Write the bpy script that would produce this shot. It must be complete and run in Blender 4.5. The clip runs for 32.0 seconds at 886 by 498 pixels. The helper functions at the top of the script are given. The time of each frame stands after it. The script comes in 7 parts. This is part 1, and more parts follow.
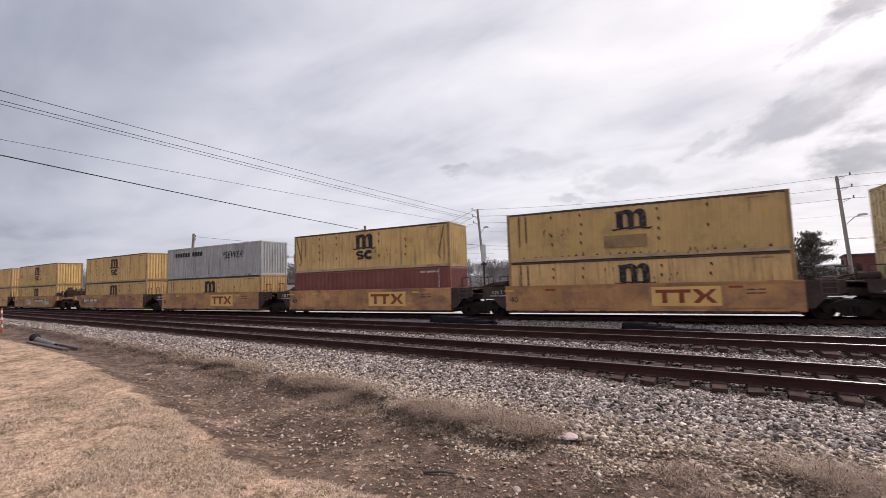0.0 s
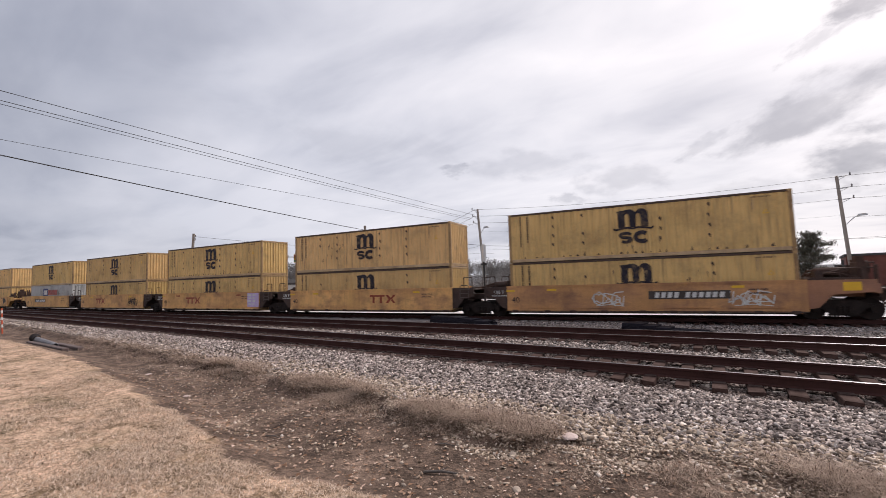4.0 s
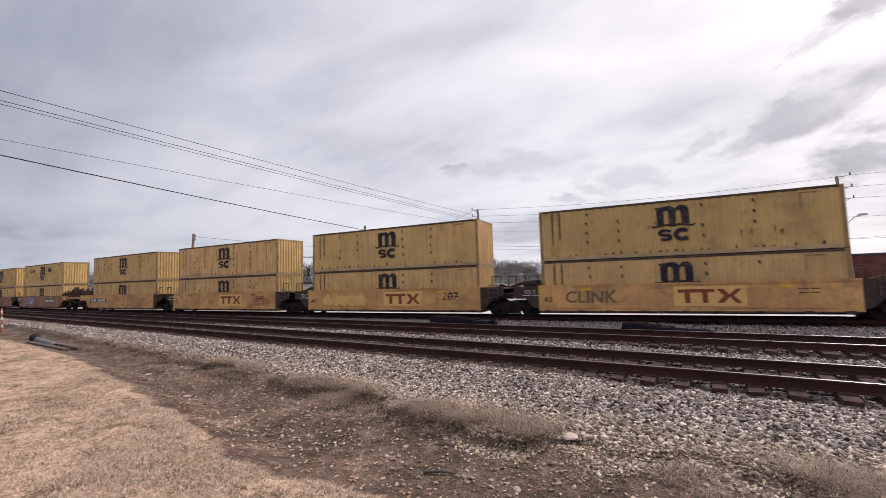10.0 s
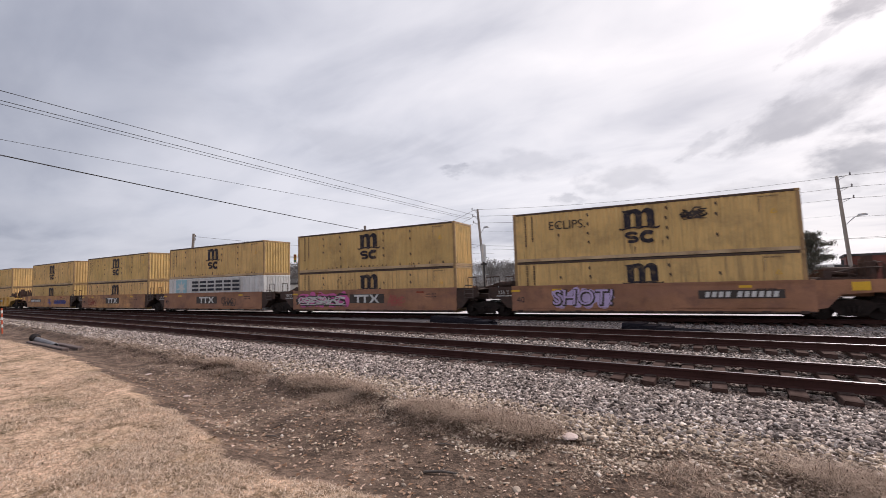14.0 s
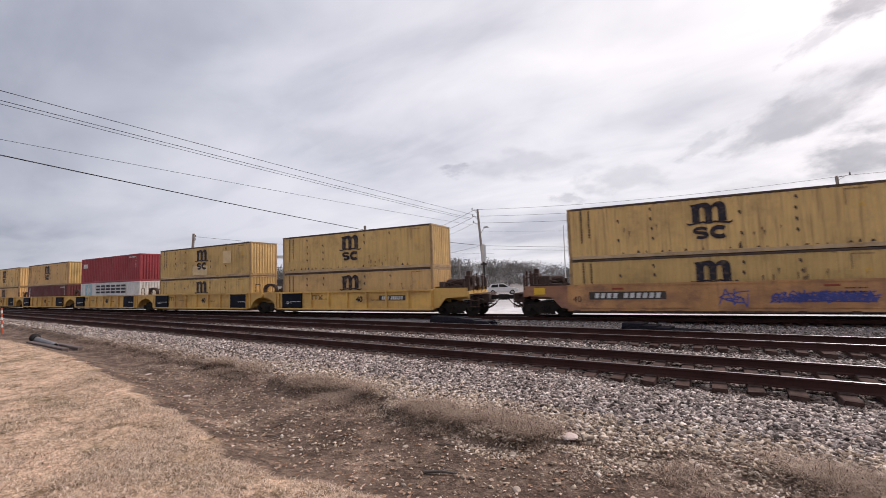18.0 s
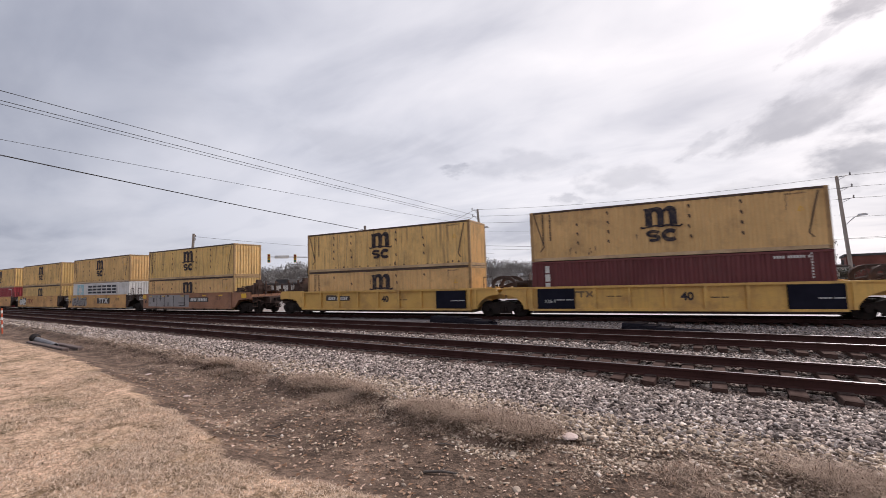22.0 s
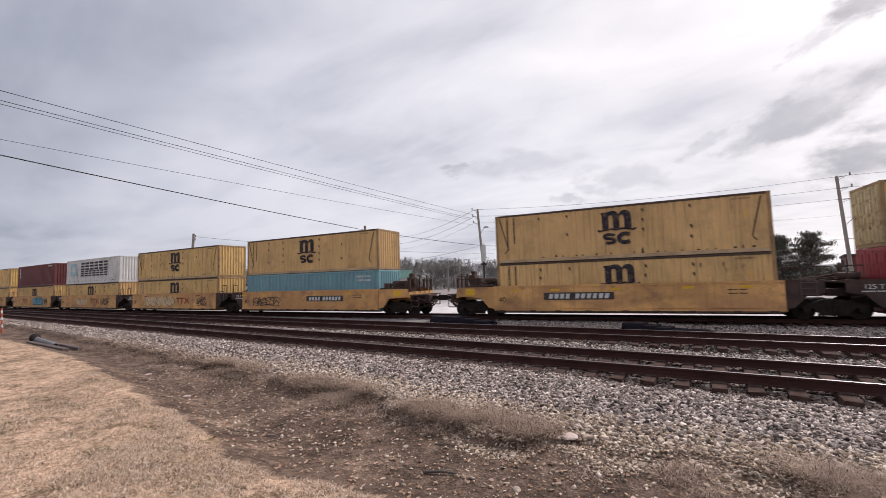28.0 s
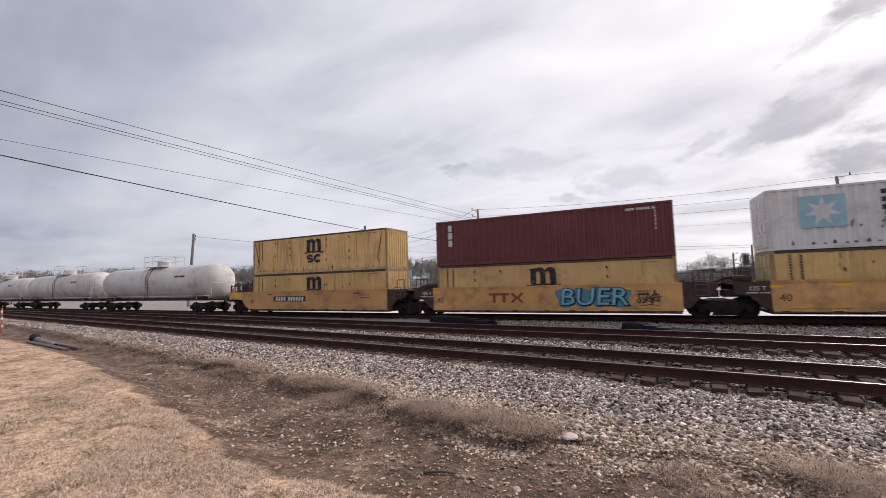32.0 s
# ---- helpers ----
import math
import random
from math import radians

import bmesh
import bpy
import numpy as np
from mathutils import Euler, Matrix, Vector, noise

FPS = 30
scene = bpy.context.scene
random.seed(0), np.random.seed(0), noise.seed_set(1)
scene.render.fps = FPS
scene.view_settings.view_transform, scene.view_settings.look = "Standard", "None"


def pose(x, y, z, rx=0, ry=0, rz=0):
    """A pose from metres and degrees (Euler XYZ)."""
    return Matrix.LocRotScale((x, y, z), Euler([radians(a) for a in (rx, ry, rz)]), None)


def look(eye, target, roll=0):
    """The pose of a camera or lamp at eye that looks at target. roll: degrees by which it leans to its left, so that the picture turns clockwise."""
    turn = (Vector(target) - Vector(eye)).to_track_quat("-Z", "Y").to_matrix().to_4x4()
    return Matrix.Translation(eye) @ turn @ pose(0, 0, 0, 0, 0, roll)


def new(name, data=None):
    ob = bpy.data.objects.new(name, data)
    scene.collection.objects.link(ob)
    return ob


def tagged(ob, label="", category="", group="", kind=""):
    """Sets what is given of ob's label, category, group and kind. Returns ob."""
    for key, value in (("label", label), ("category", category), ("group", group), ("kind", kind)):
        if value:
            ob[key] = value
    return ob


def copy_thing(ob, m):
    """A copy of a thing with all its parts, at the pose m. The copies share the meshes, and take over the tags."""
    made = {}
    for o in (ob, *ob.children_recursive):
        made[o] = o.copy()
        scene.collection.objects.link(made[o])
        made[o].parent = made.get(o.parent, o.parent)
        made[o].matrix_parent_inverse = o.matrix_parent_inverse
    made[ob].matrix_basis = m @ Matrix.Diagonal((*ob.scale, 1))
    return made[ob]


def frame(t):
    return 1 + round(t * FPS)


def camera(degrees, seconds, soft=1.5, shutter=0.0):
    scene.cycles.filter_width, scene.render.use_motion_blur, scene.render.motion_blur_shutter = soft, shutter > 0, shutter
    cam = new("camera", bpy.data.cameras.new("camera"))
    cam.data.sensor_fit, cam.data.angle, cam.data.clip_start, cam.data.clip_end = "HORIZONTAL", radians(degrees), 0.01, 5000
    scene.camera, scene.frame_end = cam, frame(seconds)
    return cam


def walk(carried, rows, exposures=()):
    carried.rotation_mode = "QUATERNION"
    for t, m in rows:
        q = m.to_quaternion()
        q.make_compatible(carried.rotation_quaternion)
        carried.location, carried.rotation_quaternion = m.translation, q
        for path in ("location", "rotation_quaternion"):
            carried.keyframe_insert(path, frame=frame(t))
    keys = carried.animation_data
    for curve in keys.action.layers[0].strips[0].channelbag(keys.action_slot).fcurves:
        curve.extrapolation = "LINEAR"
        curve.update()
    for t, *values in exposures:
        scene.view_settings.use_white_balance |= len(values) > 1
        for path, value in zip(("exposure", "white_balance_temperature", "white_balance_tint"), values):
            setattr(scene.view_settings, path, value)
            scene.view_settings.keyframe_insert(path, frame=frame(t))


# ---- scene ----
cam = camera(93.307, 32.0, 0.7, 0.15)
EYE = (0.0, 0.0, 1.934)
VIEW = Matrix(((0.83187, 0.06657, 0.55096, EYE[0]),
               (0.55416, -0.04590, -0.83115, EYE[1]),
               (-0.03004, 0.99673, -0.07507, EYE[2]),
               (0, 0, 0, 1)))
walk(cam, [(0.0, VIEW), (32.0, VIEW)], [(0.0, 0.12, 6500, 16), (32.0, 0.12, 6500, 16)])

# ---------------------------------------------------------------- world and sun
SUN_EL, SUN_AZ = radians(38), radians(20)      # azimuth from +y towards +x


# grey cloud banks: direction, half length, half height, tilt in degrees, depth
BANKS = (((0.214, 0.959, 0.190), 0.112, 0.070, -2, 0.95),
         ((0.141, 0.950, 0.279), 0.200, 0.056, 16, 0.78),
         ((0.216, 0.887, 0.408), 0.090, 0.032, -4, 0.95),
         ((0.154, 0.911, 0.382), 0.075, 0.020, 21, 0.42),
         ((-0.145, 0.967, 0.211), 0.135, 0.050, -2, 0.40),
         ((-0.359, 0.896, 0.260), 0.200, 0.045, -5, 0.28),
         ((-0.504, 0.824, 0.258), 0.050, 0.024, 4, 0.5),
         ((-0.280, 0.944, 0.176), 0.075, 0.018, -5, 0.45),
         ((-0.008, 0.966, 0.259), 0.080, 0.022, 24, 0.38),
         ((-0.663, 0.678, 0.316), 0.280, 0.060, -6, 0.18),
         ((0.058, 0.985, 0.162), 0.110, 0.022, -3, 0.25),
         ((-0.921, 0.186, 0.342), 0.50, 0.50, 0, 0.25))


def make_world():
    w = bpy.data.worlds.new("world")
    scene.world = w
    w.use_nodes = True
    nt = w.node_tree
    nt.nodes.clear()
    N, L = nt.nodes.new, nt.links.new
    out, bg = N("ShaderNodeOutputWorld"), N("ShaderNodeBackground")
    sky = N("ShaderNodeTexSky")
    sky.sky_type, sky.sun_disc = "NISHITA", False
    sky.sun_elevation, sky.sun_rotation = SUN_EL, SUN_AZ
    sky.dust_density = 3.0
    co = N("ShaderNodeTexCoord")
    # cloud deck: flatten the direction so that clouds shrink towards the horizon
    sep = N("ShaderNodeSeparateXYZ")
    L(co.outputs["Generated"], sep.inputs[0])
    up = N("ShaderNodeMath"); up.operation = "MAXIMUM"; up.inputs[1].default_value = 0.0
    L(sep.outputs["Z"], up.inputs[0])
    den = N("ShaderNodeMath"); den.operation = "ADD"; den.inputs[1].default_value = 0.16
    L(up.outputs[0], den.inputs[0])
    dv = N("ShaderNodeVectorMath"); dv.operation = "DIVIDE"
    cmb = N("ShaderNodeCombineXYZ")
    L(den.outputs[0], cmb.inputs[0]); L(den.outputs[0], cmb.inputs[1]); cmb.inputs[2].default_value = 1.0
    L(co.outputs["Generated"], dv.inputs[0]); L(cmb.outputs[0], dv.inputs[1])
    mp = N("ShaderNodeMapping")
    mp.inputs["Rotation"].default_value = (0, 0, radians(38))
    mp.inputs["Scale"].default_value = (0.55, 1.0, 0.3)
    mp.inputs["Location"].default_value = (0.7, 0.35, 0.0)
    L(dv.outputs[0], mp.inputs["Vector"])

    def cloud_noise(scale, detail, rough, distort):
        n = N("ShaderNodeTexNoise")
        for k, v in (("Scale", scale), ("Detail", detail), ("Roughness", rough), ("Distortion", distort)):
            n.inputs[k].default_value = v
        L(mp.outputs[0], n.inputs["Vector"])
        return n.outputs["Fac"]

    def mathn(op, a, b, c=None):
        n = N("ShaderNodeMath"); n.operation = op
        for i, v in enumerate((a, b, c)):
            if isinstance(v, (int, float)):
                n.inputs[i].default_value = v
            elif v is not None:
                L(v, n.inputs[i])
        return n.outputs[0]
    wide, ragged = cloud_noise(0.55, 5, 0.5, 0.3), cloud_noise(2.2, 6, 0.52, 0.4)
    deck = mathn("MULTIPLY_ADD", ragged, 0.42, mathn("SUBTRACT", wide, 0.08))
    ramp = N("ShaderNodeValToRGB")
    cr = ramp.color_ramp
    cr.elements[0].position, cr.elements[0].color = 0.47, (0.50, 0.52, 0.585, 1)
    cr.elements[1].position, cr.elements[1].color = 0.76, (0.90, 0.893, 0.915, 1)
    e = cr.elements.new(0.60); e.color = (0.72, 0.73, 0.775, 1)
    L(deck, ramp.inputs[0])

    def bank(way, length, height, tilt, depth):
        """A darker ragged cloud round a direction: how much it takes away."""
        way = Vector(way).normalized()
        u = way.cross(Vector((0, 0, 1))).normalized()
        v = u.cross(way)
        c, si = math.cos(radians(tilt)), math.sin(radians(tilt))
        ax, up_ = (u * c + v * si) / length, (v * c - u * si) / height
        off = N("ShaderNodeVectorMath"); off.operation = "SUBTRACT"
        off.inputs[1].default_value = way
        L(co.outputs["Generated"], off.inputs[0])
        e = []
        for q in (ax, up_):
            d = N("ShaderNodeVectorMath"); d.operation = "DOT_PRODUCT"; d.inputs[1].default_value = q
            L(off.outputs[0], d.inputs[0])
            e.append(d.outputs["Value"])
        dist = mathn("SQRT", mathn("ADD", mathn("MULTIPLY", e[0], e[0]), mathn("MULTIPLY", e[1], e[1])), 0.0)
        near = mathn("SUBTRACT", 1.0, dist)
        size = math.sqrt(length * height)
        cmb2 = N("ShaderNodeCombineXYZ")
        L(mathn("MULTIPLY", e[0], length / size * 0.7), cmb2.inputs[0]); L(mathn("MULTIPLY", e[1], height / size * 1.3), cmb2.inputs[1])
        cmb2.inputs[2].default_value = way.x * 40 + way.z * 17
        nn = N("ShaderNodeTexNoise")
        nn.inputs["Scale"].default_value, nn.inputs["Detail"].default_value, nn.inputs["Roughness"].default_value = 1.5, 6, 0.55
        L(cmb2.outputs[0], nn.inputs["Vector"])
        n = N("ShaderNodeMapRange"); n.inputs["From Min"].default_value, n.inputs["From Max"].default_value = 0.15, 0.75
        n.interpolation_type = "SMOOTHSTEP"
        n.inputs["To Max"].default_value = depth
        L(mathn("MULTIPLY_ADD", mathn("SUBTRACT", nn.outputs["Fac"], 0.5), 1.9, near), n.inputs["Value"])
        body = N("ShaderNodeMapRange"); body.inputs["From Min"].default_value, body.inputs["From Max"].default_value = 0.3, 0.65
        body.inputs["To Min"].default_value = 0.6
        L(nn.outputs["Fac"], body.inputs["Value"])
        fade = mathn("MINIMUM", mathn("MULTIPLY", mathn("MAXIMUM", mathn("ADD", near, 0.35), 0.0), 2.2), 1.0)
        return mathn("MULTIPLY", mathn("MULTIPLY", n.outputs[0], body.outputs[0]), fade)
    dark = None
    for row in BANKS:
        p = bank(*row)
        dark = p if dark is None else mathn("MAXIMUM", dark, p)
    thick = N("ShaderNodeMix"); thick.data_type = "RGBA"
    L(dark, thick.inputs[0]); L(ramp.outputs[0], thick.inputs[6]); thick.inputs[7].default_value = (0.30, 0.317, 0.37, 1)
    # the deck is brighter round the hidden sun
    sund = Vector((math.sin(SUN_AZ) * math.cos(SUN_EL), math.cos(SUN_AZ) * math.cos(SUN_EL), math.sin(SUN_EL)))
    dot = N("ShaderNodeVectorMath"); dot.operation = "DOT_PRODUCT"; dot.inputs[1].default_value = sund
    L(co.outputs["Generated"], dot.inputs[0])
    gl = N("ShaderNodeMapRange"); gl.inputs["From Min"].default_value = 0.1; gl.inputs["From Max"].default_value = 1.0
    gl.inputs["To Min"].default_value = 0.76; gl.inputs["To Max"].default_value = 1.22
    L(dot.outputs["Value"], gl.inputs["Value"])
    side = N("ShaderNodeMapRange"); side.inputs["From Min"].default_value, side.inputs["From Max"].default_value = 0.15, 0.9
    L(dot.outputs["Value"], side.inputs["Value"])
    hue = N("ShaderNodeMix"); hue.data_type = "RGBA"
    hue.inputs[6].default_value, hue.inputs[7].default_value = (0.945, 1.0, 1.06, 1), (1.005, 1.0, 0.965, 1)
    L(side.outputs[0], hue.inputs[0])
    toned = N("ShaderNodeVectorMath"); toned.operation = "MULTIPLY"
    L(thick.outputs[2], toned.inputs[0]); L(hue.outputs[2], toned.inputs[1])
    mul = N("ShaderNodeVectorMath"); mul.operation = "SCALE"
    L(toned.outputs[0], mul.inputs[0]); L(gl.outputs[0], mul.inputs["Scale"])
    # thin blue of the clear sky behind the deck
    sk = N("ShaderNodeVectorMath"); sk.operation = "SCALE"; sk.inputs["Scale"].default_value = 0.06
    L(sky.outputs[0], sk.inputs[0])
    mix = N("ShaderNodeMix"); mix.data_type = "RGBA"; mix.inputs[0].default_value = 0.88
    L(sk.outputs[0], mix.inputs[6]); L(mul.outputs[0], mix.inputs[7])
    L(mix.outputs[2], bg.inputs["Color"])
    bg.inputs["Strength"].default_value = 1.0
    L(bg.outputs[0], out.inputs[0])
    sun = new("sun", bpy.data.lights.new("sun", "SUN"))
    sun.data.energy, sun.data.angle, sun.data.color = 2.6, radians(11), (1.0, 0.955, 0.89)
    sun.matrix_world = look(sund * 100, (0, 0, 0))


make_world()

# ---------------------------------------------------------------- materials
MATS = {}


def material(name, color, rough=0.7, metal=0.0, var=0.25, scale=3.0, fine=40.0, bump=0.15, dist=0.01,
             stain=None, stain_amt=0.0, streak=0.0, per_thing=0.0, spec=0.5, stretch=(1, 1, 1), shift=True, alt=None, blotch=None, blotch_amt=0.0):
    """Base colour with two scales of variation, stains in a second colour, vertical streaks and fine relief."""
    if name in MATS:
        return MATS[name]
    m = bpy.data.materials.new(name)
    MATS[name] = m
    m.use_nodes = True
    nt = m.node_tree
    N, L = nt.nodes.new, nt.links.new
    b = nt.nodes["Principled BSDF"]
    b.inputs["Metallic"].default_value = metal
    b.inputs["Specular IOR Level"].default_value = spec
    co, ob = N("ShaderNodeTexCoord"), N("ShaderNodeObjectInfo")
    src = co.outputs["Object"]
    if shift:
        off = N("ShaderNodeVectorMath"); off.operation = "MULTIPLY_ADD"
        rv = N("ShaderNodeCombineXYZ")
        for i in range(3):
            L(ob.outputs["Random"], rv.inputs[i])
        off.inputs[1].default_value = (31.0, 17.0, 23.0)
        L(rv.outputs[0], off.inputs[0]); L(src, off.inputs[2])
        src = off.outputs[0]
    mp = N("ShaderNodeMapping"); mp.inputs["Scale"].default_value = stretch
    L(src, mp.inputs["Vector"])
    src = mp.outputs[0]

    def noise_at(s, detail=5, rough_=0.6, vec=None):
        n = N("ShaderNodeTexNoise")
        n.inputs["Scale"].default_value, n.inputs["Detail"].default_value, n.inputs["Roughness"].default_value = s, detail, rough_
        L(vec or src, n.inputs["Vector"])
        return n.outputs["Fac"]

    def mathn(op, a, c, clamp=False):
        n = N("ShaderNodeMath"); n.operation, n.use_clamp = op, clamp
        for i, v in enumerate((a, c)):
            if isinstance(v, (int, float)):
                n.inputs[i].default_value = v
            else:
                L(v, n.inputs[i])
        return n.outputs[0]

    def ramp(v, lo, hi, a=0.0, c=1.0):
        n = N("ShaderNodeMapRange")
        for k, x in zip(("From Min", "From Max", "To Min", "To Max"), (lo, hi, a, c)):
            n.inputs[k].default_value = x
        L(v, n.inputs["Value"])
        return n.outputs[0]

    big, small = noise_at(scale), noise_at(fine, 4)
    v = mathn("ADD", ramp(big, 0.3, 0.7, 1 - var, 1 + var * 0.6), ramp(small, 0.3, 0.7, -var * 0.35, var * 0.35))
    if per_thing:
        v = mathn("MULTIPLY", v, ramp(ob.outputs["Random"], 0, 1, 1 - per_thing, 1 + per_thing))
    sc = N("ShaderNodeVectorMath"); sc.operation = "SCALE"
    sc.inputs[0].default_value = color
    if alt is not None:
        two = N("ShaderNodeMix"); two.data_type = "RGBA"
        two.inputs[6].default_value, two.inputs[7].default_value = (*color, 1), (*alt, 1)
        L(mathn("FRACT", mathn("MULTIPLY", ob.outputs["Random"], 7.31), 0.0), two.inputs[0])
        L(two.outputs[2], sc.inputs[0])
    L(v, sc.inputs["Scale"])
    colour = sc.outputs[0]
    if blotch is not None:
        bmap = N("ShaderNodeMapping"); bmap.inputs["Scale"].default_value = (0.38, 1, 0.9)
        L(src, bmap.inputs["Vector"])
        bf = mathn("MULTIPLY", ramp(noise_at(1.1, 9, 0.66, bmap.outputs[0]), 0.44, 0.62, 0, blotch_amt), ramp(ob.outputs["Random"], 0, 1, 0.45, 1.25), True)
        bm_ = N("ShaderNodeMix"); bm_.data_type = "RGBA"
        L(bf, bm_.inputs[0]); L(colour, bm_.inputs[6]); bm_.inputs[7].default_value = (*blotch, 1)
        colour = bm_.outputs[2]
    if stain is not None:
        f = ramp(noise_at(scale * 1.7, 8, 0.68), 0.50, 0.72, 0, stain_amt)
        if streak:
            sm = N("ShaderNodeMapping"); sm.inputs["Scale"].default_value = (7, 7, 0.35)
            L(src, sm.inputs["Vector"])
            st = mathn("MULTIPLY", ramp(noise_at(1.0, 6, 0.65, sm.outputs[0]), 0.50, 0.72, 0, streak), ramp(ob.outputs["Random"], 0, 1, 0.1, 1.3), True)
            f = mathn("MAXIMUM", f, st)
        mix = N("ShaderNodeMix"); mix.data_type = "RGBA"
        L(f, mix.inputs[0]); L(colour, mix.inputs[6]); mix.inputs[7].default_value = (*stain, 1)
        colour = mix.outputs[2]
    L(colour, b.inputs["Base Color"])
    L(ramp(big, 0.3, 0.7, min(1, rough + 0.1), max(0.02, rough - 0.1)), b.inputs["Roughness"])
    if bump:
        bp = N("ShaderNodeBump"); bp.inputs["Strength"].default_value, bp.inputs["Distance"].default_value = bump, dist
        L(mathn("ADD", small, mathn("MULTIPLY", big, 0.6)), bp.inputs["Height"])
        L(bp.outputs[0], b.inputs["Normal"])
    return m


RUST = (0.11, 0.052, 0.03)
GRIME = (0.13, 0.085, 0.052)
M_YEL = material("container_yellow", (0.655, 0.437, 0.155), 0.6, 0, 0.17, 0.5, 30, 0.08, 0.004, GRIME, 0.45, 0.7, 0.12, alt=(0.71, 0.445, 0.19))
M_YELF = material("container_frame_yellow", (0.36, 0.225, 0.10), 0.66, 0, 0.25, 1.2, 30, 0.1, 0.004, RUST, 0.75, 0.5, 0.10)
M_DOOR = material("container_door_bleached", (0.54, 0.44, 0.24), 0.65, 0, 0.25, 1.5, 30, 0.1, 0.004, (0.15, 0.10, 0.065), 0.7, 0.6)
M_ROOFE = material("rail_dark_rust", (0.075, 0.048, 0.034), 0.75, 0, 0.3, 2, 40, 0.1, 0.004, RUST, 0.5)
M_MAROON = material("container_maroon", (0.135, 0.028, 0.03), 0.6, 0, 0.16, 0.5, 30, 0.08, 0.004, (0.09, 0.035, 0.03), 0.4, 0.3)
M_RED = material("container_red", (0.31, 0.033, 0.042), 0.6, 0, 0.14, 0.5, 30, 0.08, 0.004, (0.12, 0.03, 0.03), 0.4, 0.3)
M_BRICKRED = material("container_brick_red", (0.24, 0.075, 0.058), 0.65, 0, 0.16, 0.5, 30, 0.08, 0.004, (0.12, 0.045, 0.035), 0.4, 0.3)
M_WHITE = material("container_pale_grey", (0.69, 0.68, 0.665), 0.6, 0, 0.14, 0.5, 30, 0.08, 0.004, (0.24, 0.18, 0.145), 0.5, 0.5)
M_GREY = material("container_dull_grey", (0.46, 0.46, 0.45), 0.65, 0, 0.16, 0.5, 30, 0.08, 0.004, (0.14, 0.12, 0.10), 0.5, 0.9)
M_TEAL = material("container_teal", (0.18, 0.35, 0.39), 0.62, 0, 0.16, 0.5, 30, 0.08, 0.004, (0.12, 0.12, 0.11), 0.4, 0.35)
M_TAN = material("car_faded_orange", (0.72, 0.40, 0.14), 0.7, 0, 0.22, 0.6, 25, 0.1, 0.004, (0.22, 0.105, 0.062), 0.85, 0.4, 0.10, alt=(0.66, 0.35, 0.125), blotch=(0.42, 0.205, 0.095), blotch_amt=0.65)
M_TANB = material("car_brown_orange", (0.56, 0.285, 0.11), 0.72, 0, 0.3, 0.6, 25, 0.1, 0.004, (0.18, 0.085, 0.06), 0.95, 0.6, 0.10, blotch=(0.29, 0.14, 0.08), blotch_amt=0.9)
M_RUSTC = material("car_rust_brown", (0.36, 0.17, 0.09), 0.74, 0, 0.3, 0.6, 25, 0.1, 0.004, (0.17, 0.085, 0.06), 0.95, 0.4, 0.06, blotch=(0.26, 0.125, 0.085), blotch_amt=0.8)
M_CARYEL = material("car_bright_yellow", (0.70, 0.42, 0.11), 0.62, 0, 0.16, 0.5, 25, 0.08, 0.004, (0.22, 0.115, 0.06), 0.6, 0.35, 0.06, blotch=(0.52, 0.295, 0.10), blotch_amt=0.6)
M_CAREND = material("car_end_black_brown", (0.070, 0.047, 0.040), 0.82, 0, 0.3, 1.5, 40, 0.15, 0.004, (0.13, 0.068, 0.048), 0.6, spec=0.2)
M_STEEL = material("dark_truck_steel", (0.024, 0.018, 0.016), 0.8, 0.0, 0.3, 3, 50, 0.2, 0.004, (0.06, 0.034, 0.026), 0.5, spec=0.15)
M_INK = material("navy_black_paint", (0.026, 0.022, 0.032), 0.65, 0, 0.3, 3, 40, 0.05, 0.002, (0.30, 0.20, 0.10), 0.55, spec=0.25)
M_WINK = material("white_paint", (0.62, 0.61, 0.58), 0.6, 0, 0.15, 4, 40, 0.05, 0.002)
M_LOGORED = material("logo_red_brown", (0.27, 0.05, 0.022), 0.65, 0, 0.2, 3, 40, 0.05, 0.002)
M_PATCH = material("logo_orange_patch", (0.80, 0.49, 0.16), 0.65, 0, 0.12, 2, 40, 0.05, 0.002)
M_REPAINT = material("repainted_yellow", (0.66, 0.49, 0.27), 0.65, 0, 0.15, 2, 40, 0.05, 0.002)
M_REFL = material("yellow_reflector", (0.72, 0.42, 0.02), 0.4, 0, 0.08, 5, 40, 0.02, 0.002)
M_BLUEPAN = material("dark_blue_panel", (0.011, 0.011, 0.02), 0.7, 0, 0.2, 2, 40, 0.05, 0.002, spec=0.1)
M_BOTR = material("scuffed_bottom_rail", (0.52, 0.375, 0.23), 0.75, 0, 0.25, 1.0, 30, 0.1, 0.004, (0.2, 0.12, 0.08), 0.6, 0.3, spec=0.15)
M_GEAR = material("rusty_brake_gear", (0.075, 0.045, 0.036), 0.85, 0, 0.35, 2, 40, 0.15, 0.004, (0.15, 0.080, 0.056), 0.5, spec=0.2)
M_TANK = material("tank_white", (0.62, 0.585, 0.56), 0.6, 0, 0.16, 0.5, 25, 0.04, 0.002, (0.26, 0.19, 0.155), 0.7, 0.6)


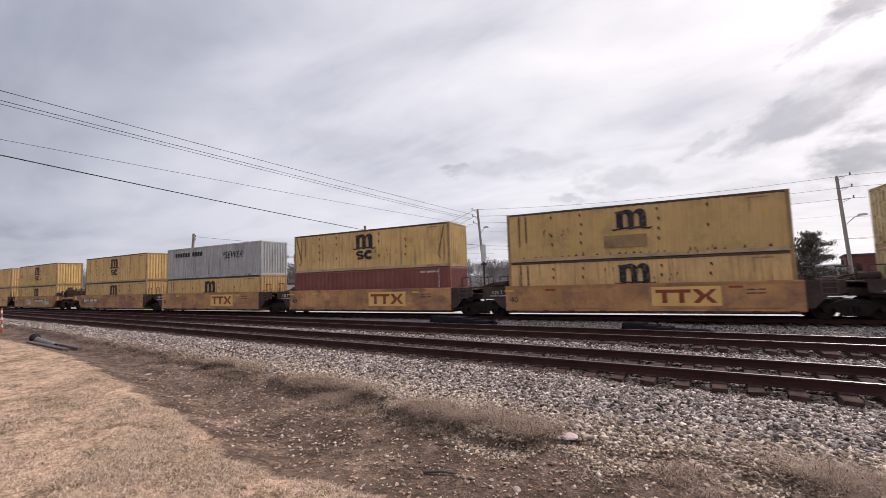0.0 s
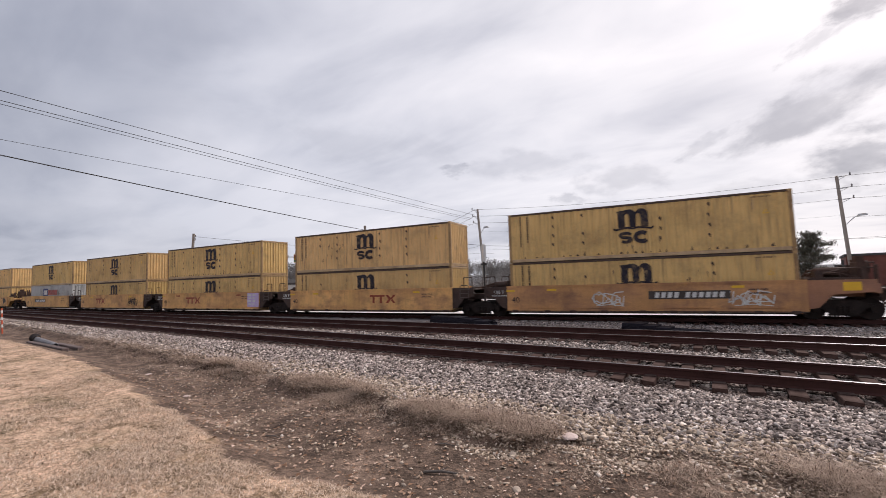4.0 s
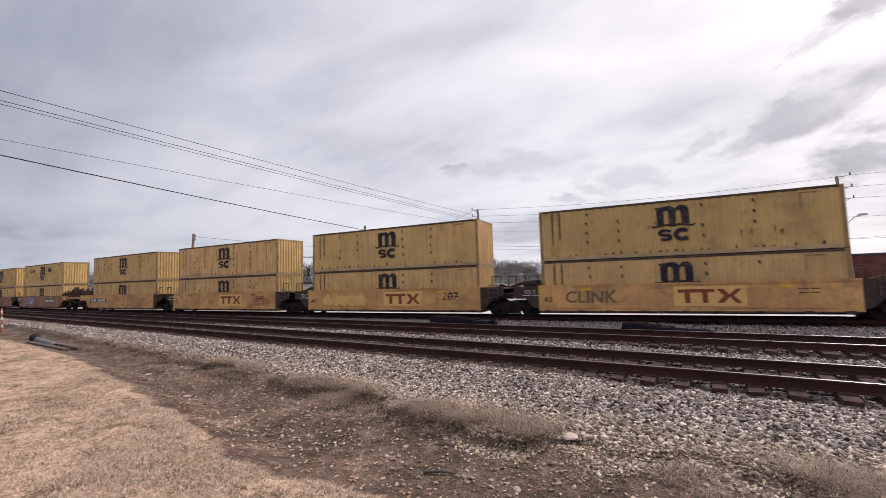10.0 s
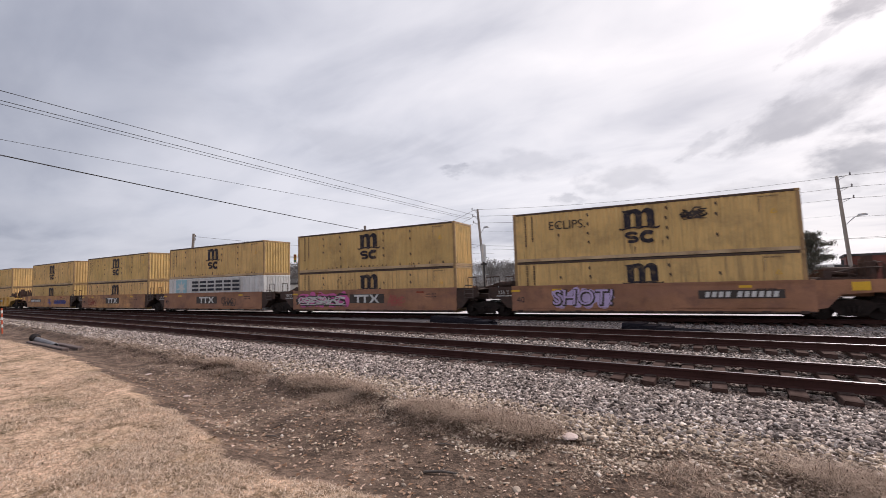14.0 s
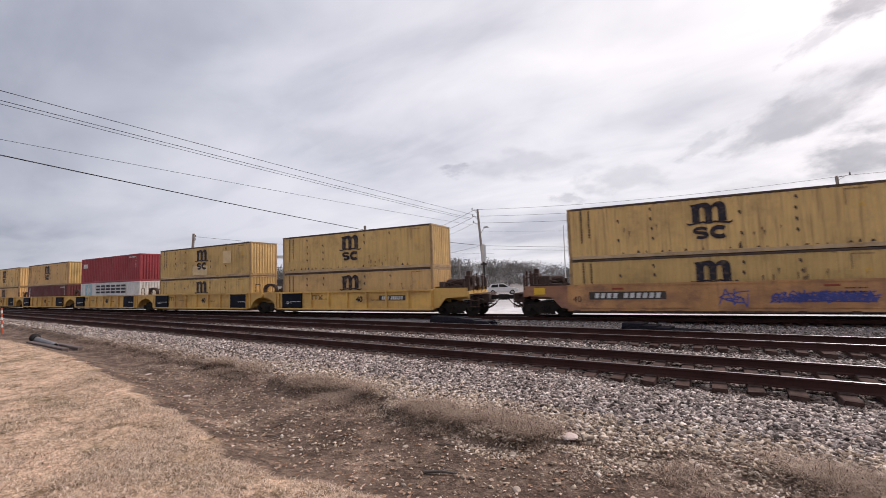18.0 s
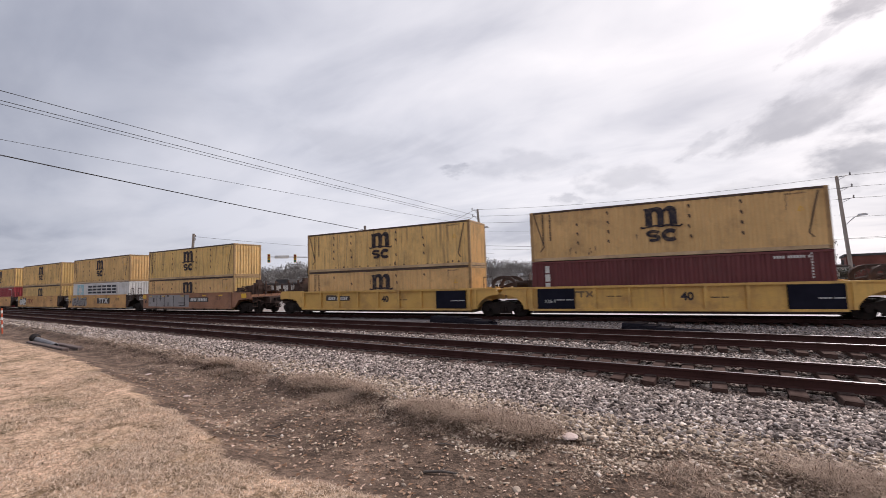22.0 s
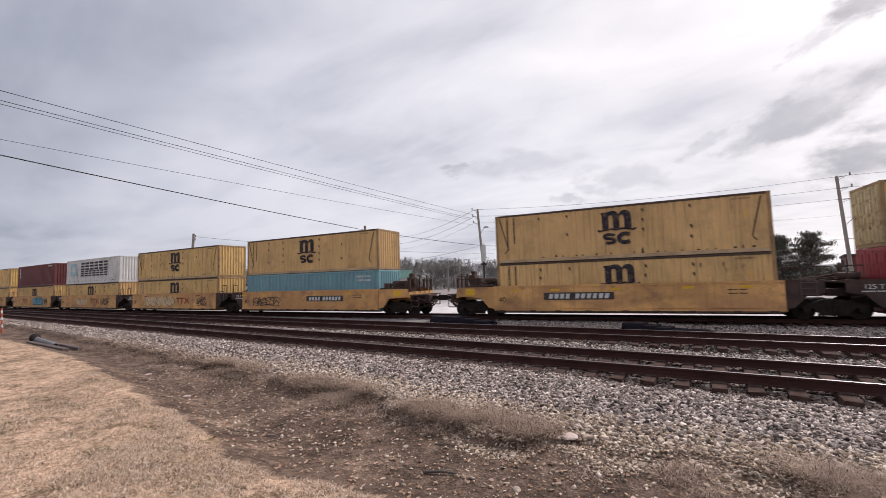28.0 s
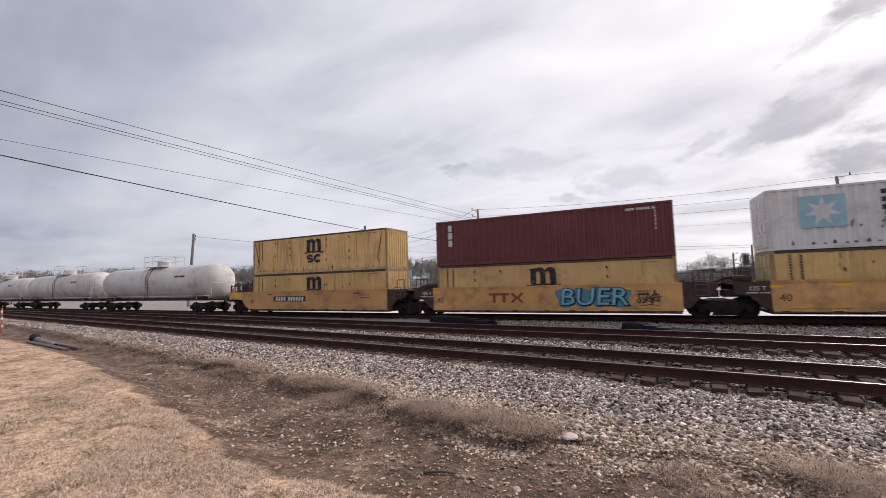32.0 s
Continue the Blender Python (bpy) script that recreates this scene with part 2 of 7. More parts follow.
# ---------------------------------------------------------------- mesh helpers
def box(bm, x0, x1, y0, y1, z0, z1):
    vs = [bm.verts.new((x, y, z)) for x in (x0, x1) for y in (y0, y1) for z in (z0, z1)]
    for f in ((0, 1, 3, 2), (4, 6, 7, 5), (0, 4, 5, 1), (2, 3, 7, 6), (0, 2, 6, 4), (1, 5, 7, 3)):
        bm.faces.new([vs[i] for i in f])
    return vs


def bbox(x0, x1, y0, y1, z0, z1, bevel=0.0):
    bm = bmesh.new()
    box(bm, x0, x1, y0, y1, z0, z1)
    if bevel:
        bmesh.ops.bevel(bm, geom=bm.edges[:], offset=bevel, segments=1, affect="EDGES")
    return bm


def prism(bm, pts, axis, a, b):
    """Extrude a polygon (2D points) along an axis from a to b. axis 'y': points are (x, z); 'x': (y, z); 'z': (x, y)."""
    def at(p, v):
        return {"y": (p[0], v, p[1]), "x": (v, p[0], p[1]), "z": (p[0], p[1], v)}[axis]
    A, B = [bm.verts.new(at(p, a)) for p in pts], [bm.verts.new(at(p, b)) for p in pts]
    n = len(pts)
    bm.faces.new(A); bm.faces.new(B[::-1])
    for i in range(n):
        bm.faces.new((A[i], B[i], B[(i + 1) % n], A[(i + 1) % n]))
    return bm


def tube(bm, p, q, r, n=8, r2=None):
    p, q = Vector(p), Vector(q)
    m = (q - p).to_track_quat("Z", "Y").to_matrix().to_4x4()
    m.translation = (p + q) / 2
    bmesh.ops.create_cone(bm, cap_ends=True, segments=n, radius1=r, radius2=r if r2 is None else r2, depth=(q - p).length, matrix=m)


def sweep(bm, pts, r, n=6):
    """One bent pipe through the points."""
    pts = [Vector(p) for p in pts]
    rows = []
    for i, p in enumerate(pts):
        d = (pts[min(len(pts) - 1, i + 1)] - pts[max(0, i - 1)]).normalized()
        u = d.cross(Vector((0.13, 1, 0.07))).normalized()
        v = u.cross(d)
        rows.append([bm.verts.new(p + r * (u * math.cos(2 * math.pi * k / n) + v * math.sin(2 * math.pi * k / n))) for k in range(n)])
    for a, b in zip(rows, rows[1:]):
        for k in range(n):
            bm.faces.new((a[k], a[(k + 1) % n], b[(k + 1) % n], b[k]))
    bm.faces.new(rows[0]); bm.faces.new(rows[-1][::-1])


def finish(bm):
    bmesh.ops.recalc_face_normals(bm, faces=bm.faces[:])


def mesh_of(name, bm, mat, smooth=False):
    finish(bm)
    me = bpy.data.meshes.new(name)
    bm.to_mesh(me)
    bm.free()
    for m_ in (mat if isinstance(mat, (list, tuple)) else (mat,)):
        me.materials.append(m_)
    if smooth:
        me.shade_smooth()
    return me


def part(name, bm, mat, parent, label="", at=None, smooth=False):
    me = bm if isinstance(bm, bpy.types.Mesh) else mesh_of(name, bm, mat, smooth)
    ob = new(name, me)
    if parent is not None:
        ob.parent = parent
    if at is not None:
        ob.matrix_basis = at
    if label:
        ob["label"] = label
    return ob


def thing(name, label, category, group="", kind=""):
    return tagged(new(name), label, category, group, kind)


TEXTS = {}


def text_mesh(s, size, mat, name="lettering", shear=0.0, width=1.0, fat=0.0):
    """A flat mesh of words, centred, in the x-z plane, facing -y."""
    key = (s, size, mat.name, shear, width, fat)
    if key not in TEXTS:
        cu = bpy.data.curves.new("words", "FONT")
        cu.body, cu.size, cu.align_x, cu.align_y, cu.shear, cu.extrude = s, size, "CENTER", "CENTER", shear, 0.004
        cu.resolution_u, cu.offset = 3, fat
        ob = bpy.data.objects.new("words", cu)
        me = bpy.data.meshes.new_from_object(ob)
        bpy.data.objects.remove(ob)
        me.transform(Matrix(((width, 0, 0, 0), (0, 0, -1, 0), (0, 1, 0, 0), (0, 0, 0, 1))))
        me.materials.clear()
        me.materials.append(mat)
        me.name = name
        TEXTS[key] = me
    return TEXTS[key]


# ---------------------------------------------------------------- the line of the train's track
_X = np.linspace(-110.0, 30.0, 2801)
_Y = 23.1896 + 0.15253 * _X + 0.095647 * _X ** 2 / 100 + 0.0236608 * _X ** 3 / 1e4
_S = np.concatenate(([0.0], np.cumsum(np.hypot(np.diff(_X), np.diff(_Y)))))
_S -= np.interp(0.0, _X, _S)


def on_track(s):
    """Place on the train's track at the length s along it."""
    if s < _S[0] or s > _S[-1]:
        i, j = (0, 1) if s < _S[0] else (-2, -1)
        k = (s - _S[i]) / (_S[j] - _S[i])
        return Vector((_X[i] + k * (_X[j] - _X[i]), _Y[i] + k * (_Y[j] - _Y[i]), 0))
    return Vector((np.interp(s, _S, _X), np.interp(s, _S, _Y), 0))


def travel(t):
    """Metres that the train has gone after t seconds."""
    q = t / 32.0
    return 16.0846 * t + 21.2 * q - 13.4747 * q * q - 2.0762 * q ** 3


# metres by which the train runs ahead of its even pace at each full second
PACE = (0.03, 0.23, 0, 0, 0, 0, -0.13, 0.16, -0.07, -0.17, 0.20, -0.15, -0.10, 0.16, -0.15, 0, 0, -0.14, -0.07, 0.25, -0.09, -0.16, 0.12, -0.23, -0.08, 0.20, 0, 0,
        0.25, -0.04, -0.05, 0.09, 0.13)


def on_rails(s, z=0.0, reach=7.0):
    a, b = on_track(s - reach), on_track(s + reach)
    c = (a + b) / 2
    return pose(c.x, c.y, z, 0, 0, math.degrees(math.atan2(b.y - a.y, b.x - a.x)))


RAIL_Z = -0.11       # top of the rails under the train
MOVERS = []          # (thing, place along the train, height)
# ---------------------------------------------------------------- ground
def smooth(a, b, x):
    t = np.clip((x - a) / (b - a), 0, 1)
    return t * t * (3 - 2 * t)


def wob(x, y, s, seed=0.0):
    """A cheap smooth wobble between about -1 and 1."""
    return (np.sin(x * s + seed) * np.cos(y * s * 1.3 + seed * 2.1) + 0.6 * np.sin(x * s * 2.3 + y * s * 1.9 + seed) + 0.35 * np.cos(x * s * 4.1 - y * s * 4.7 + seed * 3)) / 1.6


LAWN_X = (-80, -26, -20, -15, -9, -6.5, -5.2, -4.1, -2.6, 0, 40)
LAWN_Y = (4.6, 4.45, 4.35, 4.15, 3.35, 3.02, 2.68, 2.62, 2.72, 2.75, 2.6)


def lawn_edge(x):
    return np.interp(x, LAWN_X, LAWN_Y)


def toe(x):
    return np.interp(x, (-60, -35, -15, -9, -5.4, -2.8, -0.6, 1.3, 10, 60), (7.7, 7.5, 6.7, 6.35, 6.1, 5.75, 6.05, 6.1, 6.2, 6.4))


def track_y(x):
    return np.where(x < -110, 14.3 + 0.026 * (x + 110), np.interp(x, _X, _Y)) + np.where(x > 30, (x - 30) * 0.215, 0)


MID_Y = lambda x: 14.489 + 0.03062 * x
NEAR_Y = 9.637


def ground_z(x, y):
    le, to = lawn_edge(x), toe(x)
    z = np.full_like(x, 0.10)
    z = z + (-0.33) * smooth(-0.25, 1.1, y - le)
    z = z + 0.105 * smooth(0.0, 1.0, (y - to) / (8.2 - to))          # ballast shoulder
    z = z + (0.12 - 0.07 * smooth(-3.0, -1.2, x)) * smooth(-0.10, 0.13, y - to + 0.62 + 0.34 * wob(x, y, 1.3, 9) + 0.12 * wob(x, y, 4.0, 3))      # grassed bank
    z = z - 0.09 * smooth(11.0, 11.8, y)
    z = z - 0.25 * smooth(15.9, 18.6, y - 0.03 * x)
    z = z + 0.05 * smooth(-2.6, -1.6, y - track_y(x))
    z = z - 0.10 * smooth(1.8, 4.0, y - track_y(x))
    z = z + 0.05 * np.exp(-((y - to + 0.40 + 0.25 * wob(x, y, 0.8, 9)) / 0.30) ** 2) * (0.65 + 0.5 * wob(x, y, 2.2, 7))      # weedy hump
    z = z + 0.02 * wob(x, y, 0.9) * smooth(-1, 1.5, y - le) * (1 - smooth(6.5, 8, y)) + 0.012 * wob(x, y, 2.6, 2)
    z = z + 0.03 * wob(x, y, 0.25, 5) * (y < le)
    return z


def grid_mesh(name, xs, ys, zfun, mats):
    X, Y = np.meshgrid(np.array(xs), np.array(ys))
    Z = zfun(X, Y)
    v = np.stack([X.ravel(), Y.ravel(), Z.ravel()], 1)
    nx, ny = len(xs), len(ys)
    i = np.arange(nx * ny).reshape(ny, nx)
    f = np.stack([i[:-1, :-1].ravel(), i[:-1, 1:].ravel(), i[1:, 1:].ravel(), i[1:, :-1].ravel()], 1)
    me = bpy.data.meshes.new(name)
    me.from_pydata(v.tolist(), [], f.tolist())
    for m_ in mats:
        me.materials.append(m_)
    me.shade_smooth()
    return me, v


def spread(*runs):
    out = []
    for a, b, n in runs:
        out += np.linspace(a, b, n, endpoint=False).tolist()
    return out


def ground_material():
    """Dry lawn, bare earth, crushed stone and pale paving, by the masks of the sheet."""
    m = bpy.data.materials.new("ground_mix")
    m.use_nodes = True
    nt = m.node_tree
    N, L = nt.nodes.new, nt.links.new
    b = nt.nodes["Principled BSDF"]
    b.inputs["Roughness"].default_value = 0.95
    b.inputs["Specular IOR Level"].default_value = 0.2
    co = N("ShaderNodeTexCoord")

    def nz(s, d=6, r=0.6):
        n = N("ShaderNodeTexNoise"); n.inputs["Scale"].default_value, n.inputs["Detail"].default_value, n.inputs["Roughness"].default_value = s, d, r
        L(co.outputs["Object"], n.inputs["Vector"])
        return n.outputs["Fac"]

    def ramp(v, *stops):
        n = N("ShaderNodeValToRGB")
        while len(n.color_ramp.elements) < len(stops):
            n.color_ramp.elements.new(0.5)
        for e, (p, c) in zip(n.color_ramp.elements, stops):
            e.position, e.color = p, (*c, 1)
        L(v, n.inputs[0])
        return n.outputs[0]

    def mix(f, a, c):
        n = N("ShaderNodeMix"); n.data_type = "RGBA"
        L(f, n.inputs[0]); L(a, n.inputs[6]); L(c, n.inputs[7])
        return n.outputs[2]

    def mul(a, c):
        n = N("ShaderNodeMix"); n.data_type, n.blend_type = "RGBA", "MULTIPLY"
        n.inputs[0].default_value = 1.0
        L(a, n.inputs[6]); L(c, n.inputs[7])
        return n.outputs[2]

    lawn = mul(mul(ramp(nz(1.1, 7, 0.65), (0.34, (0.25, 0.185, 0.11)), (0.45, (0.54, 0.385, 0.268)), (0.58, (0.69, 0.488, 0.352)), (0.75, (0.76, 0.555, 0.425))),
                   mul(ramp(nz(4, 7, 0.72), (0.39, (0.45, 0.43, 0.37)), (0.48, (1, 1, 1)), (0.62, (1.14, 1.12, 1.1))), ramp(nz(13, 5, 0.65), (0.38, (0.60, 0.57, 0.53)), (0.50, (1, 1, 1)), (0.62, (1.18, 1.16, 1.15))))),
               ramp(nz(55, 4, 0.75), (0.34, (0.30, 0.27, 0.25)), (0.5, (0.9, 0.88, 0.87)), (0.66, (1.15, 1.13, 1.12))))
    dirt = mul(ramp(nz(1.3, 7), (0.3, (0.076, 0.050, 0.038)), (0.52, (0.170, 0.117, 0.089)), (0.72, (0.34, 0.24, 0.186))),
               mul(ramp(nz(38, 5, 0.75), (0.33, (0.38, 0.36, 0.35)), (0.52, (1, 1, 1)), (0.68, (1.3, 1.27, 1.22))), ramp(nz(7, 6, 0.7), (0.40, (0.52, 0.50, 0.48)), (0.58, (1.18, 1.16, 1.13)))))
    vo = N("ShaderNodeTexVoronoi"); vo.inputs["Scale"].default_value = 16
    L(co.outputs["Object"], vo.inputs["Vector"])
    sepc = N("ShaderNodeSeparateColor"); L(vo.outputs["Color"], sepc.inputs[0])
    # shade between stones is put into the colour: dark base, darker cell edges
    stone = ramp(sepc.outputs[0], (0.0, (0.028, 0.023, 0.021)), (0.5, (0.11, 0.092, 0.084)), (1.0, (0.42, 0.367, 0.343)))
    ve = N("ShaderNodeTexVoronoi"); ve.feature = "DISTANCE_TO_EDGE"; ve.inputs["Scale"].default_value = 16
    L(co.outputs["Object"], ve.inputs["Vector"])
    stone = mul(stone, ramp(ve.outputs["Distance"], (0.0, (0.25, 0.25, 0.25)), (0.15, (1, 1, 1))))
    fine = mul(ramp(nz(22, 5, 0.75), (0.3, (0.12, 0.104, 0.098)), (0.7, (0.52, 0.46, 0.44))), ramp(nz(0.4), (0.3, (0.75, 0.75, 0.75)), (0.7, (1, 1, 1))))
    pave = ramp(nz(0.9, 8, 0.65), (0.3, (0.46, 0.44, 0.445)), (0.45, (0.62, 0.60, 0.605)), (0.7, (0.74, 0.72, 0.725)))

    def mask(name):
        n = N("ShaderNodeAttribute"); n.attribute_name = name
        return n.outputs["Fac"]
    c = mix(mask("lawn"), dirt, lawn)
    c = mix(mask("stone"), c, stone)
    c = mix(mask("fine"), c, fine)
    c = mix(mask("pave"), c, pave)
    L(c, b.inputs["Base Color"])
    bp = N("ShaderNodeBump"); bp.inputs["Strength"].default_value, bp.inputs["Distance"].default_value = 0.7, 0.03
    L(ve.outputs["Distance"], bp.inputs["Height"])
    b2 = N("ShaderNodeBump"); b2.inputs["Strength"].default_value, b2.inputs["Distance"].default_value = 0.5, 0.03
    L(nz(35, 5, 0.7), b2.inputs["Height"]); L(bp.outputs[0], b2.inputs["Normal"])
    L(b2.outputs[0], b.inputs["Normal"])
    return m


def build_ground():
    xs = spread((-2000, -200, 12), (-200, -60, 40), (-60, -20, 100), (-20, 6, 200), (6, 40, 60), (40, 200, 30), (200, 2001, 12)) + [2000.0]
    ys = spread((-600, -20, 8), (-20, 0, 20), (0, 9, 120), (9, 30, 110), (30, 80, 30), (80, 400, 16), (400, 3001, 12)) + [3000.0]
    me, v = grid_mesh("ground", xs, ys, ground_z, [ground_material()])
    x, y = v[:, 0], v[:, 1]
    rag = 0.16 * wob(x, y, 2.1, 1) + 0.07 * wob(x, y, 7.0, 3)
    lawn = 1 - smooth(-0.05, 0.10, y - lawn_edge(x) + rag)
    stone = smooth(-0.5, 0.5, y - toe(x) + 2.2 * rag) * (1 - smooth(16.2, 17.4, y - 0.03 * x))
    fine = smooth(15.8, 16.8, y - 0.03 * x)
    pave = smooth(1.5, 1.9, y - track_y(x)) * (1 - smooth(75, 90, y)) * smooth(-34, -24, x - 0.4 * (y - 30)) * (1 - 0.40 * smooth(8, 14, y - track_y(x)) - 0.35 * smooth(14, 26, y - track_y(x)))
    for name, val in (("lawn", lawn), ("stone", stone), ("fine", fine), ("pave", pave)):
        me.attributes.new(name, "FLOAT", "POINT").data.foreach_set("value", val.astype(np.float32))
    tagged(new("ground", me), "dry tan lawn, bare brown earth, grey crushed stone and pale paving", "ground", kind="structure")


build_ground()

# ---------------------------------------------------------------- tracks
M_RAIL = material("rail_rust_brown", (0.062, 0.028, 0.024), 0.9, 0.0, 0.25, 2, 30, 0.1, 0.003, spec=0.1, shift=False)
M_RTOP = material("rail_worn_top", (0.18, 0.165, 0.172), 0.45, 1.0, 0.3, 1, 30, 0.03, 0.001, shift=False)
M_TIE = material("weathered_tie", (0.078, 0.046, 0.038), 0.9, 0, 0.35, 4, 30, 0.5, 0.01, (0.12, 0.076, 0.064), 0.5, spec=0.08)
M_PLATE = material("tie_plate_rust", (0.06, 0.035, 0.028), 0.75, 0.3, 0.3, 5, 40, 0.2, 0.003)

RAIL_PROFILE = [(-0.070, -0.175), (0.070, -0.175), (0.070, -0.163), (0.011, -0.143), (0.009, -0.050), (0.036, -0.040), (0.037, -0.010), (0.031, -0.004), (0.012, 0.0),
                (-0.012, 0.0), (-0.031, -0.004), (-0.037, -0.010), (-0.036, -0.040), (-0.009, -0.050), (-0.011, -0.143), (-0.070, -0.163)]


def rail_mesh(line, side, top):
    bm = bmesh.new()
    rows = []
    for i, p in enumerate(line):
        a, b = line[max(0, i - 1)], line[min(len(line) - 1, i + 1)]
        d = (b - a).normalized()
        n = Vector((-d.y, d.x, 0))
        rows.append([bm.verts.new((p + n * (side + q[0])) + Vector((0, 0, top + q[1]))) for q in RAIL_PROFILE])
    k = len(RAIL_PROFILE)
    for a, b in zip(rows, rows[1:]):
        for i in range(k):
            f = bm.faces.new((a[i], a[(i + 1) % k], b[(i + 1) % k], b[i]))
            f.material_index = 1 if 7 <= i <= 9 else 0
    bm.faces.new(rows[0]); bm.faces.new(rows[-1][::-1])
    return mesh_of("rail", bm, (M_RAIL, M_RTOP))


def tie_meshes():
    out = []
    for k in range(6):
        rnd = random.Random(k)
        bm = bbox(-0.115, 0.115, -1.3, 1.3, -0.18, 0.0, 0.012)
        for v in bm.verts:
            v.co += Vector((rnd.uniform(-.008, .008), rnd.uniform(-.03, .03) if abs(v.co.y) > 1 else 0, rnd.uniform(-.006, .004)))
        out.append(mesh_of("tie", bm, M_TIE))
    return out


TIES = tie_meshes()
PLATE = mesh_of("tie_plate", bbox(-0.1, 0.1, -0.18, 0.18, -0.006, 0.016, 0.006), M_PLATE)


def build_track(name, label, line_fun, top, x_list, tie_range, plates=()):
    """A track along a line: two rails, ties one by one where the camera is near."""
    track = thing(name, label, "railway track", "railway tracks")
    line = [Vector((x, float(line_fun(np.array(float(x)))), 0)) for x in x_list]
    for side in (-0.7525, 0.7525):
        part("rail", rail_mesh(line, side, top), None, track, "rust-brown rail with a worn bright top")
    rnd = random.Random(len(name))
    x = tie_range[0]
    while x < tie_range[1]:
        y0, y1 = (float(line_fun(np.array(x + e))) for e in (-0.5, 0.5))
        m = pose(x + rnd.uniform(-.03, .03), (y0 + y1) / 2 + rnd.uniform(-.05, .05), top - 0.176 + rnd.uniform(-.012, .008), 0, 0, math.degrees(math.atan2(y1 - y0, 1)) + rnd.uniform(-1.2, 1.2))
        part("tie", TIES[rnd.randrange(6)], None, track, at=m)
        if plates and plates[0] < x < plates[1]:
            for sd in (-0.7525, 0.7525):
                part("tie_plate", PLATE, None, track, at=m @ pose(0, sd, 0.002))
        x += 0.534
    return track


build_track("railway_track", "near railway track, rusty rails on dark wooden ties", lambda x: NEAR_Y + 0 * x, 0.205, [-900, -300, -100, -40, 0, 40, 150, 600], (-60.0, 9.5), (-14, 7))
build_track("railway_track", "middle railway track, rusty rails on dark wooden ties", MID_Y, 0.128, [-900, -300, -100, -40, 0, 40, 150, 600], (-60.0, 14.0))
build_track("railway_track", "far railway track under the passing train, dark ties", track_y, RAIL_Z, [-900, -300] + list(range(-110, 31, 4)) + [60, 200, 500], (-60.0, 18.0))
# ---------------------------------------------------------------- containers
CL, CW, CH = 12.192, 2.438, 2.585


def corrugated(x0, x1, z0, z1, n, depth, along="x"):
    """A sheet in the x-z plane at y=0 with trapezoid ribs that go inwards (+y)."""
    bm = bmesh.new()
    w = (x1 - x0) / n
    cols = [(x0, 0.0)]
    for i in range(n):
        a = x0 + i * w
        cols += [(a + 0.30 * w, 0.0), (a + 0.45 * w, depth), (a + 0.80 * w, depth), (a + 0.95 * w, 0.0)]
    cols.append((x1, 0.0))
    lo, hi = [bm.verts.new((x, y, z0)) for x, y in cols], [bm.verts.new((x, y, z1)) for x, y in cols]
    for i in range(len(cols) - 1):
        bm.faces.new((lo[i], lo[i + 1], hi[i + 1], hi[i]))
    return bm


def turned(bm, m):
    bmesh.ops.transform(bm, matrix=m, verts=bm.verts[:])
    return bm


def flat(bm, pts, t=0.006):
    """One outlined shape in the x-z plane, proud of the wall towards -y."""
    prism(bm, pts, "y", 0.0, -t)


def strip(path, t):
    """The outline of a band of width t along a path."""
    left, right = [], []
    for i, p in enumerate(path):
        a, b = path[max(0, i - 1)], path[min(len(path) - 1, i + 1)]
        dx, dz = b[0] - a[0], b[1] - a[1]
        n = math.hypot(dx, dz) or 1
        left.append((p[0] - dz / n * t / 2, p[1] + dx / n * t / 2))
        right.append((p[0] + dz / n * t / 2, p[1] - dx / n * t / 2))
    return left + right[::-1]


def arc(cx, cz, w, h, a0, a1, n=10):
    return [(cx + w * math.cos(a), cz + h * math.sin(a)) for a in np.linspace(a0, a1, n)]


def emblem_m():
    """Round-shouldered mark with three stems over a thin curved foot (x-z plane, 1.5 wide, 0.8 high)."""
    bm = bmesh.new()
    pi = math.pi
    flat(bm, [(-0.58, -0.33), (-0.31, -0.33)] + arc(-0.215, 0.10, 0.095, 0.12, pi, 0, 6) + [(-0.12, -0.33), (0.12, -0.33)] + arc(0.225, 0.10, 0.095, 0.12, pi, 0, 6) +
         [(0.33, -0.33), (0.61, -0.33), (0.61, 0.12)] + arc(0.36, 0.17, 0.25, 0.22, 0.1 * pi, 0.8 * pi, 7) + [(0.12, 0.25)] +
         arc(-0.12, 0.17, 0.24, 0.22, 0.25 * pi, 0.80 * pi, 6) + [(-0.31, 0.25), (-0.31, 0.36), (-0.65, 0.33), (-0.58, 0.24)])
    flat(bm, strip([(-0.78, -0.36), (-0.68, -0.40), (-0.45, -0.36), (-0.2, -0.33), (0.0, -0.38), (0.2, -0.33), (0.45, -0.36), (0.70, -0.40), (0.80, -0.34)], 0.065), 0.009)
    return turned(bm, Matrix.Diagonal((1.1, 1, 1.22, 1)))


def emblem_round():
    bm = bmesh.new()
    flat(bm, strip(arc(0, 0, 0.27, 0.21, 0.75, 2 * math.pi - 0.75, 16), 0.19))
    return bm


def emblem_wave():
    bm = bmesh.new()
    pi = math.pi
    flat(bm, strip(arc(0, 0.105, 0.24, 0.105, 0.25, 1.5 * pi, 11) + arc(0, -0.105, 0.24, 0.105, 0.5 * pi, -0.75 * pi, 11)[1:], 0.14))
    return bm


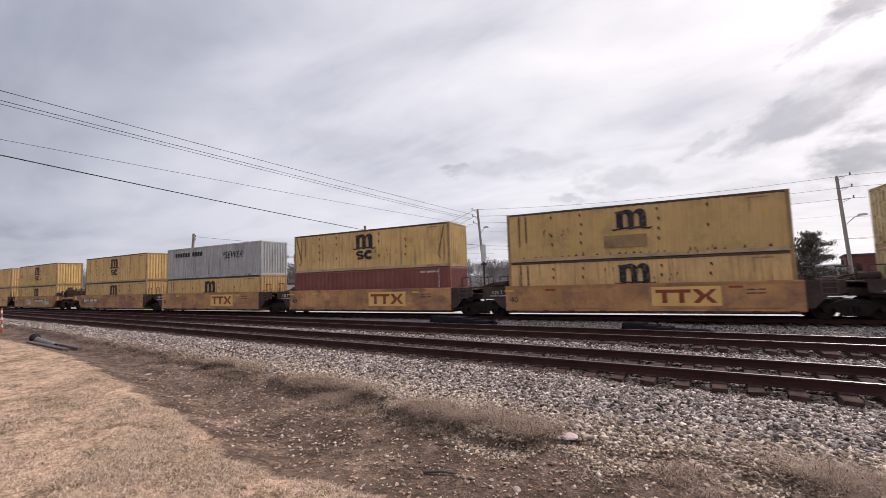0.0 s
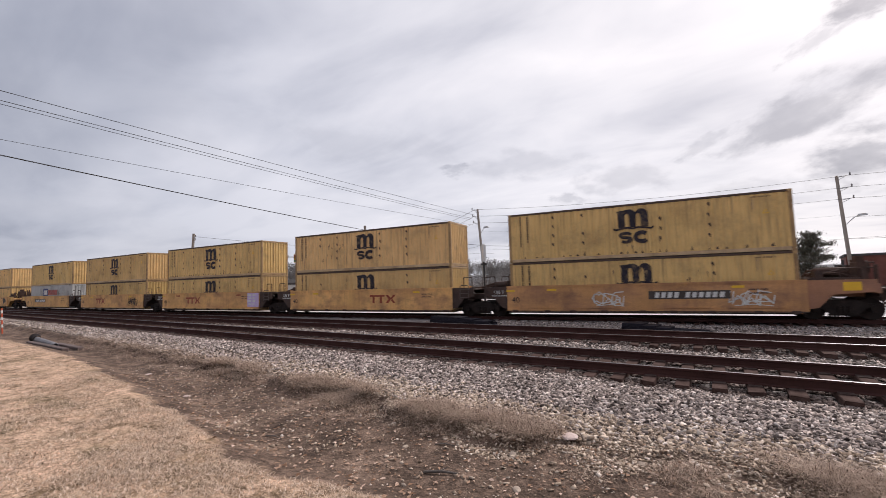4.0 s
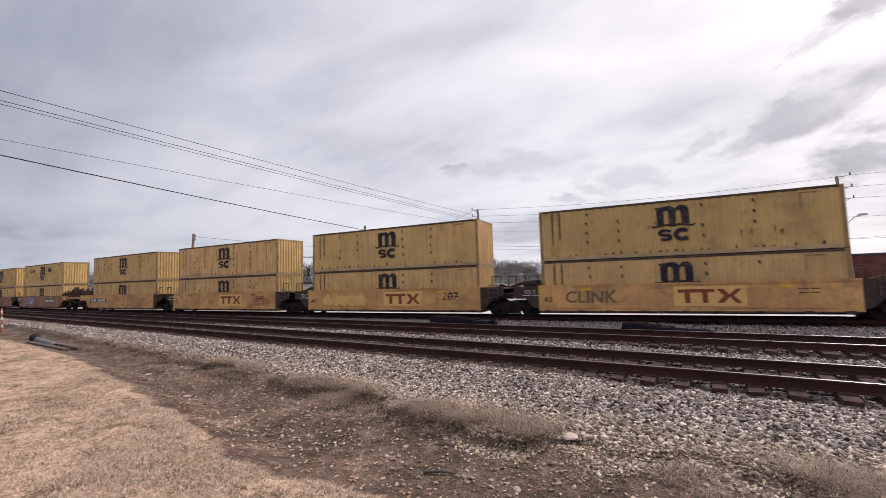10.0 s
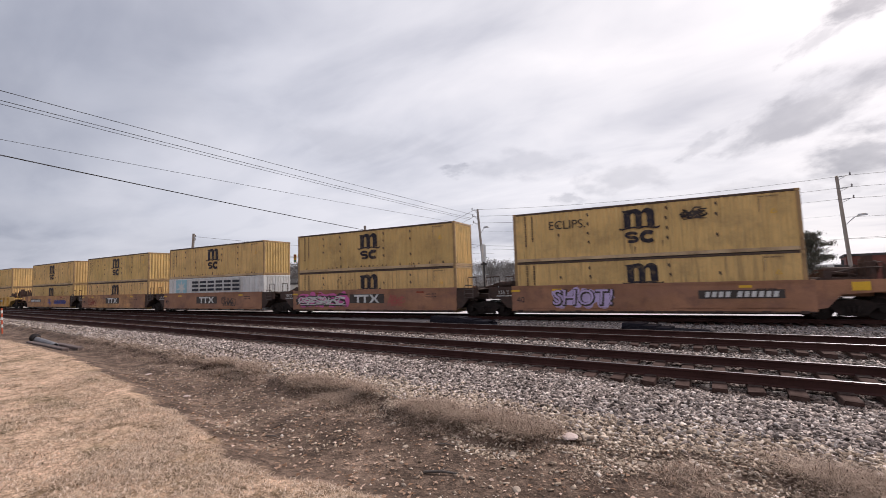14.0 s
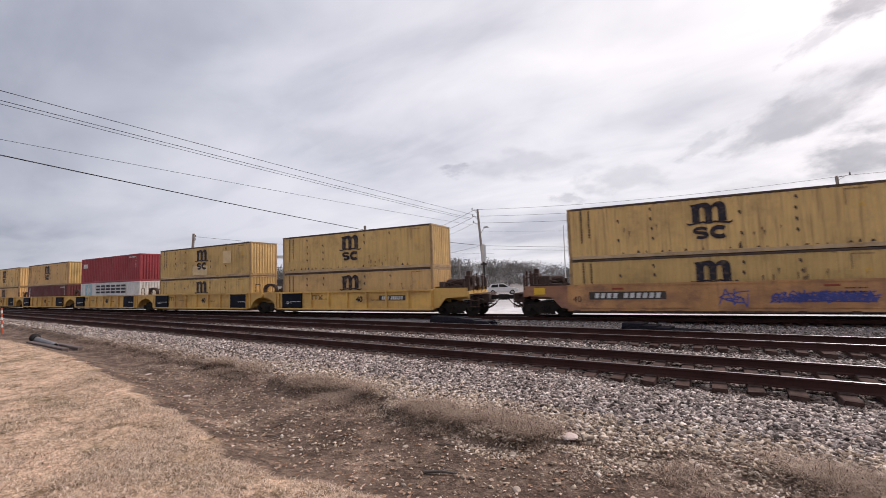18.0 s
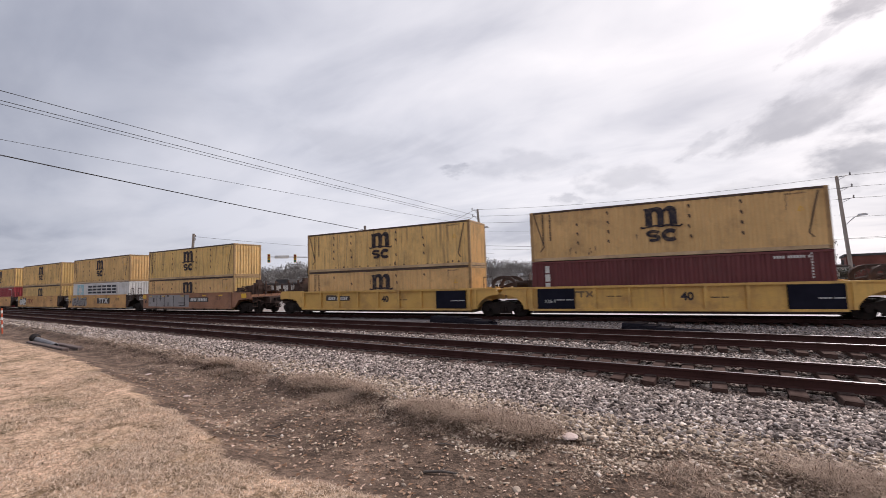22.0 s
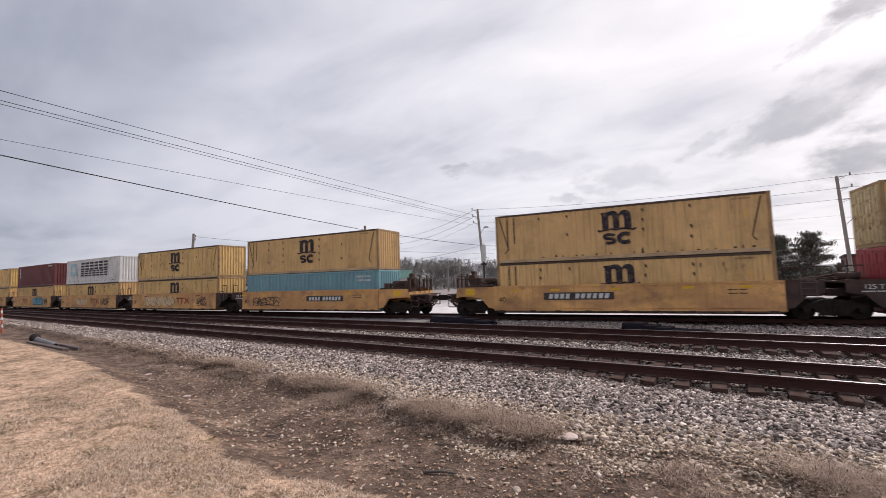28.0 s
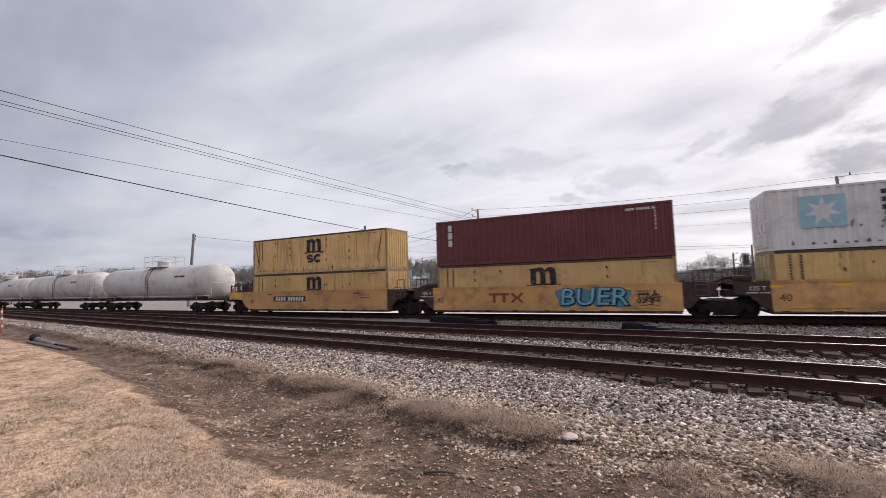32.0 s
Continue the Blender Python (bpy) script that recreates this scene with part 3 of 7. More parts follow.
def bars(words, h, w, gap, slant=0.0):
    """Writing turned into plain blocks of its size: one block a letter, words by counts."""
    bm = bmesh.new()
    total = sum(words) * (w + gap) + (len(words) - 1) * w - gap
    x = -total / 2
    for k, n in enumerate(words):
        for i in range(n):
            s = slant * h
            prism(bm, [(x, -h / 2), (x + w, -h / 2), (x + w + s, h / 2), (x + s, h / 2)], "y", 0.0, -0.006)
            x += w + gap
        x += w
    return bm


def column_bars(n, size, gap):
    bm = bmesh.new()
    rnd = random.Random(n)
    for i in range(n):
        z = (n / 2 - i - 0.5) * (size + gap)
        w = size * rnd.uniform(0.26, 0.42)
        prism(bm, [(-w, z - size / 2), (w, z - size / 2), (w, z + size / 2), (-w, z + size / 2)], "y", 0, -0.005)
    return bm


SH = {}


def share(key, make, mat, name):
    if key not in SH:
        SH[key] = mesh_of(name, make(), mat)
    return SH[key]


def container_proto(tint, mat, frame_mat, ribs=36, depth=0.036):
    """A 40-foot box. Its origin is the middle of its floor; the doors look to -x."""
    c = thing("shipping_container", "", "shipping container", "double-stacked containers")
    hl, hw = CL / 2, CW / 2

    def sh(key, make, m_, name, at=None, parent=c, label=""):
        return part(name, share((tint, key), make, m_, name), None, parent, label, at)
    for sy in (-1, 1):
        sh("side", lambda: corrugated(-hl + 0.12, hl - 0.12, 0.17, CH - 0.10, ribs, depth), mat, "side_panel", pose(0, sy * (hw - 0.012), 0, 0, 0, 0 if sy < 0 else 180))
    sh("roof", lambda: turned(corrugated(-hl + 0.1, hl - 0.1, -hw + 0.04, hw - 0.04, 40, 0.02), Matrix(((1, 0, 0, 0), (0, 0, 1, 0), (0, -1, 0, CH - 0.015), (0, 0, 0, 1)))), mat, "roof_panel")
    sh("floor", lambda: bbox(-hl + 0.05, hl - 0.05, -hw + 0.07, hw - 0.07, 0.03, 0.16), M_ROOFE, "floor")
    sh("front", lambda: corrugated(-hw + 0.12, hw - 0.12, 0.17, CH - 0.12, 9, 0.045), mat, "front_panel", pose(hl - 0.012, 0, 0, 0, 0, 90))
    # doors with raised panels and lock rods
    def door():
        bm = bbox(-0.56, 0.56, -0.02, 0.03, 0.18, CH - 0.13, 0.008)
        for r in range(4):
            for q in (-1, 1):
                z = 0.28 + r * 0.55
                box(bm, q * 0.28 - 0.22, q * 0.28 + 0.22, -0.055, -0.015, z, z + 0.44)
        return bm
    for sy in (-1, 1):
        dr = sh("door", door, M_DOOR if tint == "yellow" else mat, "door", pose(-hl + 0.02, sy * 0.57, 0, 0, 0, -90))
        for q in (-0.28, 0.28):
            def rod():
                bm = bmesh.new()
                tube(bm, (0, -0.055, 0.2), (0, -0.055, CH - 0.14), 0.017, 6)
                box(bm, -0.03, 0.03, -0.07, -0.02, 0.5, 0.54); box(bm, -0.03, 0.03, -0.07, -0.02, 1.7, 1.74)
                tube(bm, (0, -0.07, 1.0), (0.3, -0.07, 0.96), 0.014, 5)
                return bm
            sh("rod", rod, frame_mat, "lock_rod", pose(q, 0, 0), dr)
    for sx in (-1, 1):
        for sy in (-1, 1):
            sh("post", lambda: bbox(-0.075, 0.075, -0.06, 0.06, 0.12, CH - 0.12, 0.012), frame_mat, "corner_post", pose(sx * (hl - 0.078), sy * (hw - 0.063), 0))
            for z in (0.0, CH - 0.118):
                sh("cast", lambda: bbox(-0.089, 0.089, -0.081, 0.081, 0, 0.118, 0.012), frame_mat, "corner_casting", pose(sx * (hl - 0.089), sy * (hw - 0.081), z))
    for sy in (-1, 1):
        sh("toprail", lambda: bbox(-hl + 0.17, hl - 0.17, -0.035, 0.035, -0.1, 0.0, 0.008), M_ROOFE if tint == "yellow" else frame_mat, "top_rail", pose(0, sy * (hw - 0.036), CH - 0.004))
        sh("botrail", lambda: bbox(-hl + 0.17, hl - 0.17, -0.035, 0.035, 0.02, 0.18, 0.008), M_BOTR if tint == "yellow" else frame_mat, "bottom_rail", pose(0, sy * (hw - 0.036), 0))
    for sx in (-1, 1):
        sh("header", lambda: bbox(-0.05, 0.05, -hw + 0.16, hw - 0.16, -0.12, -0.004, 0.008), frame_mat, "end_rail", pose(sx * (hl - 0.06), 0, CH))
        sh("sill", lambda: bbox(-0.05, 0.05, -hw + 0.16, hw - 0.16, 0.01, 0.17, 0.008), frame_mat, "end_sill", pose(sx * (hl - 0.06), 0, 0))
    return c


def face(c, name, me, x, z, label=""):
    """Painted marks on the camera's side of a container."""
    return part(name, me, None, c, label, pose(x, -CW / 2 - 0.006, z))


PROTO = {}
M_GRIMEP = material("faded_brown_paint", (0.20, 0.13, 0.07), 0.7, 0, 0.3, 3, 40, 0.05, 0.002)


def warning_triangle():
    bm = bmesh.new()
    flat(bm, strip([(-0.10, -0.08), (0.10, -0.08), (0.0, 0.10), (-0.10, -0.08)], 0.035))
    return bm


def yellow_proto():
    c = container_proto("yellow", M_YEL, M_YELF)
    face(c, "emblem", share("em", emblem_m, M_INK, "emblem"), 0.0, 1.845, "navy round-shouldered painted mark")
    face(c, "emblem_wave", share("ew", emblem_wave, M_INK, "emblem_wave"), -0.34, 0.97)
    face(c, "emblem_round", share("er", emblem_round, M_INK, "emblem_round"), 0.36, 0.97)
    face(c, "lettering", share("cb13", lambda: column_bars(13, 0.095, 0.03), M_INK, "lettering"), -5.43, 1.62)
    face(c, "lettering", share("cb11", lambda: column_bars(11, 0.095, 0.03), M_INK, "lettering"), -5.07, 1.72)
    face(c, "code_bars", share("code", lambda: bars((4, 6, 1), 0.06, 0.035, 0.025), M_GRIMEP, "code_bars"), 5.0, 2.36)
    face(c, "code_column", share("ccol", lambda: column_bars(5, 0.05, 0.04), M_BOTR, "code_column"), 4.72, 2.05)
    face(c, "warning_triangle", share("wtri", warning_triangle, M_REFL, "warning_triangle"), 5.15, 1.72, "yellow warning triangle with a dark edge")
    return c


PLAIN = {"maroon": M_MAROON, "red": M_RED, "brick": M_BRICKRED, "white": M_WHITE, "grey": M_GREY, "teal": M_TEAL}
PROTO["yellow"] = yellow_proto()
for _k, _m in PLAIN.items():
    PROTO[_k] = container_proto(_k, _m, _m, 34, 0.052)

WORDS = {"yellow": "weathered mustard-yellow steel container with navy emblem", "maroon": "dark maroon corrugated steel container",
         "red": "crimson corrugated steel container", "brick": "faded brick-red corrugated steel container",
         "white": "pale grey steel container with dark lettering bars", "grey": "dull grey streaked corrugated steel container", "teal": "faded teal-blue corrugated steel container"}


def container(tint, upper, u):
    c = copy_thing(PROTO[tint], pose(0, 0, 0))
    tagged(c, WORDS[tint] + (", stacked on top" if upper else ", in a well car"))
    z = 5.326 - CH if upper else 5.326 - 2 * CH - 0.008
    MOVERS.append((c, u, z))
    return c


# ---------------------------------------------------------------- well cars
WHEELS = []


def wheelset_bm():
    bm = bmesh.new()
    tube(bm, (0, -0.95, 0), (0, 0.95, 0), 0.085, 8)
    for s in (-1, 1):
        tube(bm, (0, s * 0.70, 0), (0, s * 0.83, 0), 0.42, 24)
        tube(bm, (0, s * 0.66, 0), (0, s * 0.70, 0), 0.445, 24)
        tube(bm, (0, s * 0.83, 0), (0, s * 0.86, 0), 0.16, 10)
        for k in range(5):
            a = k * 2 * math.pi / 5
            box(bm, 0.27 * math.cos(a) - 0.03, 0.27 * math.cos(a) + 0.03, min(s * 0.826, s * 0.84), max(s * 0.826, s * 0.84), 0.27 * math.sin(a) - 0.03, 0.27 * math.sin(a) + 0.03)
    return bm


def sideframe_bm():
    bm = bmesh.new()
    prism(bm, [(-1.12, 0.50), (-1.12, 0.62), (-0.75, 0.66), (-0.35, 0.80), (0.35, 0.80), (0.75, 0.66), (1.12, 0.62), (1.12, 0.50), (0.70, 0.48),
               (0.42, 0.22), (-0.42, 0.22), (-0.70, 0.48)], "y", -0.09, 0.09)
    for x in (-0.16, 0, 0.16):
        tube(bm, (x, -0.12, 0.30), (x, -0.12, 0.56), 0.07, 8)
    for x in (-0.89, 0.89):
        tube(bm, (x, -0.16, 0.44), (x, 0.1, 0.44), 0.14, 10)
    box(bm, -0.5, 0.5, -0.02, 0.02, 0.16, 0.24)
    return bm


def truck(parent, x):
    t = part("truck", share("bolster", lambda: bbox(-0.60, 0.60, -0.93, 0.93, 0.30, 0.76, 0.03), M_STEEL, "truck"), None, parent, "dark greasy steel truck", pose(x, 0, RAIL_Z))
    for s in (-1, 1):
        part("sideframe", share("sf", sideframe_bm, M_STEEL, "sideframe"), None, t, at=pose(0, s * 1.0, 0, 0, 0, 0 if s < 0 else 180))
        WHEELS.append(part("wheelset", share("ws", wheelset_bm, M_STEEL, "wheelset"), None, t, at=pose(s * 0.89, 0, 0.42)))
    return t


def well_side(rib):
    bm = bmesh.new()
    if not rib:
        box(bm, -6.22, 6.22, -0.03, 0.03, 0.34, 1.50)
        box(bm, -6.22, 6.22, -0.06, 0.05, 1.44, 1.53)
        box(bm, -6.22, 6.22, -0.07, 0.05, 0.26, 0.36)
        for x in (-4.6, -2.0, 2.1, 4.5):
            box(bm, x - 1.0, x + 1.0, -0.075, -0.02, 0.39, 0.415)
    else:
        box(bm, -6.22, 6.22, -0.03, 0.03, 0.34, 1.38)
        box(bm, -6.22, 6.22, -0.17, 0.06, 1.36, 1.46)
        box(bm, -6.22, 6.22, -0.16, 0.05, 0.26, 0.36)
        for i in range(9):
            x = -6.1 + i * 12.2 / 8
            box(bm, x - 0.07, x + 0.07, -0.15, 0.0, 0.36, 1.37)
    return bm


def sill_bm():
    """Dark lower flange of a well side with small brackets."""
    bm = bmesh.new()
    box(bm, -6.2, 6.2, -1.565, -1.46, 0.215, 0.262)
    for k in range(9):
        x = -5.8 + k * 1.45 + (0.2 if k % 3 == 1 else 0.0)
        box(bm, x - 0.14, x + 0.14, -1.585, -1.44, 0.175, 0.285)
    return bm


def joint_end():
    """Dark end over the shared truck: sloped web plates, deck and cross beam (towards +x from 6.2)."""
    bm = bmesh.new()
    for s in (-1, 1):
        prism(bm, [(6.2, 0.34), (6.5, 0.40), (6.95, 0.90), (7.5, 1.0), (7.5, 1.48), (6.2, 1.50)], "y", s * 1.46 - 0.03, s * 1.46 + 0.03)
        box(bm, 7.2, 7.5, s * 1.3 - 0.18, s * 1.3 + 0.18, 1.40, 1.50)
    box(bm, 6.2, 6.32, -1.44, 1.44, 0.36, 1.45)
    box(bm, 6.3, 7.72, -0.45, 0.45, 0.82, 1.12)
    box(bm, 6.3, 7.4, -1.42, 1.42, 1.36, 1.42)
    return bm


def arch_end():
    """Yellow ribbed end with a round cut-out over the shared truck."""
    bm = bmesh.new()
    pi = math.pi
    for s in (-1, 1):
        pts = [(6.2, 0.32), (6.45, 0.32)] + arc(7.78, 0.32, 1.25, 0.78, pi, 0.52 * pi, 8) + [(7.74, 1.22), (7.60, 1.38), (6.2, 1.40)]
        prism(bm, pts, "y", s * 1.48 - 0.03, s * 1.48 + 0.03)
        box(bm, 6.2, 7.6, s * 1.48 - 0.10, s * 1.48 + 0.10, 1.38, 1.46)
        box(bm, 6.38, 6.5, s * 1.52 - 0.06, s * 1.52 + 0.06, 0.33, 1.38)
    box(bm, 6.2, 6.32, -1.44, 1.44, 0.36, 1.35)
    box(bm, 6.3, 7.72, -0.45, 0.45, 0.82, 1.12)
    box(bm, 6.3, 7.4, -1.42, 1.42, 1.30, 1.36)
    return bm


def coupler_end():
    bm = bmesh.new()
    for s in (-1, 1):
        prism(bm, [(6.2, 0.34), (6.55, 0.40), (7.0, 0.92), (8.35, 1.02), (8.35, 1.50), (6.2, 1.50)], "y", s * 1.44 - 0.03, s * 1.44 + 0.03)
    box(bm, 6.2, 6.32, -1.42, 1.42, 0.36, 1.45)
    box(bm, 6.3, 9.1, -0.35, 0.35, 0.78, 1.10)
    box(bm, 8.3, 8.45, -1.45, 1.45, 0.95, 1.32)
    return bm


def rails_bm(kind):
    """Grab irons, hand wheel post and hoses of a car end."""
    bm = bmesh.new()
    if kind == "coupler":
        for s in (-1, 1):
            for x in (7.3, 8.3):
                tube(bm, (x, s * 1.38, 1.45), (x, s * 1.38, 1.95), 0.022, 6)
            tube(bm, (7.3, s * 1.38, 1.95), (8.3, s * 1.38, 1.95), 0.022, 6)
        for y in (-0.9, -0.3, 0.3, 0.9):
            tube(bm, (8.5, y, 1.2), (8.5, y, 2.15), 0.02, 6)
        tube(bm, (8.5, -0.9, 2.15), (8.5, 0.9, 2.15), 0.02, 6)
    else:
        for s in (-1, 1):
            tube(bm, (6.9, s * 1.40, 1.48), (6.9, s * 1.40, 2.05), 0.022, 6)
            tube(bm, (7.4, s * 1.40, 1.48), (7.4, s * 1.40, 2.05), 0.022, 6)
            tube(bm, (6.9, s * 1.40, 2.05), (7.4, s * 1.40, 2.05), 0.022, 6)
    return bm


def deck_bm():
    bm = bbox(6.3, 7.95, -1.40, 1.40, 1.50, 1.57)
    for k in range(7):
        box(bm, 6.4 + k * 0.2, 6.5 + k * 0.2, -1.38, 1.38, 1.566, 1.59)
    return bm


def stand_bm():
    """Brake stand of a coupler end: a ribbed box with a hand wheel."""
    bm = bbox(7.98, 8.30, -0.95, -0.25, 1.10, 2.18, 0.02)
    box(bm, 8.02, 8.26, -0.78, -0.42, 2.17, 2.42)
    tube(bm, (8.30, -0.60, 1.95), (8.38, -0.60, 1.95), 0.05, 8)
    tube(bm, (8.37, -0.60, 1.95), (8.40, -0.60, 1.95), 0.27, 16)
    return bm


def reservoir_bm():
    bm = bmesh.new()
    tube(bm, (6.75, -0.55, 1.80), (7.70, -0.55, 1.80), 0.19, 12)
    tube(bm, (6.66, -0.55, 1.80), (6.76, -0.55, 1.80), 0.10, 12, 0.19)
    tube(bm, (7.69, -0.55, 1.80), (7.79, -0.55, 1.80), 0.19, 12, 0.10)
    box(bm, 6.9, 6.98, -0.75, -0.35, 1.55, 1.72); box(bm, 7.5, 7.58, -0.75, -0.35, 1.55, 1.72)
    return bm


def pipes_bm():
    """Bent air pipes that lie over a car end."""
    bm = bmesh.new()
    rnd = random.Random(12)
    for k in range(6):
        y = -1.25 + 0.3 * k
        pts = [Vector((6.55, y, 1.60)), Vector((6.75, y, 1.72 + rnd.uniform(0, 0.18))), Vector((7.3, y + rnd.uniform(-.2, .2), 1.66 + rnd.uniform(0, 0.14))), Vector((7.85, y, 1.58))]
        sweep(bm, pts, 0.026 + 0.012 * (k % 2))
    return bm


def crossover_bm():
    """Footboard over the coupler with its step frames."""
    bm = bbox(8.45, 9.05, -1.38, 1.38, 1.10, 1.15)
    for y in (-1.36, 1.36):
        for x in (8.50, 8.98):
            tube(bm, (x, y, 0.42), (x, y, 1.12), 0.026, 6)
        for z in (0.44, 0.78):
            tube(bm, (8.50, y, z), (8.98, y, z), 0.026, 6)
    return bm


M_LADDER = material("worn_grab_steel", (0.11, 0.082, 0.07), 0.7, 0.1, 0.3, 4, 40, 0.1, 0.003)


def side_ladder(c, m):
    """Grab ladder on the end of a unit: a bent frame, its rungs and a brace."""
    def frame_():
        bm = bmesh.new()
        sweep(bm, [(6.72, -1.53, 0.85), (6.72, -1.53, 1.56), (6.78, -1.53, 1.62), (7.16, -1.53, 1.62), (7.22, -1.53, 1.56), (7.22, -1.53, 0.85)], 0.024)
        return bm

    def rung():
        bm = bmesh.new()
        tube(bm, (6.72, -1.53, 0), (7.22, -1.53, 0), 0.02, 6)
        return bm

    def brace():
        bm = bmesh.new()
        tube(bm, (7.22, -1.53, 1.45), (7.5, -1.2, 1.15), 0.03, 6)
        return bm
    lad = part("side_ladder", share("slad", frame_, M_LADDER, "side_ladder"), None, c, "worn grey-brown grab ladder", m)
    for z in (0.95, 1.18, 1.41):
        part("rung", share("srung", rung, M_LADDER, "rung"), None, lad, at=pose(0, 0, z))
    part("brace", share("sbrace", brace, M_LADDER, "brace"), None, lad)


def joint_hose_bm():
    """Brown air hoses that loop over a shared truck."""
    bm = bmesh.new()
    for y, z, r in ((-1.18, 1.30, 0.16), (-1.05, 1.22, 0.22), (-0.9, 1.34, 0.12)):
        pts = [Vector((7.0 + 1.5 * k / 10, y, z + r * math.sin(2.2 * math.pi * k / 10))) for k in range(11)]
        sweep(bm, pts, 0.034)
    return bm


def draft_bm():
    """Draft gear, brake cylinder and levers under a coupler end."""
    bm = bmesh.new()
    box(bm, 8.35, 9.25, -0.48, 0.48, 0.62, 1.10)
    box(bm, 8.42, 8.56, -1.30, 1.30, 0.80, 1.04)
    tube(bm, (8.75, -1.25, 0.98), (8.75, 1.25, 0.98), 0.03, 6)
    tube(bm, (8.75, -1.25, 0.98), (9.25, -1.05, 0.74), 0.028, 6)
    tube(bm, (6.55, -0.75, 1.05), (7.05, -0.75, 1.05), 0.17, 10)
    for x, y, z in ((8.62, -0.85, 0.52), (8.9, -0.62, 0.40), (9.05, -0.3, 0.36), (8.7, 0.4, 0.45)):
        tube(bm, (x, y, 1.0), (x + 0.08, y + 0.03, z), 0.03, 6)
        tube(bm, (x + 0.08, y + 0.03, z), (x + 0.4, y + 0.05, z + 0.16), 0.03, 6)
    for y in (-1.25, -0.7, 0.1, 0.95):
        box(bm, 8.0, 8.12, y - 0.06, y + 0.06, 1.5, 1.95 + 0.12 * (y > 0))
    box(bm, 7.2, 7.75, 0.15, 0.85, 1.57, 2.0)
    box(bm, 6.55, 6.8, -1.3, -0.85, 1.57, 1.86)
    tube(bm, (6.95, -1.15, 1.78), (7.75, -1.0, 1.95), 0.04, 6)
    tube(bm, (6.8, 0.9, 1.7), (7.9, 0.6, 1.88), 0.05, 6)
    return bm


def hoop_bm():
    """Arched guard that stands over the joint of two units."""
    bm = bmesh.new()
    for y in (-0.95, 0.75):
        pts = [(7.15, 1.38), (7.15, 1.62)] + [(7.75 - 0.6 * math.cos(a), 1.66 + 0.34 * math.sin(a)) for a in np.linspace(0.15, math.pi - 0.15, 9)] + [(8.35, 1.62), (8.35, 1.38)]
        prism(bm, strip(pts, 0.17), "y", y, y + 0.2)
    tube(bm, (7.75, -0.85, 1.92), (7.75, 0.85, 1.92), 0.05, 6)
    return bm


def gear_bm():
    bm = bmesh.new()
    box(bm, 6.5, 6.95, -0.9, -0.35, 1.42, 1.80)
    tube(bm, (6.6, 0.2, 1.62), (7.3, 0.2, 1.62), 0.16, 10)
    tube(bm, (6.45, -1.1, 1.5), (6.9, -1.1, 1.75), 0.05, 6)
    tube(bm, (6.8, -1.0, 1.42), (6.8, -1.0, 2.0), 0.03, 6)
    tube(bm, (6.74, -1.0, 1.95), (6.78, -1.0, 1.95), 0.26, 14)
    return bm


def coupler_bm():
    bm = bmesh.new()
    box(bm, 9.0, 9.75, -0.10, 0.10, 0.80, 1.02)
    prism(bm, [(9.7, -0.18), (10.02, -0.14), (9.96, 0.02), (9.86, 0.06), (9.9, 0.2), (9.7, 0.16)], "z", 0.76, 1.06)
    return bm


def hose_bm():
    bm = bmesh.new()
    pts = [Vector((8.6 + 1.25 * k / 8, -0.45, 0.85 - 0.5 * math.sin(math.pi * k / 8))) for k in range(9)]
    sweep(bm, pts, 0.028)
    return bm


FLIP = Matrix.Rotation(math.pi, 4, "Z")


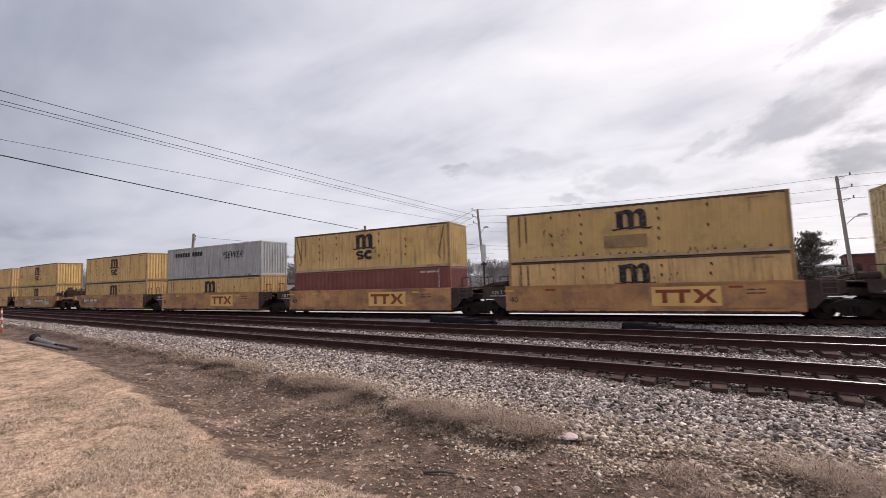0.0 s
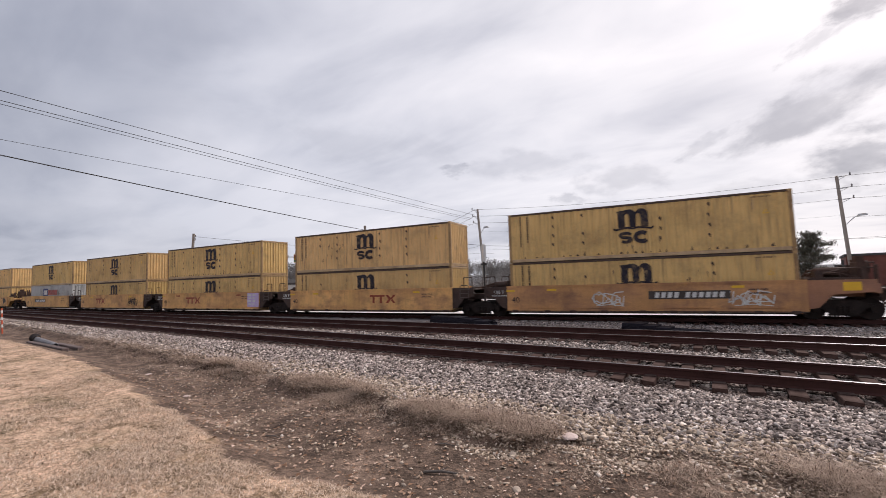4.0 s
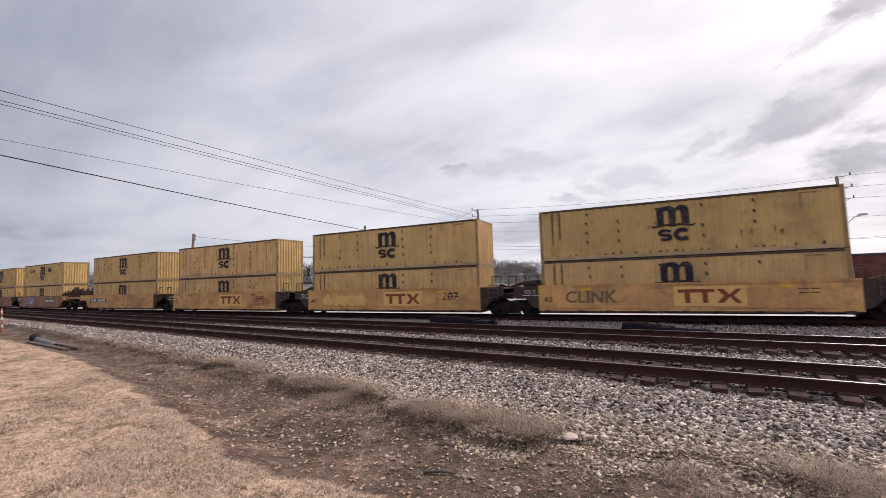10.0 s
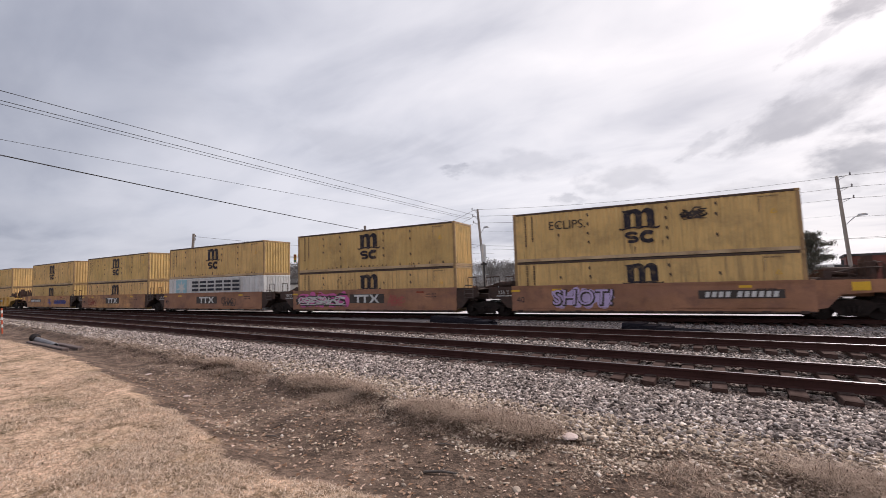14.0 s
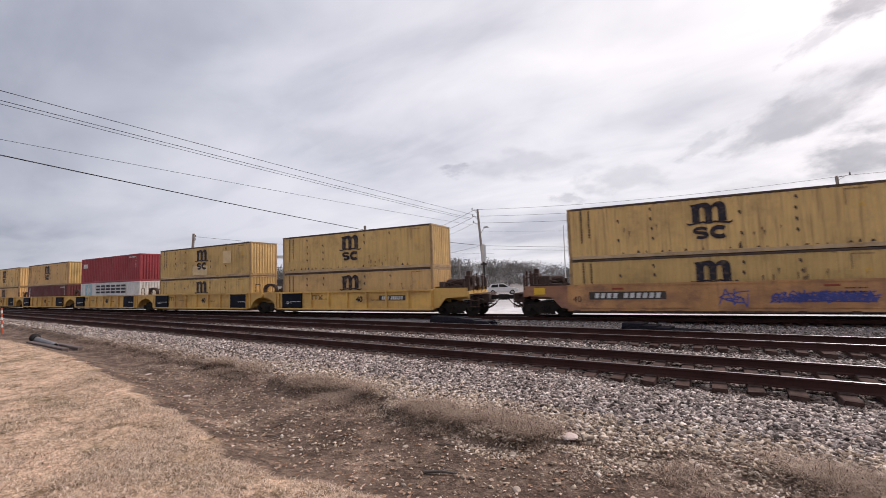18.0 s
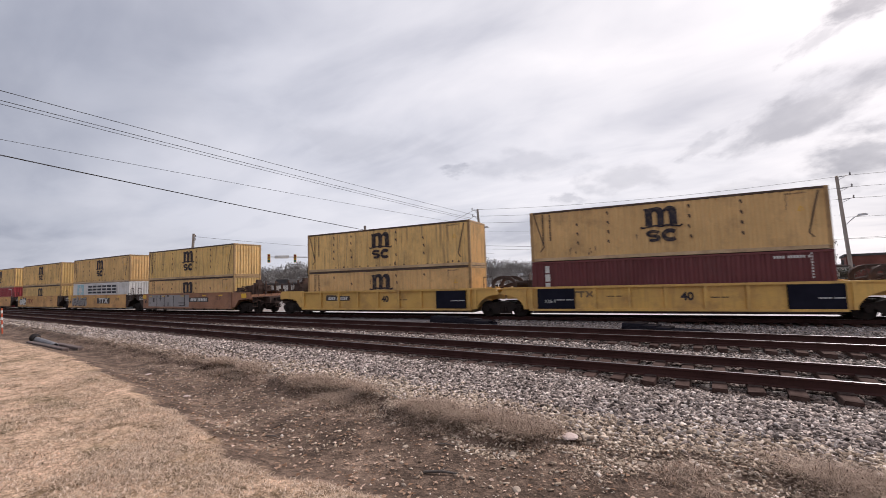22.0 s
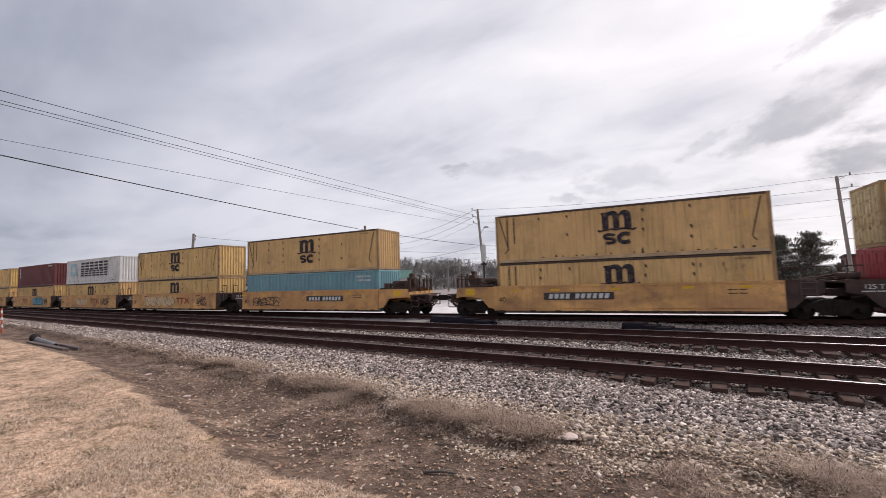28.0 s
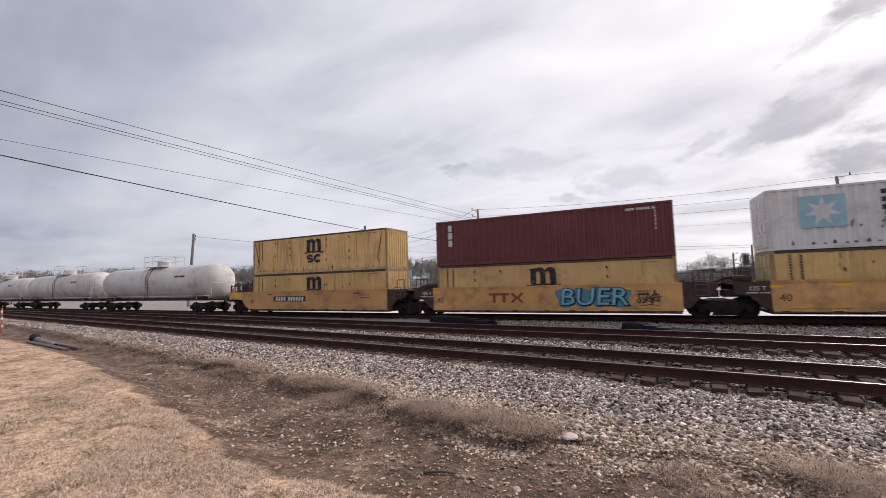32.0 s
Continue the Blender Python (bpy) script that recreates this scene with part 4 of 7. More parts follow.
def well_car(u, first, last, paint, rib=False):
    """One unit of a five-unit articulated car. first: its +x end carries a coupler; last: its -x end does."""
    tone = {"car_bright_yellow": "bright yellow ribbed", "car_faded_orange": "faded orange smooth-sided", "car_brown_orange": "rusty brown-orange smooth-sided", "car_rust_brown": "dark rusty brown smooth-sided"}[paint.name]
    c = thing("well_car", tone + " well car unit carrying two stacked containers", "rail car", "well cars of the train")
    k = paint.name
    for s in (-1, 1):
        part("well_side", share(("ws", k), lambda: well_side(rib), paint, "well_side"), None, c, at=pose(0, s * 1.50, 0, 0, 0, 0 if s < 0 else 180))
    part("side_sill", share("sill", sill_bm, M_CAREND, "side_sill"), None, c, "dark lower edge with brackets")
    part("well_floor", share("wf", lambda: bbox(-6.2, 6.2, -1.40, 1.40, 0.132, 0.147), M_CAREND, "well_floor"), None, c)
    for sx, end in ((1, first), (-1, last)):
        m = Matrix.Identity(4) if sx > 0 else FLIP
        if end:
            part("end_frame", share(("ce", k), coupler_end, paint if paint in (M_TAN, M_CARYEL) else M_RUSTC, "end_frame"), None, c, at=m)
            part("end_deck", share("deck", deck_bm, M_CAREND, "end_deck"), None, c, at=m)
            part("handrail", share("hrc", lambda: rails_bm("coupler"), M_CAREND, "handrail"), None, c, at=m)
            for _y, _x, _h in ((-1.32, 8.40, 2.05), (1.32, 8.40, 2.05), (-0.15, 8.40, 2.3), (0.75, 8.40, 2.3)):
                part("guide_post", share(("gpost", _h), lambda: bbox(-0.04, 0.04, -0.05, 0.05, 1.1, _h, 0.01), M_GEAR, "guide_post"), None, c, at=m @ pose(_x, _y, 0))
            part("brake_stand", share("stand", stand_bm, M_GEAR, "brake_stand"), None, c, "rusty brake stand with a hand wheel", m)
            part("air_reservoir", share("resv", reservoir_bm, M_GEAR, "air_reservoir"), None, c, at=m)
            part("air_pipes", share("pipes", pipes_bm, M_GEAR, "air_pipes"), None, c, at=m)
            part("crossover_step", share("xover", crossover_bm, M_GEAR, "crossover_step"), None, c, at=m)
            part("draft_gear", share("draft", draft_bm, M_CAREND, "draft_gear"), None, c, "dark draft gear, brake cylinder and levers", m)
            part("coupler", share("cpl", coupler_bm, M_STEEL, "coupler"), None, c, at=m)
            part("brake_hose", share("hose", hose_bm, M_STEEL, "brake_hose"), None, c, at=m)
            truck(c, sx * 7.42)
        else:
            part("end_frame", share(("je", "y" if rib else "d"), arch_end if rib else joint_end, paint if rib else M_CAREND, "end_frame"), None, c, "" if rib else "blackened sloping end plates", m)
            if sx > 0 and not rib:
                side_ladder(c, m)
            part("handrail", share("hrj", lambda: rails_bm("joint"), M_CAREND, "handrail"), None, c, at=m)
            if sx < 0 and rib:
                part("guard_hoop", share("hoop", hoop_bm, M_CAREND, "guard_hoop"), None, c, "dark arched guard over the joint", m)
            if sx < 0:
                truck(c, -7.796)
                part("air_hoses", share("jhose", joint_hose_bm, M_GEAR, "air_hoses"), None, c, "looped brown air hoses", m)
                part("air_pipes", share("jpipes", pipes_bm, M_GEAR, "air_pipes"), None, c, "bent rusty air pipes", m @ pose(0.35, -0.1, -0.14))
                part("brake_gear", share("gear", gear_bm, M_CAREND, "brake_gear"), None, c, at=m)
    MOVERS.append((c, u, 0.0))
    return c


PITCH, CAR_GAP = 15.5926, 19.8897
# upper and lower container, paint of the car; five units a car, from the head of the train
CONSIST = [
    ("tanb", [("yellow", "yellow"), ("yellow", "yellow"), ("yellow", "brick"), ("grey", "yellow"), ("yellow", "yellow")]),
    ("tan", [("yellow", "yellow", "tanb"), ("yellow", "yellow"), ("yellow", "yellow"), ("yellow", "yellow"), ("yellow", "grey")]),
    ("tan", [("yellow", "yellow"), ("yellow", "yellow"), ("yellow", "yellow"), ("yellow", "yellow"), ("yellow", "yellow")]),
    ("tanb", [("yellow", "yellow", "rust"), ("yellow", "yellow", "rust"), ("yellow", "white", "rust"), ("yellow", "yellow"), ("yellow", "yellow")]),
    ("yel", [("yellow", "yellow"), ("yellow", "yellow"), ("red", "white"), ("yellow", "maroon"), ("yellow", "yellow")]),
    ("tan", [("yellow", "yellow", "rust"), ("yellow", "white"), ("yellow", "yellow"), ("yellow", "red"), ("yellow", "yellow")]),
    ("tan", [("yellow", "teal"), ("yellow", "yellow"), ("white", "yellow"), ("maroon", "yellow"), ("yellow", "yellow")]),
]
PAINT = {"tan": M_TAN, "tanb": M_TANB, "yel": M_CARYEL, "rust": M_RUSTC}
UNITS = []
_u = 11.899
for _p, _cars in CONSIST:
    for _i, (_up, _lo, *_q) in enumerate(_cars):
        UNITS.append((well_car(_u, _i == 0, _i == 4, PAINT[_q[0] if _q else _p], _p == "yel"), container(_up, True, _u), container(_lo, False, _u), _u))
        _u -= PITCH if _i < 4 else CAR_GAP
for _c in PROTO.values():
    for _o in (*_c.children_recursive, _c):
        bpy.data.objects.remove(_o)
# ---------------------------------------------------------------- poles and wires
M_POLE = material("weathered_pole_wood", (0.27, 0.24, 0.215), 0.9, 0, 0.3, 3, 30, 0.4, 0.01, (0.14, 0.112, 0.095), 0.5, 0.4, stretch=(1, 1, 0.2))
M_WIRE = material("dark_cable", (0.03, 0.03, 0.032), 0.6, 0, 0.1, 2, 20, 0)
M_GALV = material("galvanised_steel", (0.42, 0.43, 0.44), 0.5, 0.6, 0.15, 3, 40, 0.05, 0.002)
M_INSUL = material("grey_insulator", (0.20, 0.19, 0.19), 0.4, 0, 0.1, 5, 40, 0.02)
M_BLACK = material("flat_black_paint", (0.016, 0.016, 0.017), 0.6, 0, 0.2, 3, 40, 0.05)
M_YELSIG = material("signal_yellow", (0.62, 0.36, 0.02), 0.5, 0, 0.1, 3, 40, 0.05)


def utility_pole(base, top, r=0.16, arms=(), label="weathered wooden utility pole", lamp=None, guy=None):
    p = thing("utility_pole", label, "utility pole", "utility poles")
    base, top = Vector(base), Vector(top)
    p.matrix_world = Matrix.Translation(base)
    up = top - base
    bm = bmesh.new()
    tube(bm, (0, 0, 0), up, r * 1.2, 12, r * 0.85)
    part("shaft", bm, M_POLE, p)
    for h, a in arms:       # side brackets with insulators, pointing along a
        a = Vector(a)
        at = up * (1 + h / up.length)
        bm = bmesh.new()
        tube(bm, at, at + a + Vector((0, 0, 0.12)), 0.035, 6)
        tube(bm, at + Vector((0, 0, -0.3)), at + a * 0.7 + Vector((0, 0, 0.05)), 0.02, 6)
        br = part("bracket", bm, M_GALV, p)
        bm = bmesh.new()
        for k in range(4):
            tube(bm, at + a + Vector((0, 0, 0.10 + 0.07 * k)), at + a + Vector((0, 0, 0.16 + 0.07 * k)), 0.075 - 0.01 * (k % 2) * 3, 8)
        part("insulator", bm, M_INSUL, br)
    if lamp:
        h, a = lamp
        a = Vector(a)
        at = up * (1 + h / up.length)
        bm = bmesh.new()
        tube(bm, at, at + a * 0.6 + Vector((0, 0, 0.75)), 0.035, 6)
        tube(bm, at + a * 0.6 + Vector((0, 0, 0.75)), at + a + Vector((0, 0, 0.9)), 0.035, 6)
        arm = part("lamp_arm", bm, M_GALV, p)
        e = at + a + Vector((0, 0, 0.9))
        bm = bmesh.new()
        prism(bm, [(-0.35, -0.05), (-0.25, 0.08), (0.2, 0.1), (0.36, 0.0), (0.3, -0.08), (-0.2, -0.1)], "y", -0.13, 0.13)
        part("lamp_head", turned(bm, Matrix.Translation(e)), M_GALV, arm)
    return p


utility_pole((9.86, 52.05, -0.3), (9.43, 52.15, 10.5), 0.14, [(-0.15, (0.9, -0.1, 0)), (-1.25, (0.9, -0.1, 0)), (-2.3, (0.9, -0.1, 0))],
             "leaning wooden utility pole with brackets and a lamp", (-4.7, (1.2, -0.3, 0)))
utility_pole((-24.30, 46.0, -0.3), (-24.91, 45.65, 10.67), 0.15, [(-0.2, (-0.5, -0.5, 0)), (-1.0, (-0.5, -0.5, 0)), (-1.8, (-0.5, -0.5, 0))],
             "slender wooden utility pole with brackets and a lamp", (-3.2, (0.8, 0.2, 0)))
utility_pole((-28.75, 29.2, -0.3), (-28.52, 29.45, 7.45), 0.14, [], "stout grey wooden utility pole")
utility_pole((-54.4, 25.5, -0.3), (-54.13, 25.88, 8.64), 0.17, [(-0.6, (0.9, -0.2, 0)), (-1.0, (0.9, -0.2, 0))], "grey wooden utility pole with wire brackets")
utility_pole((1.9, 90.0, -0.3), (1.86, 89.98, 5.3), 0.14, [(-0.3, (0.6, 0, 0))], "far wooden utility pole")
utility_pole((4.6, 89.9, -0.3), (4.6, 89.88, 6.5), 0.16, [], "far wooden utility pole")
utility_pole((-46.2, 71.3, -0.3), (-46.27, 71.3, 5.2), 0.15, [], "far wooden utility pole")
utility_pole((-44.2, 72.6, -0.3), (-44.3, 72.54, 6.27), 0.17, [], "far wooden utility pole", (-1.2, (1.6, 0, 0)))


def light_mast():
    p = thing("light_pole", "slim white metal light pole", "light pole")
    p.matrix_world = pose(-18.5, 59.2, -0.3)
    bm = bmesh.new()
    tube(bm, (0, 0, 0), (0.05, 0, 9.65), 0.10, 10, 0.06)
    part("shaft", bm, M_WINK, p)
    part("base", bbox(-0.3, 0.3, -0.3, 0.3, 0, 0.5, 0.03), M_GALV, p)


light_mast()


def wire(a, b, sag=0.3, r=0.011, label="thin dark overhead wire"):
    a, b = Vector(a), Vector(b)
    n = 14
    pts = []
    for i in range(n + 1):
        k = i / n
        p = a.lerp(b, k)
        p.z -= sag * 4 * k * (1 - k)
        pts.append(p)
    bm = bmesh.new()
    rows = []
    for i, p in enumerate(pts):
        d = (pts[min(n, i + 1)] - pts[max(0, i - 1)]).normalized()
        u = d.cross(Vector((0, 0, 1))).normalized()
        v = u.cross(d)
        rows.append([bm.verts.new(p + r * (u * math.cos(t) + v * math.sin(t))) for t in (0.5, 2.07, 3.64, 5.21)])
    for x, y in zip(rows, rows[1:]):
        for i in range(4):
            bm.faces.new((x[i], x[(i + 1) % 4], y[(i + 1) % 4], y[i]))
    ob = new("overhead_wire", mesh_of("overhead_wire", bm, M_WIRE))
    tagged(ob, label, "wire", "overhead wires")


# lines that come over the grass side and end on the slender pole
wire((-25.7, -4.0, 11.02), (-25.2, 45.4, 9.95), 0.15, 0.019)
wire((-25.7, -4.0, 10.60), (-25.5, 45.2, 9.55), 0.15, 0.019)
wire((-25.7, -4.0, 10.45), (-25.7, 45.1, 9.40), 0.15, 0.017)
wire((-28.8, -3.0, 9.50), (-25.4, 45.3, 8.70), 0.15, 0.014)
wire((-22.6, -2.5, 7.70), (-28.45, 29.42, 7.02), 0.12, 0.032, "thick black overhead cable")
wire((-28.45, 29.48, 7.02), (-24.75, 45.7, 6.15), 0.12, 0.03, "thick black overhead cable")
# span from the slender pole to the leaning pole and on
wire((-25.3, 45.2, 10.62), (10.2, 52.0, 10.42), 0.55, 0.017)
wire((-25.3, 45.2, 9.80), (10.2, 52.0, 9.34), 0.55, 0.017)
wire((-25.3, 45.2, 8.95), (10.2, 52.0, 8.30), 0.5, 0.017)
wire((-24.6, 45.8, 7.90), (9.6, 52.1, 6.80), 0.45, 0.007)
wire((-24.5, 45.9, 6.10), (4.6, 89.9, 6.50), 0.3, 0.022)
wire((-24.5, 45.9, 5.70), (4.6, 89.9, 6.10), 0.35, 0.017)
wire((4.6, 89.9, 6.50), (40.0, 85.0, 7.3), 0.3, 0.022)
wire((10.2, 52.0, 10.42), (40, 47.0, 9.3), 0.25, 0.017)
wire((10.2, 52.0, 9.34), (40, 47.0, 8.2), 0.25, 0.017)
wire((10.2, 52.0, 8.30), (40, 47.0, 7.2), 0.25, 0.017)
wire((9.6, 52.1, 6.60), (40, 50.0, 6.2), 0.2, 0.017)
wire((9.7, 52.1, 4.6), (40, 50.0, 4.4), 0.2, 0.014)
# lines that leave the slender pole for the far side of the street
wire((-25.3, 45.2, 10.5), (-62, 72, 12.0), 1.0, 0.017)
wire((-25.3, 45.2, 9.7), (-62, 72, 10.6), 1.0, 0.017)
wire((-25.3, 45.2, 8.9), (-62, 72, 9.4), 1.0, 0.010)
wire((-25.0, 45.5, 6.0), (-70, 68, 6.6), 0.9, 0.014)
wire((-53.4, 25.7, 8.2), (-30, 60, 6.0), 0.5, 0.017)



def splice_box(x, y, z, yaw):
    b = thing("cable_box", "small dark splice box hanging on an overhead wire", "cable box", "cable boxes")
    b.matrix_world = pose(x, y, z, 0, 8, yaw)
    bm = bmesh.new()
    tube(bm, (-0.42, 0, 0), (0.42, 0, 0), 0.10, 10)
    part("casing", bm, M_WIRE, b)
    for s in (-0.3, 0.3):
        part("strap", bbox(s - 0.03, s + 0.03, -0.03, 0.03, 0, 0.22), M_WIRE, b)


splice_box(-9.34, 61.29, 4.92, 20)
splice_box(-8.38, 62.44, 5.14, 20)

# ---------------------------------------------------------------- traffic signals and signs
M_LENS = {k: material("lens_" + k, c, 0.3, 0, 0.1, 5, 30, 0) for k, c in (("red", (0.3, 0.02, 0.015)), ("amber", (0.5, 0.25, 0.02)), ("green", (0.02, 0.18, 0.10)))}


def signal_head(parent, m, yellow):
    h = part("signal_head", bbox(-0.18, 0.18, -0.12, 0.12, -0.55, 0.55, 0.03), M_YELSIG if yellow else M_BLACK, parent, at=m)
    for i, k in enumerate(("red", "amber", "green")):
        bm = bmesh.new()
        tube(bm, (0, -0.12, 0.36 - 0.36 * i), (0, -0.14, 0.36 - 0.36 * i), 0.13, 12)
        part("lens", bm, M_LENS[k], h)
        bm = bmesh.new()
        prism(bm, [(0.16 * math.cos(a), 0.36 - 0.36 * i + 0.16 * math.sin(a)) for a in np.linspace(0.1, math.pi - 0.1, 9)] +
              [(0.14 * math.cos(a), 0.36 - 0.36 * i + 0.14 * math.sin(a)) for a in np.linspace(math.pi - 0.1, 0.1, 9)], "y", -0.36, -0.12)
        part("visor", bm, M_BLACK, h)


def traffic_signal(base, height, arm_end, heads, yellow, sign=None):
    t = thing("traffic_signal", ("yellow" if yellow else "black") + " traffic signal on a grey mast arm over the street", "traffic signal", "traffic signals")
    t.matrix_world = Matrix.Translation(base)
    bm = bmesh.new()
    tube(bm, (0, 0, 0), (0, 0, height + 0.4), 0.12, 10, 0.09)
    part("mast", bm, M_GALV, t)
    e = Vector(arm_end) - Vector(base)
    bm = bmesh.new()
    tube(bm, (0, 0, height), e, 0.08, 8, 0.05)
    part("arm", bm, M_GALV, t)
    yaw = math.degrees(math.atan2(base[0], -base[1])) + 180
    for k in heads:
        p = Vector((0, 0, height)).lerp(e, k)
        signal_head(t, Matrix.Translation(p + Vector((0, 0, -0.2))) @ pose(0, 0, 0, 0, 0, yaw), yellow)
    if sign:
        p = Vector((0, 0, height)).lerp(e, sign)
        part("street_sign", bbox(-0.9, 0.9, -0.02, 0.02, -0.2, 0.2, 0.01), M_WINK, t, "pale rectangular street sign", Matrix.Translation(p) @ pose(0, -0.1, 0, 0, 0, yaw))


traffic_signal((-46.9, 38.2, -0.3), 6.0, (-49.9, 33.4, 5.75), (0.42, 1.0), True, 0.7)
traffic_signal((-44.0, 46.5, -0.3), 4.4, (-50.9, 40.6, 4.0), (0.45, 1.0), False)


def signal_post():
    p = thing("signal_post", "dark trackside post with a grey equipment cylinder", "signal post")
    p.matrix_world = pose(-18.78, 35.3, -0.3)
    bm = bmesh.new()
    tube(bm, (0, 0, 0), (0, 0, 4.0), 0.09, 8)
    part("post", bm, M_BLACK, p)
    bm = bmesh.new()
    tube(bm, (0, 0, 3.9), (0, 0, 5.5), 0.24, 14)
    tube(bm, (0, 0, 5.5), (0, 0, 5.6), 0.24, 14, 0.1)
    part("cylinder", bm, M_GALV, p)
    part("bracket", bbox(-0.3, 0.3, -0.06, 0.06, 3.55, 3.75, 0.01), M_BLACK, p)


signal_post()


def sign_cabinet():
    p = thing("yellow_cabinet", "yellow metal cabinet on two white posts", "cabinet")
    p.matrix_world = pose(-29.2, 31.2, -0.3, 0, 0, 40)
    for x in (-0.5, 0.5):
        bm = bmesh.new()
        tube(bm, (x, 0, 0), (x, 0, 2.3), 0.07, 8)
        part("post", bm, M_WINK, p)
    part("cabinet", bbox(-0.75, 0.75, -0.3, 0.3, 2.2, 3.0, 0.03), M_YELSIG, p)
    part("cabinet_roof", bbox(-0.82, 0.82, -0.36, 0.36, 3.0, 3.06, 0.01), M_YELSIG, p)


sign_cabinet()

# ---------------------------------------------------------------- buildings and parked cars
M_BRICK = material("dark_red_brick", (0.17, 0.06, 0.045), 0.9, 0, 0.25, 0.8, 20, 0.4, 0.01, (0.09, 0.045, 0.038), 0.4)
M_ROOFD = material("dark_roofing", (0.07, 0.065, 0.065), 0.9, 0, 0.25, 1, 20, 0.3, 0.01)
M_SIDING = material("white_siding", (0.58, 0.57, 0.55), 0.7, 0, 0.1, 1, 20, 0.1, 0.004)
M_GREENR = material("green_metal_roof", (0.055, 0.15, 0.12), 0.5, 0.1, 0.2, 1, 20, 0.1, 0.004)
M_GLASS = material("dark_window_glass", (0.02, 0.024, 0.028), 0.12, 0, 0.1, 1, 20, 0)


def building(label, at, w, d, h, wall, roof, gable=0.0, windows=4, name="building", courses=True):
    b = thing(name, label, "building")
    b.matrix_world = at
    bm = bmesh.new()
    for x0, x1, y0, y1 in ((0, w, 0, 0.3), (0, w, d - 0.3, d), (0, 0.3, 0.3, d - 0.3), (w - 0.3, w, 0.3, d - 0.3)):
        box(bm, x0, x1, y0, y1, 0, h)
    part("wall", bm, wall, b)
    bm = bmesh.new()
    if gable:
        prism(bm, [(-0.4, h), (d + 0.4, h), (d / 2, h + gable)], "x", -0.4, w + 0.4)
    else:
        box(bm, -0.15, w + 0.15, -0.15, d + 0.15, h, h + 0.28)
        box(bm, w * 0.35, w * 0.5, d * 0.3, d * 0.5, h + 0.28, h + 0.9)
    part("roof", bm, roof, b)
    n = windows
    for i in range(n):
        x = (i + 0.5) * w / n
        f = part("window", bbox(x - 0.6, x + 0.6, -0.05, 0.02, 1.0, min(h - 0.5, 2.3), 0.02), M_WINK, b)
        part("pane", bbox(x - 0.5, x + 0.5, -0.065, -0.03, 1.1, min(h - 0.6, 2.2)), M_GLASS, f)
    return b


building("low dark-red brick building with a flat roof", pose(13.3, 73.0, -0.3, 0, 0, -8), 26, 14, 3.75, M_BRICK, M_ROOFD, windows=0)
building("small white shed beside the brick building", pose(11.9, 70.5, -0.3, 0, 0, -8), 1.5, 2.0, 2.4, M_SIDING, M_ROOFD, windows=1, name="shed")
building("white house with a green metal roof", pose(-41.5, 46.2, -0.3, 0, 0, 38), 4.0, 5.0, 2.7, M_SIDING, M_GREENR, 1.3, windows=2, name="house")
building("long low grey building behind the street", pose(-8.0, 92.0, -0.3), 14, 8, 2.1, M_GREY, M_ROOFD, 0.0, windows=6)
building("low red-trimmed building beyond the line", pose(-104, 43.0, -0.3, 0, 0, 10), 22, 10, 2.2, M_BRICKRED, M_WINK, 0.0, windows=8)
building("low pale building beyond the line", pose(-66, 38.0, -0.3, 0, 0, 15), 16, 10, 2.3, M_SIDING, M_ROOFD, 0.0, windows=6)

def low_trailer():
    """White-sided flat trailer body with a red rim, parked beyond the line."""
    t = thing("trailer", "low pinkish-white trailer body with a red rim", "trailer")
    t.matrix_world = pose(-6.6, 45.3, -0.42, 0, 0, -7)
    part("body", bbox(-2.4, 2.4, -1.1, 1.1, 0.45, 1.62, 0.03), M_PINKW, t)
    part("rim", bbox(-2.46, 2.46, -1.16, 1.16, 1.62, 1.75, 0.02), M_BRICKRED, t, "faded red rim")
    for x in (-1.9, -0.7, 0.6, 1.8):
        part("stake", bbox(x - 0.05, x + 0.05, -1.14, -1.10, 0.5, 1.62), M_GREY, t)
    for x in (-1.2, 1.2):
        for y in (-0.95, 0.95):
            bm = bmesh.new()
            tube(bm, (x, y - 0.11, 0.36), (x, y + 0.11, 0.36), 0.36, 14)
            part("wheel", bm, M_STEEL, t)


M_PINKW = material("pinkish_white_panel", (0.55, 0.47, 0.46), 0.7, 0, 0.2, 1.5, 25, 0.05, 0.003, (0.25, 0.18, 0.17), 0.6, 0.5)
low_trailer()

M_CARW = material("white_car_paint", (0.68, 0.68, 0.68), 0.25, 0, 0.05, 1, 20, 0)
M_CARD = material("dark_grey_car_paint", (0.10, 0.11, 0.12), 0.25, 0.2, 0.05, 1, 20, 0)
M_TYRE = material("black_rubber", (0.02, 0.02, 0.02), 0.85, 0, 0.2, 4, 40, 0.1)


